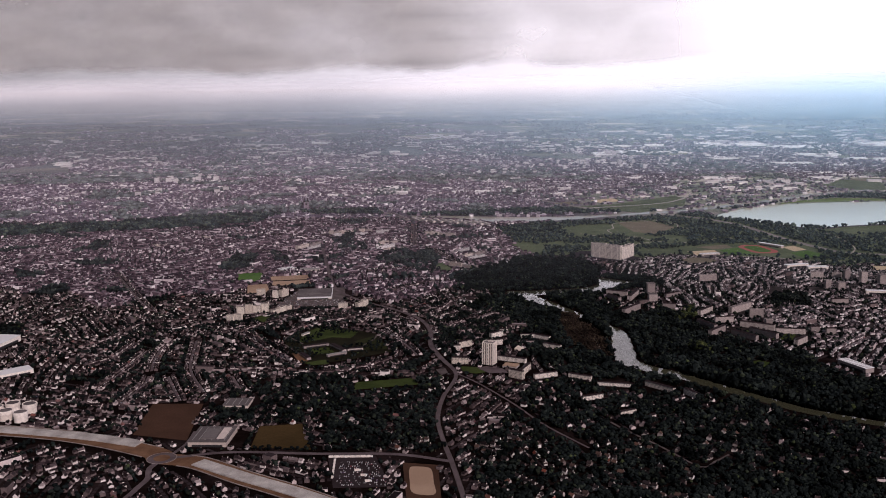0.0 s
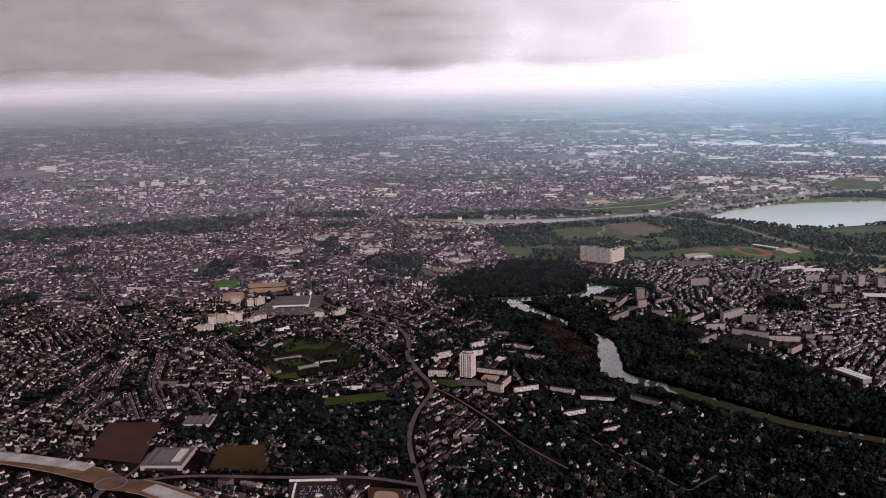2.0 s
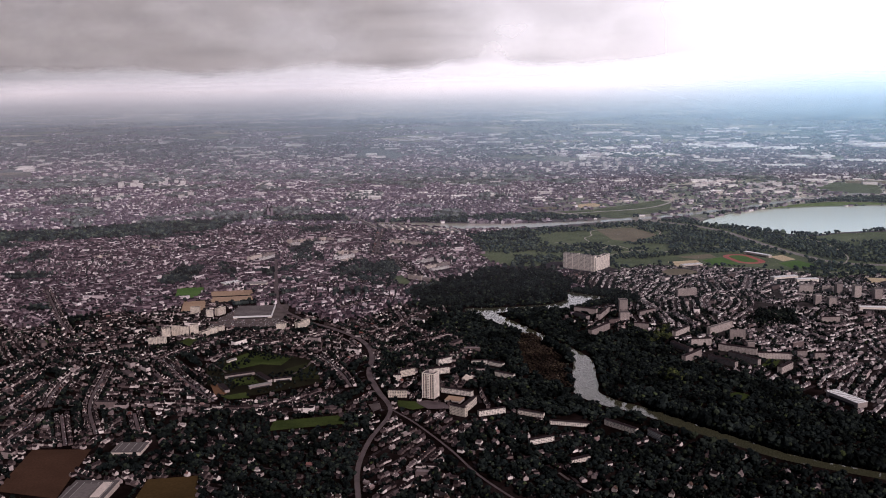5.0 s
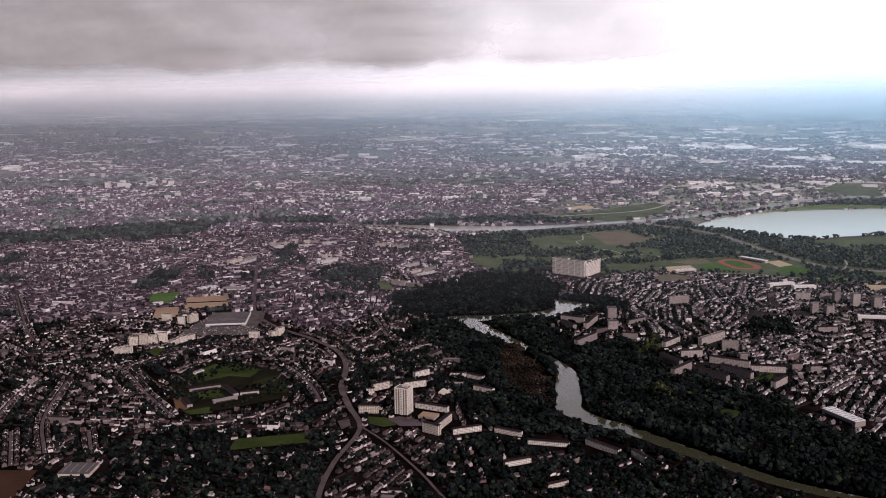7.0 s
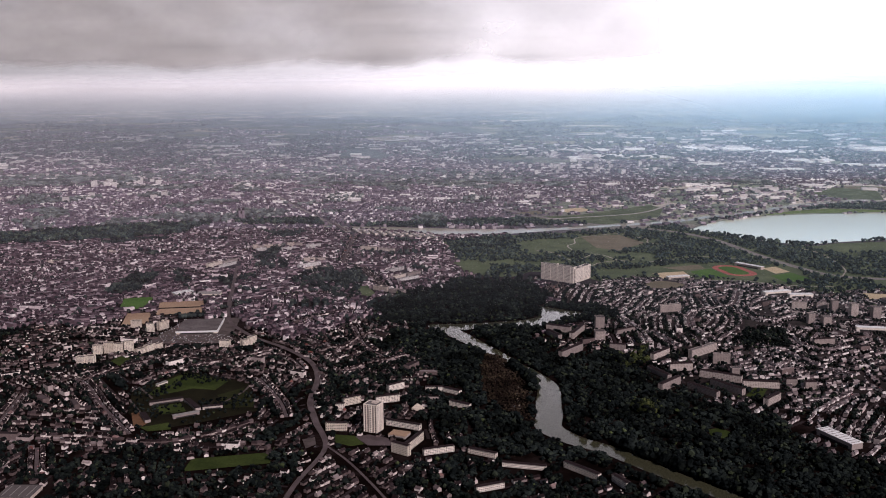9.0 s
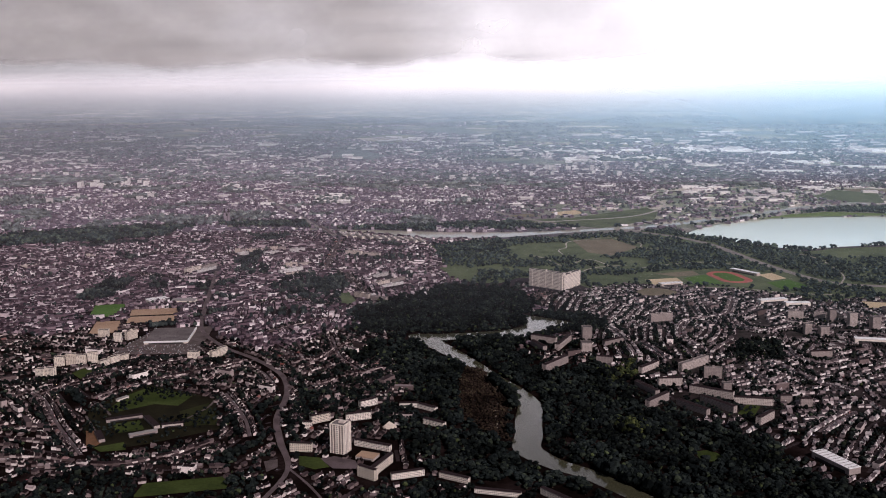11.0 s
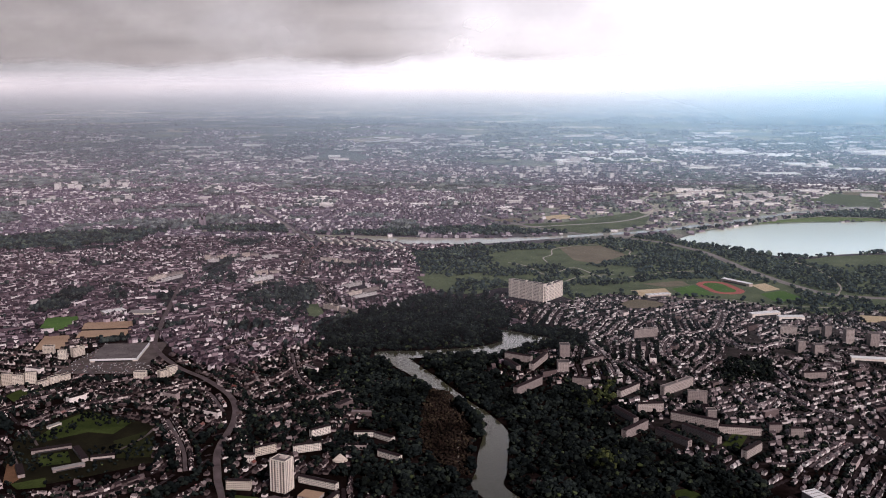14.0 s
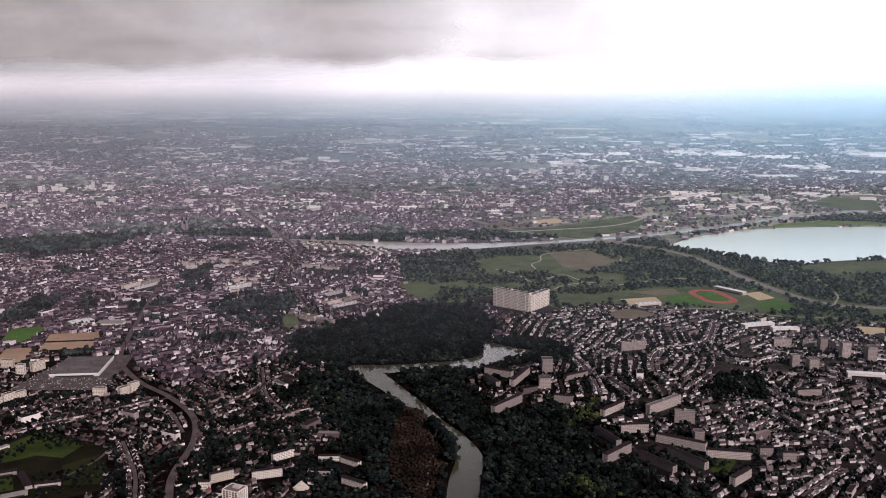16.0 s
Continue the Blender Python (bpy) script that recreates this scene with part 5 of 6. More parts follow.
def off_streets(rows, gap):
    keep = np.ones(len(rows), bool)
    for line in FRONTAGES:
        keep &= ~near_line(rows[:, :2], line, np.full(len(line), gap))
    return rows[keep]


HILL = [(-15, 1425), (40, 1520), (125, 1430), (130, 1540), (85, 1580), (140, 1650), (110, 1760), (60, 1800), (20, 1700), (-15, 1600)]
hill = inside(suburb[:, :2], HILL)
suburb = suburb[~hill | (np.random.default_rng(28).random(len(suburb)) < 0.55)]
front, front_yards, front_lanes = frontage(FRONTAGES, 6.7, 6.2, 27)
suburb, suburb_yards, suburb_lanes = off_streets(suburb, 12.5), off_streets(suburb_yards, 13), off_streets(suburb_lanes, 12)
town, town_yards, town_lanes = off_streets(town, 12), off_streets(town_yards, 12), off_streets(town_lanes, 10)

thin = np.random.default_rng(19).random(len(villas)) < 0.72 * np.clip(1.0 - (villas[:, 0] - 60) / 420, 0.22, 1.0)
thin &= (villas[:, 0] > -5) | (np.random.default_rng(20).random(len(villas)) < 0.55)
villas = villas[thin]
# the nearest houses stand singly
stand_alone = (villas[:, 1] < 1180) & (np.abs(villas[:, 0] - 60) < 330)
single, villas = villas[stand_alone], villas[~stand_alone]
single = single[np.argsort(single[:, 1])]
villas = np.concatenate([villas, single[260:]])
single = single[:260]

suburb, suburb_yards, suburb_groves = groves(suburb, suburb_yards, 0.011, 0.40, 2.2)
suburb_groves = suburb_groves[suburb_groves[:, 0] < 400]
town, town_yards, town_groves = groves(town, town_yards, 0.009, 0.32, 5.1)
city, city_yards, city_groves = groves(city, city_yards, 0.006, 0.26, 6.6)
suburb, suburb_halls = with_halls(suburb, 0.02, 16)
suburb, suburb_yards, suburb_lanes = np.concatenate([suburb, front]), np.concatenate([suburb_yards, front_yards]), suburb_lanes
town, town_halls = with_halls(town, 0.10, 17)
city, city_halls = with_halls(city, 0.09, 18)
east = suburb[:, 0] > 400
SUBURB_SIZE = ((5.0, 7.2), (4.4, 5.6), (2.4, 3.5))
near_houses = merge(suburb_halls, dress(suburb[~east], *SUBURB_SIZE, 21, 0.07), dress(villas, (5.4, 8.4), (4.8, 6.2), (2.5, 3.6), 22))
tagged(new("suburban_houses", strewn("suburban_houses", HOUSES, near_houses, [M_WALL, M_SLATE])), "rows of pale rendered houses with dark slate roofs", "houses", kind="stuff")
tagged(new("eastern_houses", strewn("eastern_houses", HOUSES, dress(suburb[east], (5.6, 7.8), (4.0, 5.0), (2.2, 3.4), 26, mixed=(0.25, 0.15, 0.15, 0.25, 0.2)), [M_EASTLITWALL, M_EASTLITROOF])), "white terraced houses, wall and slate colours lightened for brighter light", "houses", kind="stuff")
tagged(new("town_houses", strewn("town_houses", TOWN_HOUSES, merge(town_halls, dress(town, (6.0, 10.0), (5.0, 7.6), (3.0, 7.0), 23, 0.12, (0.3, 0.25, 0.1, 0.2, 0.15))), [M_HAZEMIDWALL, M_HAZEMIDROOF])),
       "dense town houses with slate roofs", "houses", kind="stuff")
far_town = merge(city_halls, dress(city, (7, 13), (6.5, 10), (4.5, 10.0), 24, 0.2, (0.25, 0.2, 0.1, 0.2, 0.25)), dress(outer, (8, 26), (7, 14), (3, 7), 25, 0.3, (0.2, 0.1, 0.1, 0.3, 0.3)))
tagged(new("far_town_houses", strewn("far_town_houses", TOWN_HOUSES, far_town, [M_HAZEFARWALL, M_HAZEFARROOF])), "far town of packed roofs, haze in their colours", "houses", kind="stuff")


GLASSHOUSES = [(930, 6255, 210, 260), (915, 5590, 120, 260), (1215, 5700, 380, 330), (1745, 6330, 170, 300), (2015, 6280, 170, 330), (2215, 5990, 200, 260), (2800, 6200, 220, 330), (2100, 5340, 220, 150),
               (-1000, 7030, 130, 200), (-705, 6990, 170, 200), (-310, 6860, 70, 200), (425, 7080, 200, 180), (480, 6360, 330, 140), (1500, 5150, 160, 100), (1750, 4800, 200, 110), (1350, 4650, 150, 90), (2350, 5000, 160, 90), (1950, 4650, 120, 60),
               (1012, 6250, 330, 200), (1360, 6290, 110, 180), (1240, 5710, 300, 280), (1700, 6170, 210, 170), (1975, 6200, 170, 190), (2220, 5930, 210, 180), (2095, 5235, 110, 110), (2750, 6080, 180, 170), (2192, 5042, 90, 90), (1230, 4134, 90, 50), (1740, 4235, 80, 60)]


def outskirts():
    """The thinning edge of the town out towards the horizon."""
    r = np.random.default_rng(31)
    n = 46000
    y = 4250 + 9400 * r.random(n) ** 2.2
    x = 131 + (r.random(n) - 0.5) * 2 * (0.5 * y + 200)
    p = np.c_[x, y]
    lump = np.array([noise.noise(Vector((a * 0.0016, b * 0.0010, 3.1))) for a, b in p])
    keep = lump > np.where(y < 6300, -0.36, -0.15) + 0.5 * np.clip((y - 5500) / 6000, 0, 1)
    keep &= ~((x > 500) & (y > 6600) & (r.random(n) < 0.8))
    keep &= ~((x < 500) & (y < 4700))
    for gx, gy, gw, gd in GLASSHOUSES:
        keep &= ~((np.abs(x - gx) < gw / 2 + 20) & (y > gy - gd * 0.8 - 60) & (y < gy + gd / 2 + 15))
    p, n = p[keep], int(keep.sum())
    rows = np.c_[p, r.uniform(0, math.pi, n), r.uniform(8, 30, n) * (1 + 1.2 * (r.random(n) < 0.1)), r.uniform(8, 18, n), r.uniform(4, 11, n)]
    return [rows[::3], rows[1::3], rows[:0], rows[:0], rows[2::3]]


tagged(new("outskirts_houses", strewn("outskirts_houses", TOWN_HOUSES, outskirts(), [M_HAZEFARWALL, M_HAZEFARROOF])), "scattered far buildings with haze painted in", "houses", kind="stuff")


def far_halls():
    """White sheds and stores in clusters on the edge of the town."""
    r = np.random.default_rng(32)
    cx, cy = r.uniform(-0.46, 0.46, 130), 3700 + 4600 * r.random(130) ** 1.5
    rows = []
    for u, y in zip(cx, cy):
        a = r.uniform(-0.25, 0.25)
        for _ in range(r.integers(3, 9)):
            q = (131 + u * (y - 275) + r.normal(0, 0.018 * y), y + r.normal(0, 0.03 * y))
            rows.append((*q, a + (1.571 if r.random() < 0.2 else 0), r.uniform(0.006, 0.016) * y, r.uniform(0.004, 0.008) * y, r.uniform(5, 10)))
    rows = np.array(rows)
    rows = rows[np.isin(land_use(rows[:, :2]), (CITY, VILLAS)) & in_view(rows[:, :2])]
    none = rows[:0]
    return [none, none, none, rows[::3], np.concatenate([rows[1::3], rows[2::3]])]


M_FARHALL = by_island("pale_shed", [(0.0, (0.42, 0.39, 0.40)), (0.5, (0.66, 0.63, 0.63)), (1.0, (0.9, 0.89, 0.88))], 0.6)
tagged(new("far_sheds", strewn("far_sheds", TOWN_HOUSES, far_halls(), [M_FARHALL, M_FARHALL])), "pale flat-roofed sheds and stores in the far town", "sheds", kind="stuff")


def lanes_mesh():
    v, f = [], []
    tile = ([(-.5, -.5, 0.10), (.5, -.5, 0.10), (.5, .5, 0.10), (-.5, .5, 0.10)], [(0, 1, 2, 3)], [0])
    rows = []
    for lanes, length, width in ((suburb_lanes, 7.4, 4.2), (villa_lanes, 9.7, 3.4), (town_lanes, 8.4, 3.6), (city_lanes, 9.6, 5.0)):
        rows.append(np.c_[lanes, np.full(len(lanes), length), np.full(len(lanes), width), np.ones(len(lanes))])
    return strewn("streets", [tile], [np.concatenate(rows)], [M_STREET])


for line in FRONTAGES:
    thing("residential_street", "worn grey asphalt street between rows of houses", "street", kind="structure", me=ribbon("residential_street", [tuple(q) for q in line], 4.4, 0.15, M_ROAD, 2))
thing("street", "narrow grey streets between the houses", "street", kind="structure", me=lanes_mesh())

M_ROOFTILE = by_island("house_roof", [(0.0, (0.011, 0.008, 0.0085)), (0.7, (0.034, 0.0265, 0.028)), (0.93, (0.10, 0.062, 0.05)), (1.0, (0.22, 0.06, 0.04))], 0.6, island=False)
M_HOUSEWALL = by_island("house_wall", [(0.0, (0.07, 0.05, 0.048)), (0.45, (0.22, 0.175, 0.168)), (0.7, (0.6, 0.54, 0.52)), (1.0, (0.84, 0.8, 0.77))], island=False)
M_DOOR = Shade("painted_door", (0.09, 0.06, 0.045), 0.5).mat


def house_kind(w, d, h, roof, wing):
    """A detached house with its parts, to be copied."""
    top = thing("house", "white rendered detached house with dark slate roof", "house", 0, 0, -500, group="detached houses")
    part("wall", mesh_from("wall", *box(-w / 2, -d / 2, -0.3, w / 2, d / 2, h), [M_HOUSEWALL]), top)
    gable = [(-w / 2, -d / 2, h), (-w / 2, d / 2, h), (-w / 2, 0, h + roof), (w / 2, -d / 2, h), (w / 2, d / 2, h), (w / 2, 0, h + roof)]
    for tri in (gable[:3], gable[3:]):
        part("gable", mesh_from("gable", tri + [(x * 0.96, y, z) for x, y, z in tri], [(0, 1, 2), (5, 4, 3), (0, 3, 4, 1), (1, 4, 5, 2), (2, 5, 3, 0)], [M_HOUSEWALL]), top)
    o = 0.35
    rv = [(-w / 2 - o, -d / 2 - o, h - 0.2), (w / 2 + o, -d / 2 - o, h - 0.2), (w / 2 + o, 0, h + roof + 0.1), (-w / 2 - o, 0, h + roof + 0.1), (-w / 2 - o, d / 2 + o, h - 0.2), (w / 2 + o, d / 2 + o, h - 0.2)]
    rv += [(x, y, z + 0.18) for x, y, z in rv]
    part("roof", mesh_from("roof", rv, [(6, 7, 8, 9), (9, 8, 11, 10), (0, 3, 2, 1), (3, 4, 5, 2), (0, 1, 7, 6), (4, 10, 11, 5), (0, 6, 9, 3), (3, 9, 10, 4), (1, 2, 8, 7), (2, 5, 11, 8)], [M_ROOFTILE]), top)
    part("chimney", mesh_from("chimney", *box(w * 0.30, -0.3, h + roof * 0.5, w * 0.30 + 0.7, 0.4, h + roof + 1.0), [M_HOUSEWALL]), top)
    if wing:
        part("wing", mesh_from("wing", *box(w / 2, -d / 2, -0.3, w / 2 + 2.6, d / 2 - 1.2, h * 0.7), [M_HOUSEWALL]), top)
        v = [(w / 2 + 0.02, -d / 2 - 0.2, h * 0.7), (w / 2 + 2.8, -d / 2 - 0.2, h * 0.7), (w / 2 + 2.8, d / 2 - 1, h * 0.7), (w / 2 + 0.02, d / 2 - 1, h * 0.7), (w / 2 + 0.02, 0, h * 0.7 + 1.1)]
        part("wing_roof", mesh_from("wing_roof", v, [(0, 1, 4), (1, 2, 4), (2, 3, 4), (3, 0, 4), (3, 2, 1, 0)], [M_ROOFTILE]), top)
    pane = mesh_from("window", *box(-0.45, -0.05, 0, 0.45, 0.06, 1.0), [M_GLASS])
    for side in (-1, 1):
        for x in (-w * 0.3, w * 0.3):
            ob = part("window", pane, top)
            ob.location = (x, side * d / 2, h * 0.35)
    ob = part("door", mesh_from("door", *box(-0.45, -0.05, -0.1, 0.45, 0.07, 1.8), [M_DOOR]), top)
    ob.location = (0, -d / 2, 0)
    return top


KINDS = [house_kind(6.0, 5.0, 2.6, 2.0, True), house_kind(5.0, 4.8, 3.4, 2.1, False), house_kind(7.2, 5.2, 2.3, 2.1, True), house_kind(5.6, 4.6, 2.9, 2.4, False)]
for i, (x, y, a) in enumerate(single):
    place = pose(x, y, 0, 0, 0, math.degrees(a))
    k = KINDS[i % 4]
    if i < 4:
        k.matrix_basis = place
    else:
        copy_thing(k, place)

# ---- trees ----
T = (1 + 5 ** 0.5) / 2
ICO_V = np.array([(-1, T, 0), (1, T, 0), (-1, -T, 0), (1, -T, 0), (0, -1, T), (0, 1, T), (0, -1, -T), (0, 1, -T), (T, 0, -1), (T, 0, 1), (-T, 0, -1), (-T, 0, 1)]) / math.hypot(1, T)
ICO_F = [(0, 11, 5), (0, 5, 1), (0, 1, 7), (0, 7, 10), (0, 10, 11), (1, 5, 9), (5, 11, 4), (11, 10, 2), (10, 7, 6), (7, 1, 8),
         (3, 9, 4), (3, 4, 2), (3, 2, 6), (3, 6, 8), (3, 8, 9), (4, 9, 5), (2, 4, 11), (6, 2, 10), (8, 6, 7), (9, 8, 1)]


def crown_shape(clumps, r, spread=0.62, tall=1.0, rough=0.25):
    """A crown of ragged clumps about one unit across and one high."""
    v, f = [], []
    for i in range(clumps):
        a = 2.4 * i + r.uniform(-0.4, 0.4)
        up = (i + 0.5) / clumps
        out = spread * 0.5 * math.sin(math.pi * (0.15 + 0.75 * up)) * r.uniform(0.5, 1.1) if clumps > 1 else 0
        size = r.uniform(0.17, 0.29) if clumps > 3 else (0.34 if clumps > 1 else 0.5)
        c = np.array([out * math.cos(a), out * math.sin(a), 0.28 + 0.52 * up * tall])
        q = ICO_V * size * (1 + r.uniform(-rough, rough, (12, 1))) * (1, 1, r.uniform(0.75, 1.05)) + c
        f += [tuple(k + len(v) for k in t) for t in ICO_F]
        v += [tuple(k) for k in q]
    return v, f


def tree_shape(clumps, r, trunk=True, **k):
    v, f = crown_shape(clumps, r, **k)
    s = [0] * len(f)
    if trunk:
        n = len(v)
        v += [(0.05 * math.cos(b), 0.05 * math.sin(b), -0.03) for b in (0, 2.1, 4.2)] + [(0.025 * math.cos(b), 0.025 * math.sin(b), 0.42) for b in (0, 2.1, 4.2)]
        f += [(n, n + 1, n + 4, n + 3), (n + 1, n + 2, n + 5, n + 4), (n + 2, n, n + 3, n + 5)]
        s += [1] * 3
    return v, f, s


r_tree = np.random.default_rng(41)
RICH = [tree_shape(7, r_tree, spread=0.8, rough=0.38) for _ in range(6)]
PLAIN = [tree_shape(2, r_tree, rough=0.32) for _ in range(6)]
LUMPS = [tree_shape(1, r_tree, trunk=False, rough=0.4) for _ in range(5)]


def scatter_wood(poly, gap, seed, wobble=0.45, only=(WOOD,), thin=0.0):
    r = np.random.default_rng(seed)
    q = np.array(poly, float)
    x, y = np.meshgrid(np.arange(q[:, 0].min(), q[:, 0].max(), gap), np.arange(q[:, 1].min(), q[:, 1].max(), gap))
    p = np.c_[x.ravel(), y.ravel()] + r.uniform(-wobble, wobble, (x.size, 2)) * gap
    p = p[inside(p, poly) & in_view(p)]
    p = p[np.isin(land_use(p), only)]
    if thin:
        n = np.array([noise.noise(Vector((a * 0.012, b * 0.012, seed))) for a, b in p])
        p = p[n > thin + r.uniform(-0.15, 0.15, len(p))]
    return p


def grown(p, wide, tall, seed, shapes):
    r = np.random.default_rng(seed)
    n = len(p)
    w = r.uniform(*wide, n)
    rows = np.c_[p, r.uniform(0, 6.28, n), w, w, w * r.uniform(*tall, n)]
    pick = r.integers(0, len(shapes), n)
    return [rows[pick == k] for k in range(len(shapes))]


def wood(name, label, groups, shapes, leaf=M_LEAF):
    tagged(new(name, strewn(name, shapes, merge(*groups), [leaf, M_BARK], smooth=shapes is not RICH)), label, "trees", kind="stuff")


def clear_of(p, houses, gap):
    """Trees that neither touch a house nor stand right before it."""
    keep = np.ones(len(p), bool)
    for h in houses:
        d = p - h[:2]
        keep &= ~((np.abs(d[:, 0]) < gap) & (d[:, 1] > -gap * 2.2) & (d[:, 1] < gap))
    return p[keep]


VALLEY = [(-20, 980), (760, 980), (760, 2330), (-20, 2330)]
garden_wood = clear_of(scatter_wood(GARDENS, 8.2, 51, only=(VILLAS, WOOD)), np.concatenate([single, villas]), 4.6)
thicket_wood = clear_of(scatter_wood(THICKET, 8.2, 52, only=(VILLAS,)), np.concatenate([single, villas]), 4.6)
# the trees that the flight passes nearest stand singly
nearest = (garden_wood[:, 1] < 1040) & (garden_wood[:, 1] > 890) & (np.abs(garden_wood[:, 0] - 230) < 200)
lone, garden_wood = garden_wood[nearest][:150], np.concatenate([garden_wood[~nearest], garden_wood[nearest][150:]])

wood("garden_trees", "dark broadleaf trees crowding villa gardens", [grown(garden_wood, (4, 11), (0.7, 1.15), 53, RICH), grown(thicket_wood, (4, 10), (0.7, 1.15), 54, RICH)], RICH)
wood("river_woods", "dense dark woods along the winding river",
     [grown(scatter_wood(VALLEY, 8.6, 55, 0.6), (5.5, 13.0), (0.6, 1.05), 56, RICH)], RICH)


def bank_row(first, last, side, gap, seed):
    """Tall trees close to the water on one bank, between two bends of the river."""
    r = np.random.default_rng(seed)
    c = smooth_line(RIVER[first:last], 6)
    d = np.gradient(c[:, :2], axis=0)
    d /= np.linalg.norm(d, axis=1)[:, None]
    along = np.r_[0, np.cumsum(np.linalg.norm(np.diff(c[:, :2], axis=0), axis=1))]
    pts = []
    for u in np.arange(0, along[-1], gap):
        x, y, w, dx, dy = [np.interp(u + r.uniform(-2, 2), along, k) for k in (c[:, 0], c[:, 1], c[:, 2], d[:, 0], d[:, 1])]
        off = side * (w / 2 + r.uniform(2.5, 8.5))
        pts.append((x - dy * off, y + dx * off))
    return np.array(pts)


wood("bank_trees", "tall dark trees leaning over the winding river",
     [grown(bank_row(0, 6, -1, 6.5, 91), (11, 17), (1.0, 1.3), 92, RICH), grown(bank_row(10, 14, 1, 5.5, 93), (10, 16), (0.95, 1.3), 94, RICH)], RICH)
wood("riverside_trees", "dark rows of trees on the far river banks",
     [grown(scatter_wood(q, 11, 61 + i), (11, 16), (0.8, 1.05), 66 + i, PLAIN) for i, q in enumerate((BANK_WEST, BANK_MID, BANK_NORTH, MARSH, LAKESIDE))], PLAIN, M_HAZEPARKLEAF)
wood("park_trees", "clumps of dark trees over meadows", [grown(scatter_wood(PARK, 11, 72, only=(FIELDS,), thin=-0.30), (6, 13), (0.55, 1.0), 73, PLAIN)], PLAIN, M_HAZEPARKLEAF)


def round_blocks():
    """Trees standing round the slabs of the eastern estate."""
    r = np.random.default_rng(57)
    pts = []
    for b in PARK_SIDE + PARK_SOUTH + TOWER_FEET:
        a, e = np.array(b[:2], float), np.array(b[2:4], float)
        d = (e - a) / np.linalg.norm(e - a)
        n = np.array([-d[1], d[0]])
        long = np.linalg.norm(e - a)
        for off in (-15, -9, 14, 20, 26):
            for u in np.arange(-8, long + 8, 6.5):
                if r.random() < (0.6 if off != -9 else 0.35):
                    pts.append(a + d * (u + r.uniform(-2, 2)) + n * (off + r.uniform(-2, 2)))
    p = np.array(pts)
    for b in PARK_SIDE + PARK_SOUTH + TOWER_FEET:
        a, e = np.array(b[:2], float), np.array(b[2:4], float)
        d = (e - a) / np.linalg.norm(e - a)
        q = p - a
        u, v = q @ d, q @ np.array([-d[1], d[0]])
        p = p[~((u > -4) & (u < np.linalg.norm(e - a) + 4) & (v > -5) & (v < 13))]
    return p


EAST_GROVE = [(618, 1790), (660, 1848), (712, 1858), (712, 1797), (686, 1748), (618, 1738)]
LIME_GROVE = [(398, 1693), (431, 1703), (467, 1743), (475, 1700), (440, 1650), (408, 1628)]
TREE_LINE = [(-582, 1472), (-517, 1580), (-399, 1647), (-335, 1676), (-276, 1744), (-200, 1775)]
tree_row = smooth_line(TREE_LINE, 40)
tree_row = np.concatenate([tree_row + r_tree.uniform(-4, 4, tree_row.shape), tree_row + r_tree.uniform(-6, 6, tree_row.shape)])
tree_row = tree_row[land_use(tree_row) != NOTHING]
M_LIME = leafy("lime_foliage", [(0.0, (0.018, 0.024, 0.012)), (0.6, (0.04, 0.05, 0.02)), (1.0, (0.085, 0.095, 0.034))])
wood("park_grove", "dark round trees of a small town park", [grown(scatter_wood(EAST_GROVE, 8, 97, only=(SUBURB, NOTHING)), (6, 11), (0.8, 1.1), 98, RICH)], RICH)
BRIGHT_CLUMP = [(390, 1488), (424, 1490), (428, 1448), (404, 1436), (384, 1446)]
wood("bright_clump", "lighter green clump inside a dark wood", [grown(scatter_wood(BRIGHT_CLUMP, 7, 114, only=(WOOD,)), (6, 10), (0.9, 1.15), 115, RICH)], RICH, M_LIME)
hill_trees = scatter_wood(HILL, 8.5, 116, only=(SUBURB,))
for line in FRONTAGES:
    hill_trees = hill_trees[~near_line(hill_trees, line, np.full(len(line), 5.0))]
hill_trees = clear_of(hill_trees, suburb[inside(suburb[:, :2], HILL)], 3.6)
wood("hill_trees", "dark trees crowding hillside gardens", [grown(hill_trees, (4.5, 9.5), (0.8, 1.1), 117, RICH)], RICH)
TOWN_CLUMPS = [[(-162, 2266), (-145, 2376), (-59, 2375), (-15, 2182), (-65, 2142), (-129, 2161)], [(-276, 2417), (-279, 2525), (-223, 2525), (-195, 2409), (-240, 2377)], [(-435, 2304), (-444, 2419), (-368, 2234), (-374, 2185)]]
wood("town_park_trees", "dark blue-green trees of town parks", [grown(scatter_wood(q, 16, 118 + i, only=(TOWN, NOTHING)), (8, 15), (0.9, 1.2), 121 + i, RICH) for i, q in enumerate(TOWN_CLUMPS)], RICH, M_HAZEMIDLEAF)
wood("lime_trees", "yellow-green trees beside flats", [grown(scatter_wood(LIME_GROVE, 8, 99, only=(SUBURB, WOOD)), (4, 9), (0.8, 1.1), 110, RICH)], RICH, M_LIME)
wood("street_trees", "dark row of trees along a street below flats", [grown(tree_row, (4, 7.5), (0.8, 1.2), 111, PLAIN)], PLAIN)
wood("estate_trees", "dark trees round slabs of flats", [grown(round_blocks(), (4, 8.5), (0.7, 1.1), 58, PLAIN)], PLAIN)
school_trees = scatter_wood(SCHOOL, 6.5, 76, only=(NOTHING,), thin=0.02)
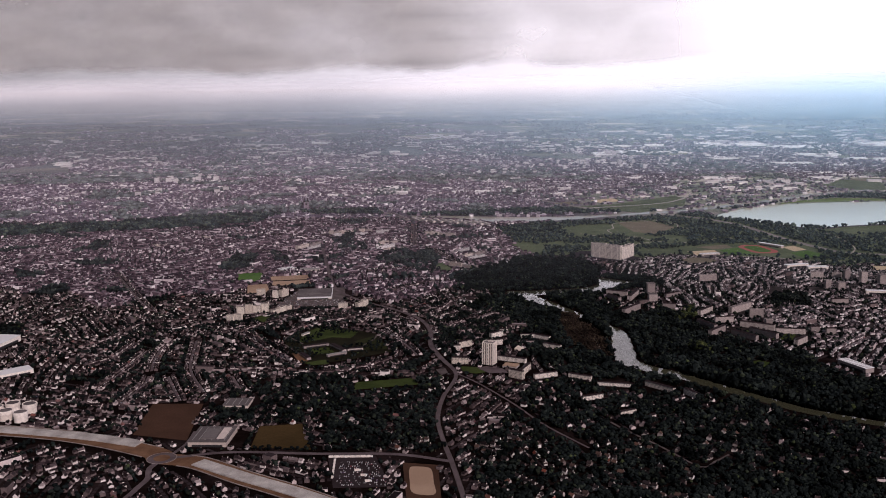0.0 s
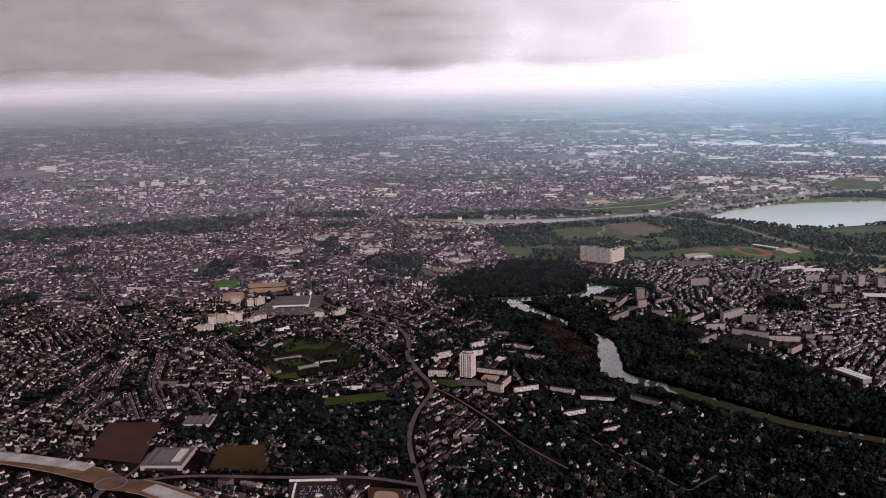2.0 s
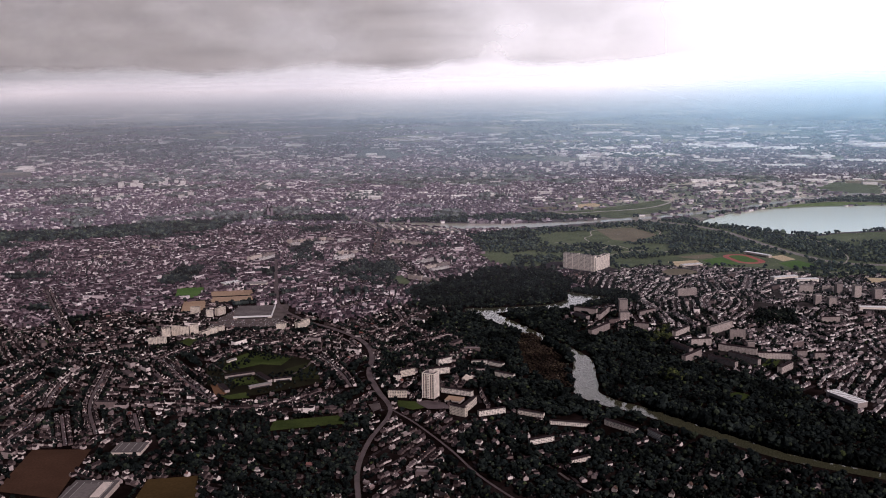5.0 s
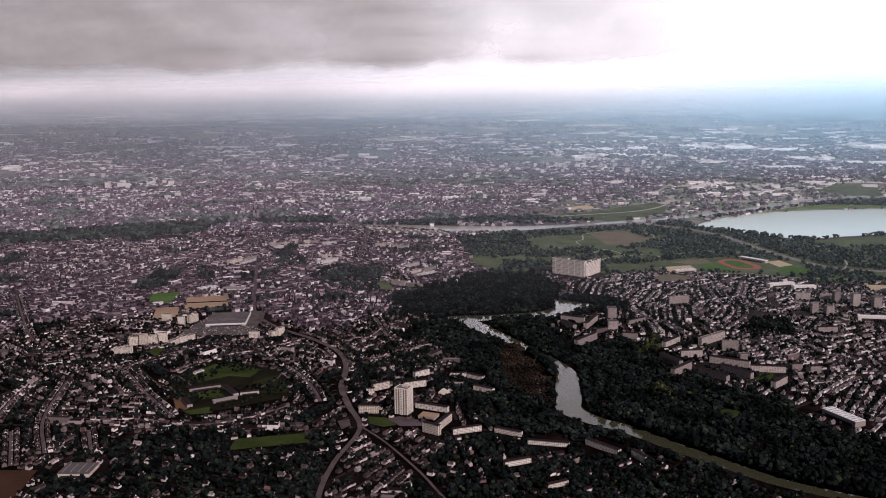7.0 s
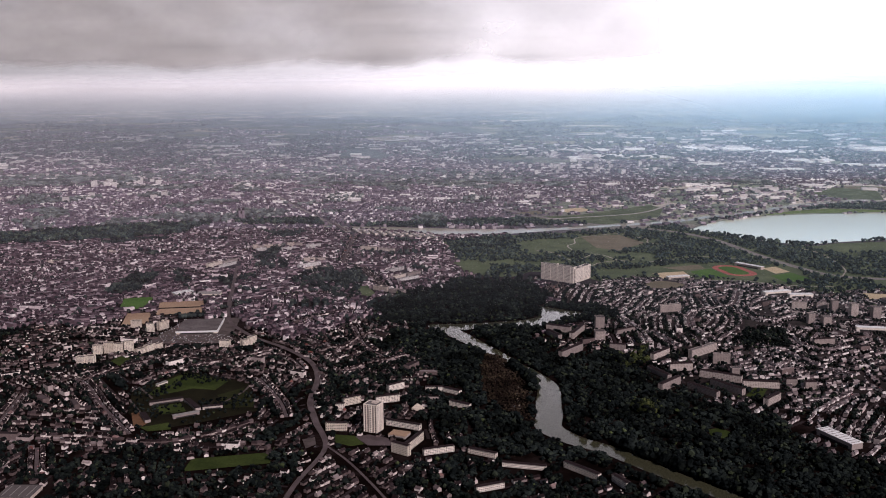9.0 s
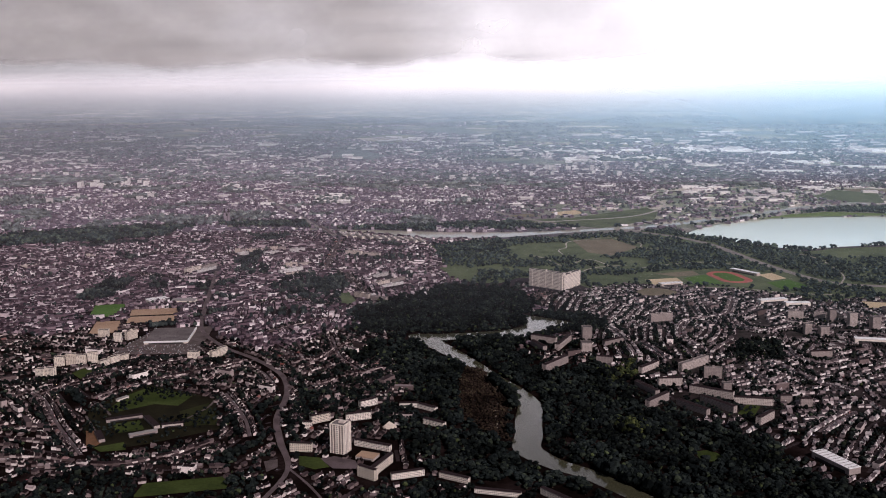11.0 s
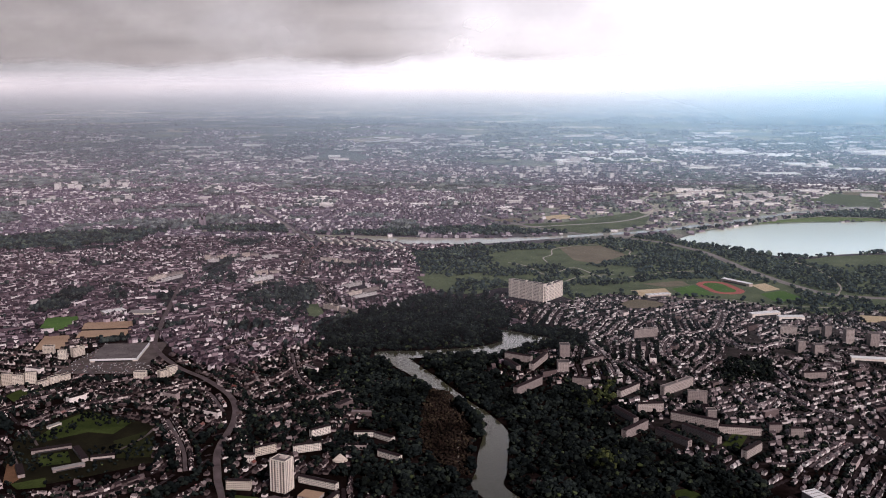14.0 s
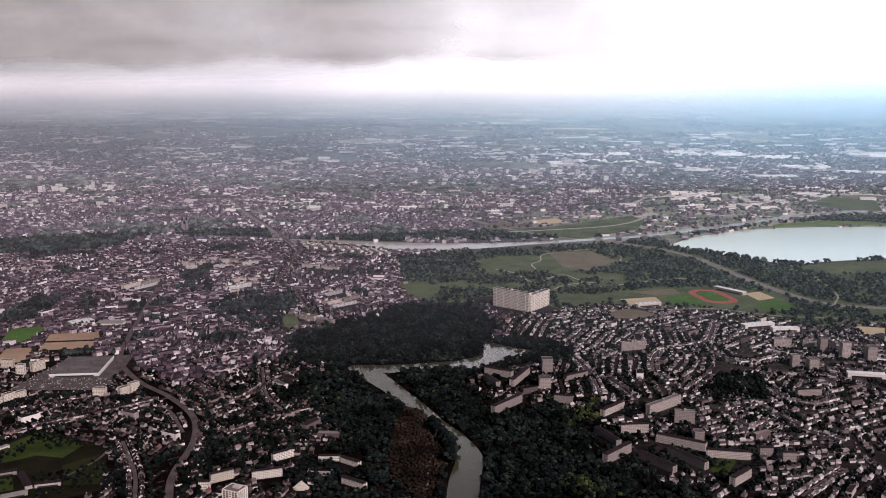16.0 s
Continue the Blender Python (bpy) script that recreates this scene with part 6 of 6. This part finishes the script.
for wing in ([(-231, 1491), (-192, 1509)], [(-187, 1502), (-163, 1466)], [(-229, 1450), (-214, 1423)], [(-186, 1440), (-158, 1457)], [(-243, 1567), (-234, 1582)], [(-158, 1473), (-134, 1480)], [(-205, 1560), (-205, 1590)]):
    school_trees = school_trees[~near_line(school_trees, wing, np.full(2, 8.0)) & ~near_line(school_trees + (0, 8), wing, np.full(2, 6.0))]
road_row = smooth_line([(31, 1330), (11, 1420), (-8, 1500), (-10, 1605), (-33, 1690), (-88, 1775)], 11)
road_row = road_row + r_tree.uniform(-3, 3, road_row.shape)
wood("roadside_trees", "dark row of trees beside the bending road", [grown(road_row[land_use(road_row) != NOTHING], (4, 7.5), (0.9, 1.3), 124, RICH)], RICH)
wood("school_trees", "small dark trees over school lawns", [grown(school_trees, (2.5, 6.5), (0.7, 1.0), 77, PLAIN)], PLAIN)
HEDGE = [(-238, 1058), (-238, 1140), (-181, 1148), (-158, 1052), (-236, 1058)]
wood("field_hedge", "dark hedge trees round a dry field", [grown(np.array([np.array(a) + (np.array(b) - a) * k / 14 + r_tree.uniform(-1.5, 1.5, 2) for a, b in zip(HEDGE, HEDGE[1:]) for k in range(14)]), (4, 7.5), (0.7, 1.1), 71, PLAIN)], PLAIN)
M_HEATH = leafy("russet_shrubs", [(0.0, (0.010, 0.0072, 0.0062)), (0.6, (0.020, 0.0140, 0.0110)), (1.0, (0.034, 0.026, 0.017))])
wood("slope_shrubs", "low russet shrubs on a scrubby slope", [grown(scatter_wood([(186, 1440), (262, 1425), (266, 1560), (238, 1700), (195, 1730)], 3.9, 78, only=(NOTHING,), thin=-0.9), (2.2, 6.5), (0.5, 0.9), 79, PLAIN)], PLAIN, M_HEATH)
wood("hospital_trees", "tall dark trees round town buildings", [grown(scatter_wood(HOSPITAL, 15, 74, only=(TOWN,)), (7, 12), (0.9, 1.2), 75, RICH)], RICH, M_HAZEMIDLEAF)


def thinned(p, keep, seed):
    return p[np.random.default_rng(seed).random(len(p)) < keep, :2]


wood("suburb_garden_trees", "small dark trees in back gardens", [grown(thinned(suburb_yards, 0.85, 81), (4, 8), (0.8, 1.1), 82, PLAIN), grown(thinned(suburb_yards, 0.6, 112) + (3.5, -2.0), (3, 6.5), (0.8, 1.2), 113, PLAIN), grown(thinned(villa_yards, 0.9, 83), (4.5, 8.5), (0.8, 1.2), 84, PLAIN), grown(suburb_groves[:, :2], (6, 11), (0.7, 1.1), 92, PLAIN), grown(thinned(suburb_lanes, 0.10, 93) + (2.5, 1.0), (3, 6), (0.9, 1.3), 94, PLAIN)], PLAIN)
wood("town_garden_trees", "small dark trees between town roofs", [grown(thinned(town_yards, 0.6, 85), (4, 8.5), (0.8, 1.1), 86, LUMPS), grown(town_groves[:, :2], (5, 9), (0.8, 1.2), 95, LUMPS)], LUMPS, M_HAZEMIDLEAF)
wood("far_town_trees", "trees between far roofs, haze in their colour", [grown(city_groves[:, :2], (9, 15), (0.7, 1.0), 96, LUMPS), grown(thinned(city_yards, 0.4, 87), (6, 11), (0.7, 1.0), 88, LUMPS),
                                                                  grown(thinned(outer_yards, 0.6, 89), (7, 16), (0.6, 0.8), 90, LUMPS)], LUMPS, M_HAZEFARLEAF)


def far_woods():
    r = np.random.default_rng(91)
    n = 15000
    y = 4200 + 8500 * r.random(n) ** 1.8
    x = 131 + (r.random(n) - 0.5) * 2 * (0.5 * y + 200)
    p = np.c_[x, y]
    lump = np.array([noise.noise(Vector((a * 0.0021, b * 0.0013, 9.4))) for a, b in p])
    p = p[lump > 0.0]
    rows = np.c_[p, r.uniform(0, 6.28, len(p)), r.uniform(22, 60, len(p)), r.uniform(18, 40, len(p)), r.uniform(10, 16, len(p))]
    return [rows[k::5] for k in range(5)]


tagged(new("far_woods", strewn("far_woods", LUMPS, far_woods(), [M_HAZEFARLEAF, M_BARK], smooth=True)), "woods towards the horizon, haze in their colour", "woods", kind="stuff")


def lone_tree(shape_seed, height, width):
    r = np.random.default_rng(shape_seed)
    top = thing("tree", "dark broadleaf tree with a ragged full crown", "tree", 0, 0, -500, group="garden trees")
    v, f = crown_shape(16, r, spread=0.8, rough=0.35)
    part("crown", mesh_from("crown", [(x * width, y * width, z * height) for x, y, z in v], f, [M_LEAF], smooth=True), top)
    tv, tf = [], []
    rings = [(0.0, 0.045), (0.15, 0.033), (0.4, 0.024), (0.6, 0.012)]
    for z, q in rings:
        tv += [(q * width * math.cos(b), q * width * math.sin(b), z * height - (0.3 if z == 0 else 0)) for b in np.linspace(0, 2 * math.pi, 7)[:-1]]
    for k in range(3):
        tf += [(6 * k + i, 6 * k + (i + 1) % 6, 6 * k + 6 + (i + 1) % 6, 6 * k + 6 + i) for i in range(6)]
    part("trunk", mesh_from("trunk", tv, tf, [M_BARK]), top)
    for i in range(4):
        a = 1.6 * i + r.uniform(-0.3, 0.3)
        e = np.array([math.cos(a) * 0.28 * width, math.sin(a) * 0.28 * width, height * 0.55])
        b = np.array([0, 0, height * (0.22 + 0.06 * i)])
        side = np.array([-math.sin(a), math.cos(a), 0]) * 0.012 * width
        up = np.array([0, 0, 0.012 * width])
        part("limb", mesh_from("limb", [b + side, b - side, b + up * 2, e], [(0, 1, 3), (1, 2, 3), (2, 0, 3)], [M_BARK]), top)
    return top


TREES = [lone_tree(100 + i, h, w) for i, (h, w) in enumerate(((8, 8.5), (9, 8.5), (7, 8), (7.5, 9.5)))]
for i, (x, y) in enumerate(lone):
    place = pose(x, y, 0, 0, 0, (i * 67) % 360)
    if i < 4:
        TREES[i].matrix_basis = place
    else:
        copy_thing(TREES[i % 4], place)

# ---- greenhouses and tall flats on the far side ----
M_GLAZED = Shade("white_glazing", (0.88, 0.88, 0.86), 0.12).mat
M_GLAZED.node_tree.nodes["Principled BSDF"].inputs["Specular IOR Level"].default_value = 0.6
r_glass = np.random.default_rng(9)
GLASSHOUSES += [(r_glass.uniform(200, 3000), r_glass.uniform(4700, 7200), r_glass.uniform(40, 170), r_glass.uniform(25, 110)) for _ in range(46)]
GLASSHOUSES += [(r_glass.uniform(-2600, 300), r_glass.uniform(5600, 8000), r_glass.uniform(30, 100), r_glass.uniform(25, 80)) for _ in range(14)]
for x, y, w, d in GLASSHOUSES:
    d *= 0.6
    q = land([(x - w / 2, y - d / 2, 0), (x + w / 2, y - d / 2, 0), (x + w / 2, y + d / 2, 0), (x - w / 2, y + d / 2, 0)])
    h = 8 * float(shrink(y))
    top = thing("greenhouse", "wide pale greenhouse roofs in far fields", "greenhouse", group="far greenhouses")
    v = [tuple(c + [0, 0, -1]) for c in q] + [tuple(c + [0, 0, h]) for c in q]
    part("roof", mesh_from("roof", v, [(0, 1, 5, 4), (1, 2, 6, 5), (2, 3, 7, 6), (3, 0, 4, 7), (4, 5, 6, 7)], [M_GLAZED]), top)


def far_tower(x, y, w, h):
    k = float(shrink(y))
    f = land([(x, y, 0)])[0]
    top = thing("far_tower_block", "far estate tower block with haze painted in", "tower block", *f, 0.2, group="far estate towers")
    part("wall", mesh_from("wall", *box(-w * k / 2, -7 * k, -1, w * k / 2, 7 * k, h * k), [M_HAZEPANEL]), top)
    part("roof", mesh_from("roof", *box(-w * k / 2 - 0.2, -7 * k - 0.2, h * k, w * k / 2 + 0.2, 7 * k + 0.2, h * k + 0.6), [M_ROOFING]), top)


r_far = np.random.default_rng(8)
FAR_ESTATES = ((860, 4850, 330, 420, 40, 12, 34), (-1230, 4230, 190, 120, 12, 18, 36), (-1000, 3800, 160, 90, 7, 14, 24), (-420, 5200, 160, 110, 7, 16, 30), (-1700, 4700, 300, 200, 8, 16, 30), (420, 4500, 320, 200, 8, 14, 24))
FAR_FEET = [(cx + r_far.normal(0, sx * 0.5), cy + r_far.normal(0, sy * 0.5), r_far.uniform(10, 26), r_far.uniform(h0, h1)) for cx, cy, sx, sy, n, h0, h1 in FAR_ESTATES for _ in range(n)]
for x, y, w, h in FAR_FEET:
    far_tower(x, y, w, h)

# ---- parked cars ----
M_CARS = by_island("car_paint", [(0.0, (0.04, 0.04, 0.045)), (0.3, (0.2, 0.2, 0.21)), (0.5, (0.55, 0.55, 0.56)), (0.85, (0.82, 0.82, 0.82)), (0.95, (0.3, 0.05, 0.05)), (1.0, (0.06, 0.09, 0.25))], 0.35, island=False, stain=0.05)


def car_kind():
    top = thing("parked_car", "small parked car on an asphalt car park", "car", 0, 0, -500, group="parked cars")
    body = [(-1.3, -.55, .25), (1.3, -.55, .25), (1.3, .55, .25), (-1.3, .55, .25), (-1.25, -.55, .62), (1.3, -.55, .58), (1.3, .55, .58), (-1.25, .55, .62)]
    part("body", mesh_from("body", body, [(0, 1, 5, 4), (1, 2, 6, 5), (2, 3, 7, 6), (3, 0, 4, 7), (4, 5, 6, 7), (3, 2, 1, 0)], [M_CARS]), top)
    cab = [(-1.1, -.5, .62), (.65, -.5, .6), (.65, .5, .6), (-1.1, .5, .62), (-.8, -.42, .98), (.2, -.42, .98), (.2, .42, .98), (-.8, .42, .98)]
    part("cabin", mesh_from("cabin", cab, [(0, 1, 5, 4), (1, 2, 6, 5), (2, 3, 7, 6), (3, 0, 4, 7)], [M_GLASS]), top)
    part("roof", mesh_from("roof", *box(-.8, -.42, .98, .2, .42, 1.02), [M_CARS]), top)
    return top


car = car_kind()
r_car = np.random.default_rng(5)
bays = [(-136 + 2.3 * i, 953 + 5.6 * j, 0.22, 90) for j in range(15) for i in range(34)]
bays = [b for b in bays if inside(np.array([[b[0], b[1]]]), [(-136, 1032), (-85, 1033), (-64, 950), (-121, 949)])[0] and b[1] < 1018 and b[0] > -121 and r_car.random() < 0.42][:200]
first = True
for x, y, z, a in bays:
    place = pose(x + r_car.uniform(-.3, .3), y + r_car.uniform(-.4, .4), z, 0, 0, a + r_car.uniform(-4, 4))
    if first:
        car.matrix_basis, first = place, False
    else:
        copy_thing(car, place)

def lorry():
    top = thing("lorry", "white box lorry parked on asphalt", "lorry", 0, 0, -500, group="parked lorries")
    part("box", mesh_from("box", *box(-3.2, -0.95, 0.6, 2.2, 0.95, 2.7), [M_WHITEPANEL]), top)
    part("cab", mesh_from("cab", *box(2.35, -0.9, 0.35, 3.9, 0.9, 2.1), [M_METAL]), top)
    part("windscreen", mesh_from("windscreen", *box(3.86, -0.75, 1.2, 3.94, 0.75, 1.9), [M_GLASS]), top)
    part("chassis", mesh_from("chassis", *box(-3.1, -0.7, 0.3, 3.6, 0.7, 0.6), [M_ROOFING]), top)
    for x in (-2.2, 3.0):
        for s in (-0.95, 0.7):
            part("wheel", mesh_from("wheel", *box(x - 0.4, s, 0.0, x + 0.4, s + 0.25, 0.8), [M_ROOFING]), top)
    return top


truck = lorry()
stands = [(-133 + 6.2 * i, 1029, 4) for i in range(8)] + [(-128 + 0.5 * i, 1018 - 9 * i, 88) for i in range(6)] + [(-100, 990, 20), (-92, 976, 5), (-86, 961, 12)]
for i, (x, y, a) in enumerate(stands):
    place = pose(x, y, 0.22, 0, 0, a)
    if i:
        copy_thing(truck, place)
    else:
        truck.matrix_basis = place


def small_car():
    v, f = box(-1.3, -.55, .2, 1.3, .55, .62)
    k = len(v)
    v += [(-1.05, -.5, .62), (.6, -.5, .62), (.6, .5, .62), (-1.05, .5, .62), (-.75, -.42, 1.0), (.2, -.42, 1.0), (.2, .42, 1.0), (-.75, .42, 1.0)]
    return v, f + [(k, k + 1, k + 5, k + 4), (k + 1, k + 2, k + 6, k + 5), (k + 2, k + 3, k + 7, k + 6), (k + 3, k, k + 4, k + 7), (k + 4, k + 5, k + 6, k + 7)], [0] * 11


def far_cars():
    """Cars before the supermarket and along the streets."""
    q = [(-326 + 2.4 * i + 0.4 * (j % 2), 1793 + 6.0 * j, 1.571) for j in range(9) for i in range(54) if r_car.random() < 0.34]
    q += [(-322 + 2.6 * i, 1850 + 7 * j, 1.571) for j in range(16) for i in range(8) if r_car.random() < 0.34]
    lot = [(-328, 1792), (-192, 1792), (-200, 1842), (-300, 1842), (-302, 1970), (-312, 1970)]
    q = np.array(q)
    q = q[inside(q[:, :2], lot)]
    s = np.concatenate([suburb_lanes, front_lanes])
    s = s[r_car.random(len(s)) < 0.2]
    s = s[s[:, 1] < 2000] + np.c_[-1.3 * np.sin(s[s[:, 1] < 2000][:, 2]), 1.3 * np.cos(s[s[:, 1] < 2000][:, 2]), np.zeros((s[:, 1] < 2000).sum())]
    q = np.concatenate([q, s])
    return np.c_[q, np.ones((len(q), 3))]


M_CARMIX = by_island("mixed_car_paint", [(0.0, (0.04, 0.04, 0.045)), (0.4, (0.12, 0.12, 0.13)), (0.6, (0.35, 0.35, 0.36)), (0.85, (0.7, 0.7, 0.7)), (0.95, (0.3, 0.05, 0.05)), (1.0, (0.06, 0.09, 0.25))], 0.35, stain=0.05)
tagged(new("street_cars", strewn("street_cars", [small_car()], [far_cars()], [M_CARMIX])), "small parked cars along streets and car parks", "cars", kind="stuff")

# ---- air: haze sheets and the low cloud ----


def soft_sheet(name, label, colour, corners, alpha_nodes, bulge=0.0, seed=0, cut=(40, 12), glow=0.0, keep=None):
    """An upright sheet standing in for vapour, more or less clear from place to place."""
    s = Shade(name, colour, 1.0)
    mix = s.nodes.new("ShaderNodeMixShader")
    clear = s.nodes.new("ShaderNodeBsdfTransparent")
    scatter = s.nodes.new("ShaderNodeMixShader")
    scatter.inputs[0].default_value = 0.5
    dif, tra = s.nodes.new("ShaderNodeBsdfDiffuse"), s.nodes.new("ShaderNodeBsdfTranslucent")
    for b in (dif, tra):
        b.inputs["Color"].default_value = (*colour, 1)
    s.links.new(dif.outputs[0], scatter.inputs[1])
    s.links.new(tra.outputs[0], scatter.inputs[2])
    s.links.new(clear.outputs[0], mix.inputs[1])
    lit = scatter.outputs[0]
    if glow:                              # far sheets emit light of their own, standing in for sunlit air
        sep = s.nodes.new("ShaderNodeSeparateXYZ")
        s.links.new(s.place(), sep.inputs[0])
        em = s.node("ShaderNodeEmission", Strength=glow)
        # Glow painted bluer to the right and paler towards the horizon.
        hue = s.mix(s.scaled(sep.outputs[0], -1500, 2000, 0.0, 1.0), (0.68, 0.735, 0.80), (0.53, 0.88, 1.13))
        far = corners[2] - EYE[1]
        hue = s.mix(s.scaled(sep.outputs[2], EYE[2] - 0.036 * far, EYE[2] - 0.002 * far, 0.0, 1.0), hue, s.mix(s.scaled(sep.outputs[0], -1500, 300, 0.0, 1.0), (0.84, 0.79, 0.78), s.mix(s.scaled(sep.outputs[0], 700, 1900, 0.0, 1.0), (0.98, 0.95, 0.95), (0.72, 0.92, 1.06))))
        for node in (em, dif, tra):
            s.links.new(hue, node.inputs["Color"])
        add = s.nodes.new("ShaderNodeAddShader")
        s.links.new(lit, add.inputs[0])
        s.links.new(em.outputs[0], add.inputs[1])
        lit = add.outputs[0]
    elif not keep:                        # nearer sheets: haze tint painted mauve over the town, bluer to the right
        sep = s.nodes.new("ShaderNodeSeparateXYZ")
        s.links.new(s.place(), sep.inputs[0])
        hue = s.mix(s.scaled(sep.outputs[0], -300, 600, 0.0, 1.0), (0.95, 0.86, 1.0), (0.70, 0.88, 1.0))
        for node in (dif, tra):
            s.links.new(hue, node.inputs["Color"])
    s.links.new(lit, mix.inputs[2])
    s.links.new(alpha_nodes(s), mix.inputs[0])
    s.links.new(mix.outputs[0], s.nodes["Material Output"].inputs["Surface"])
    (x0, z0), (x1, z1), y = corners
    nx, nz = cut
    v = [(x0 + (x1 - x0) * i / nx, y + (bulge * noise.noise(Vector((i * 0.35, k * 0.5, seed))) if bulge else 0), z0 + (z1 - z0) * k / nz) for k in range(nz + 1) for i in range(nx + 1)]
    f = [(k * (nx + 1) + i, k * (nx + 1) + i + 1, (k + 1) * (nx + 1) + i + 1, (k + 1) * (nx + 1) + i) for k in range(nz) for i in range(nx)]
    if keep:                              # only where there is vapour
        f = [q for q in f if any(keep(*v[i]) for i in q)]
        used = sorted({i for q in f for i in q})
        again = {old: k for k, old in enumerate(used)}
        v, f = [v[i] for i in used], [tuple(again[i] for i in q) for q in f]
    return thing(name, label, "cloud" if keep else "haze", kind="structure", me=mesh_from(name, v, f, [s.mat], smooth=True))


def ground_height(y):
    """Height of the far land where it lies that far out in the world."""
    d = y - EYE[1]
    if d <= NEAR_LAND:
        return 0.0
    q = min(d - NEAR_LAND, FAR_SPAN * 0.999)
    true = NEAR_LAND + FAR_SPAN * q / (FAR_SPAN - q)
    return float(EYE[2] * (1 - d / true))


# Distance, thickness and added glow of each sheet.
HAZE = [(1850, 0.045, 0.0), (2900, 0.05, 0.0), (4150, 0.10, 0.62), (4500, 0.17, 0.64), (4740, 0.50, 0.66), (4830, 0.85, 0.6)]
for i, (y, density, sheet_glow) in enumerate(HAZE):
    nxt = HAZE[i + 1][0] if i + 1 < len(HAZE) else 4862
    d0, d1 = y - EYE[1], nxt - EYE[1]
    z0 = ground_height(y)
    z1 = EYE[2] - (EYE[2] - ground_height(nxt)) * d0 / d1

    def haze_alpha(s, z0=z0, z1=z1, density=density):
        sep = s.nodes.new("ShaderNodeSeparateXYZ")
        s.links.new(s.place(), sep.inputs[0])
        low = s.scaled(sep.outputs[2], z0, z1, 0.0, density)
        side = s.nodes.new("ShaderNodeMath")          # thicker to the right, to lighten the far land there
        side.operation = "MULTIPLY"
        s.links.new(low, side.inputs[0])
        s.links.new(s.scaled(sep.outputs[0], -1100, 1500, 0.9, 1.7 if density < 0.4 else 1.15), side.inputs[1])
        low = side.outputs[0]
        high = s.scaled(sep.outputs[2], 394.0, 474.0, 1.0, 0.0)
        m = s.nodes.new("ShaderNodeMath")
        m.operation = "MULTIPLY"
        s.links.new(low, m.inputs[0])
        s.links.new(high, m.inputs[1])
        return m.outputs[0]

    soft_sheet("backdrop_haze", "thin pale sheets standing in for haze, far ones glowing", (0.82, 0.91, 1.0), ((-3600, z0 - 1), (3900, 476), y), haze_alpha, cut=(2, 2), glow=sheet_glow)


def cloud_alpha(base, lift, edge, fade, density, size):
    """How dense a cloud is: above its ragged base, and left of its frayed end."""
    def alpha(s):
        at = s.place()
        sep = s.nodes.new("ShaderNodeSeparateXYZ")
        s.links.new(at, sep.inputs[0])
        stretch = s.nodes.new("ShaderNodeMapping")
        stretch.inputs["Scale"].default_value = (0.62, 0.5, 0.95)
        s.links.new(at, stretch.inputs[0])
        puff = s.noise(stretch.outputs[0], 0.010 / size, 4.0, 0.5)

        def join(kind, a, b):
            m = s.nodes.new("ShaderNodeMath")
            m.operation = kind
            for sock, value in zip(m.inputs, (a, b)):
                if isinstance(value, float):
                    sock.default_value = value
                else:
                    s.links.new(value, sock)
            return m.outputs[0]

        ragged = s.scaled(puff, 0.3, 0.7, -9.0 * size, 9.0 * size)
        z = join("ADD", join("SUBTRACT", sep.outputs[2], s.scaled(sep.outputs[0], edge - fade, edge, 0.0, lift)), ragged)
        body = s.scaled(z, base - 2.0 * size, base + 10.0 * size, 0.0, 1.0)
        end = s.scaled(join("ADD", sep.outputs[0], join("MULTIPLY", ragged, 6.0)), edge - fade, edge, 1.0, 0.0)
        lump = s.scaled(puff, 0.36, 0.60, 0.55, 1.0)
        return join("MULTIPLY", join("MULTIPLY", body, end), join("MULTIPLY", lump, density))
    return alpha


def cloud_keep(base, lift, edge, fade, size):
    def keep(x, y, z):
        n = noise.noise(Vector((x * 0.004 / size, z * 0.012 / size, 1.7)))
        up = lift * min(1.0, max(0.0, (x - edge + fade) / fade))
        return z > base + up - 18 * size + 7 * size * n and x < edge + 30 * size + 60 * size * n and z < base + 190 * size + 60 * size * n
    return keep


soft_sheet("cloud", "heavy dark grey cloud hanging over the town", (0.62, 0.605, 0.59), ((-4500, 415), (900, 1450), 4100), cloud_alpha(476.0, 10.0, 360.0, 460.0, 0.9, 3.3), bulge=30, seed=3.3, cut=(90, 40), keep=cloud_keep(476.0, 10.0, 360.0, 460.0, 3.3))
soft_sheet("cloud", "thin ragged grey cloud drifting over the town", (0.74, 0.73, 0.715), ((-3800, 415), (1950, 1350), 3950), cloud_alpha(481.0, 60.0, 1330.0, 520.0, 0.55, 2.6), bulge=24, seed=7.1, cut=(90, 40), keep=cloud_keep(481.0, 60.0, 1330.0, 520.0, 2.6))
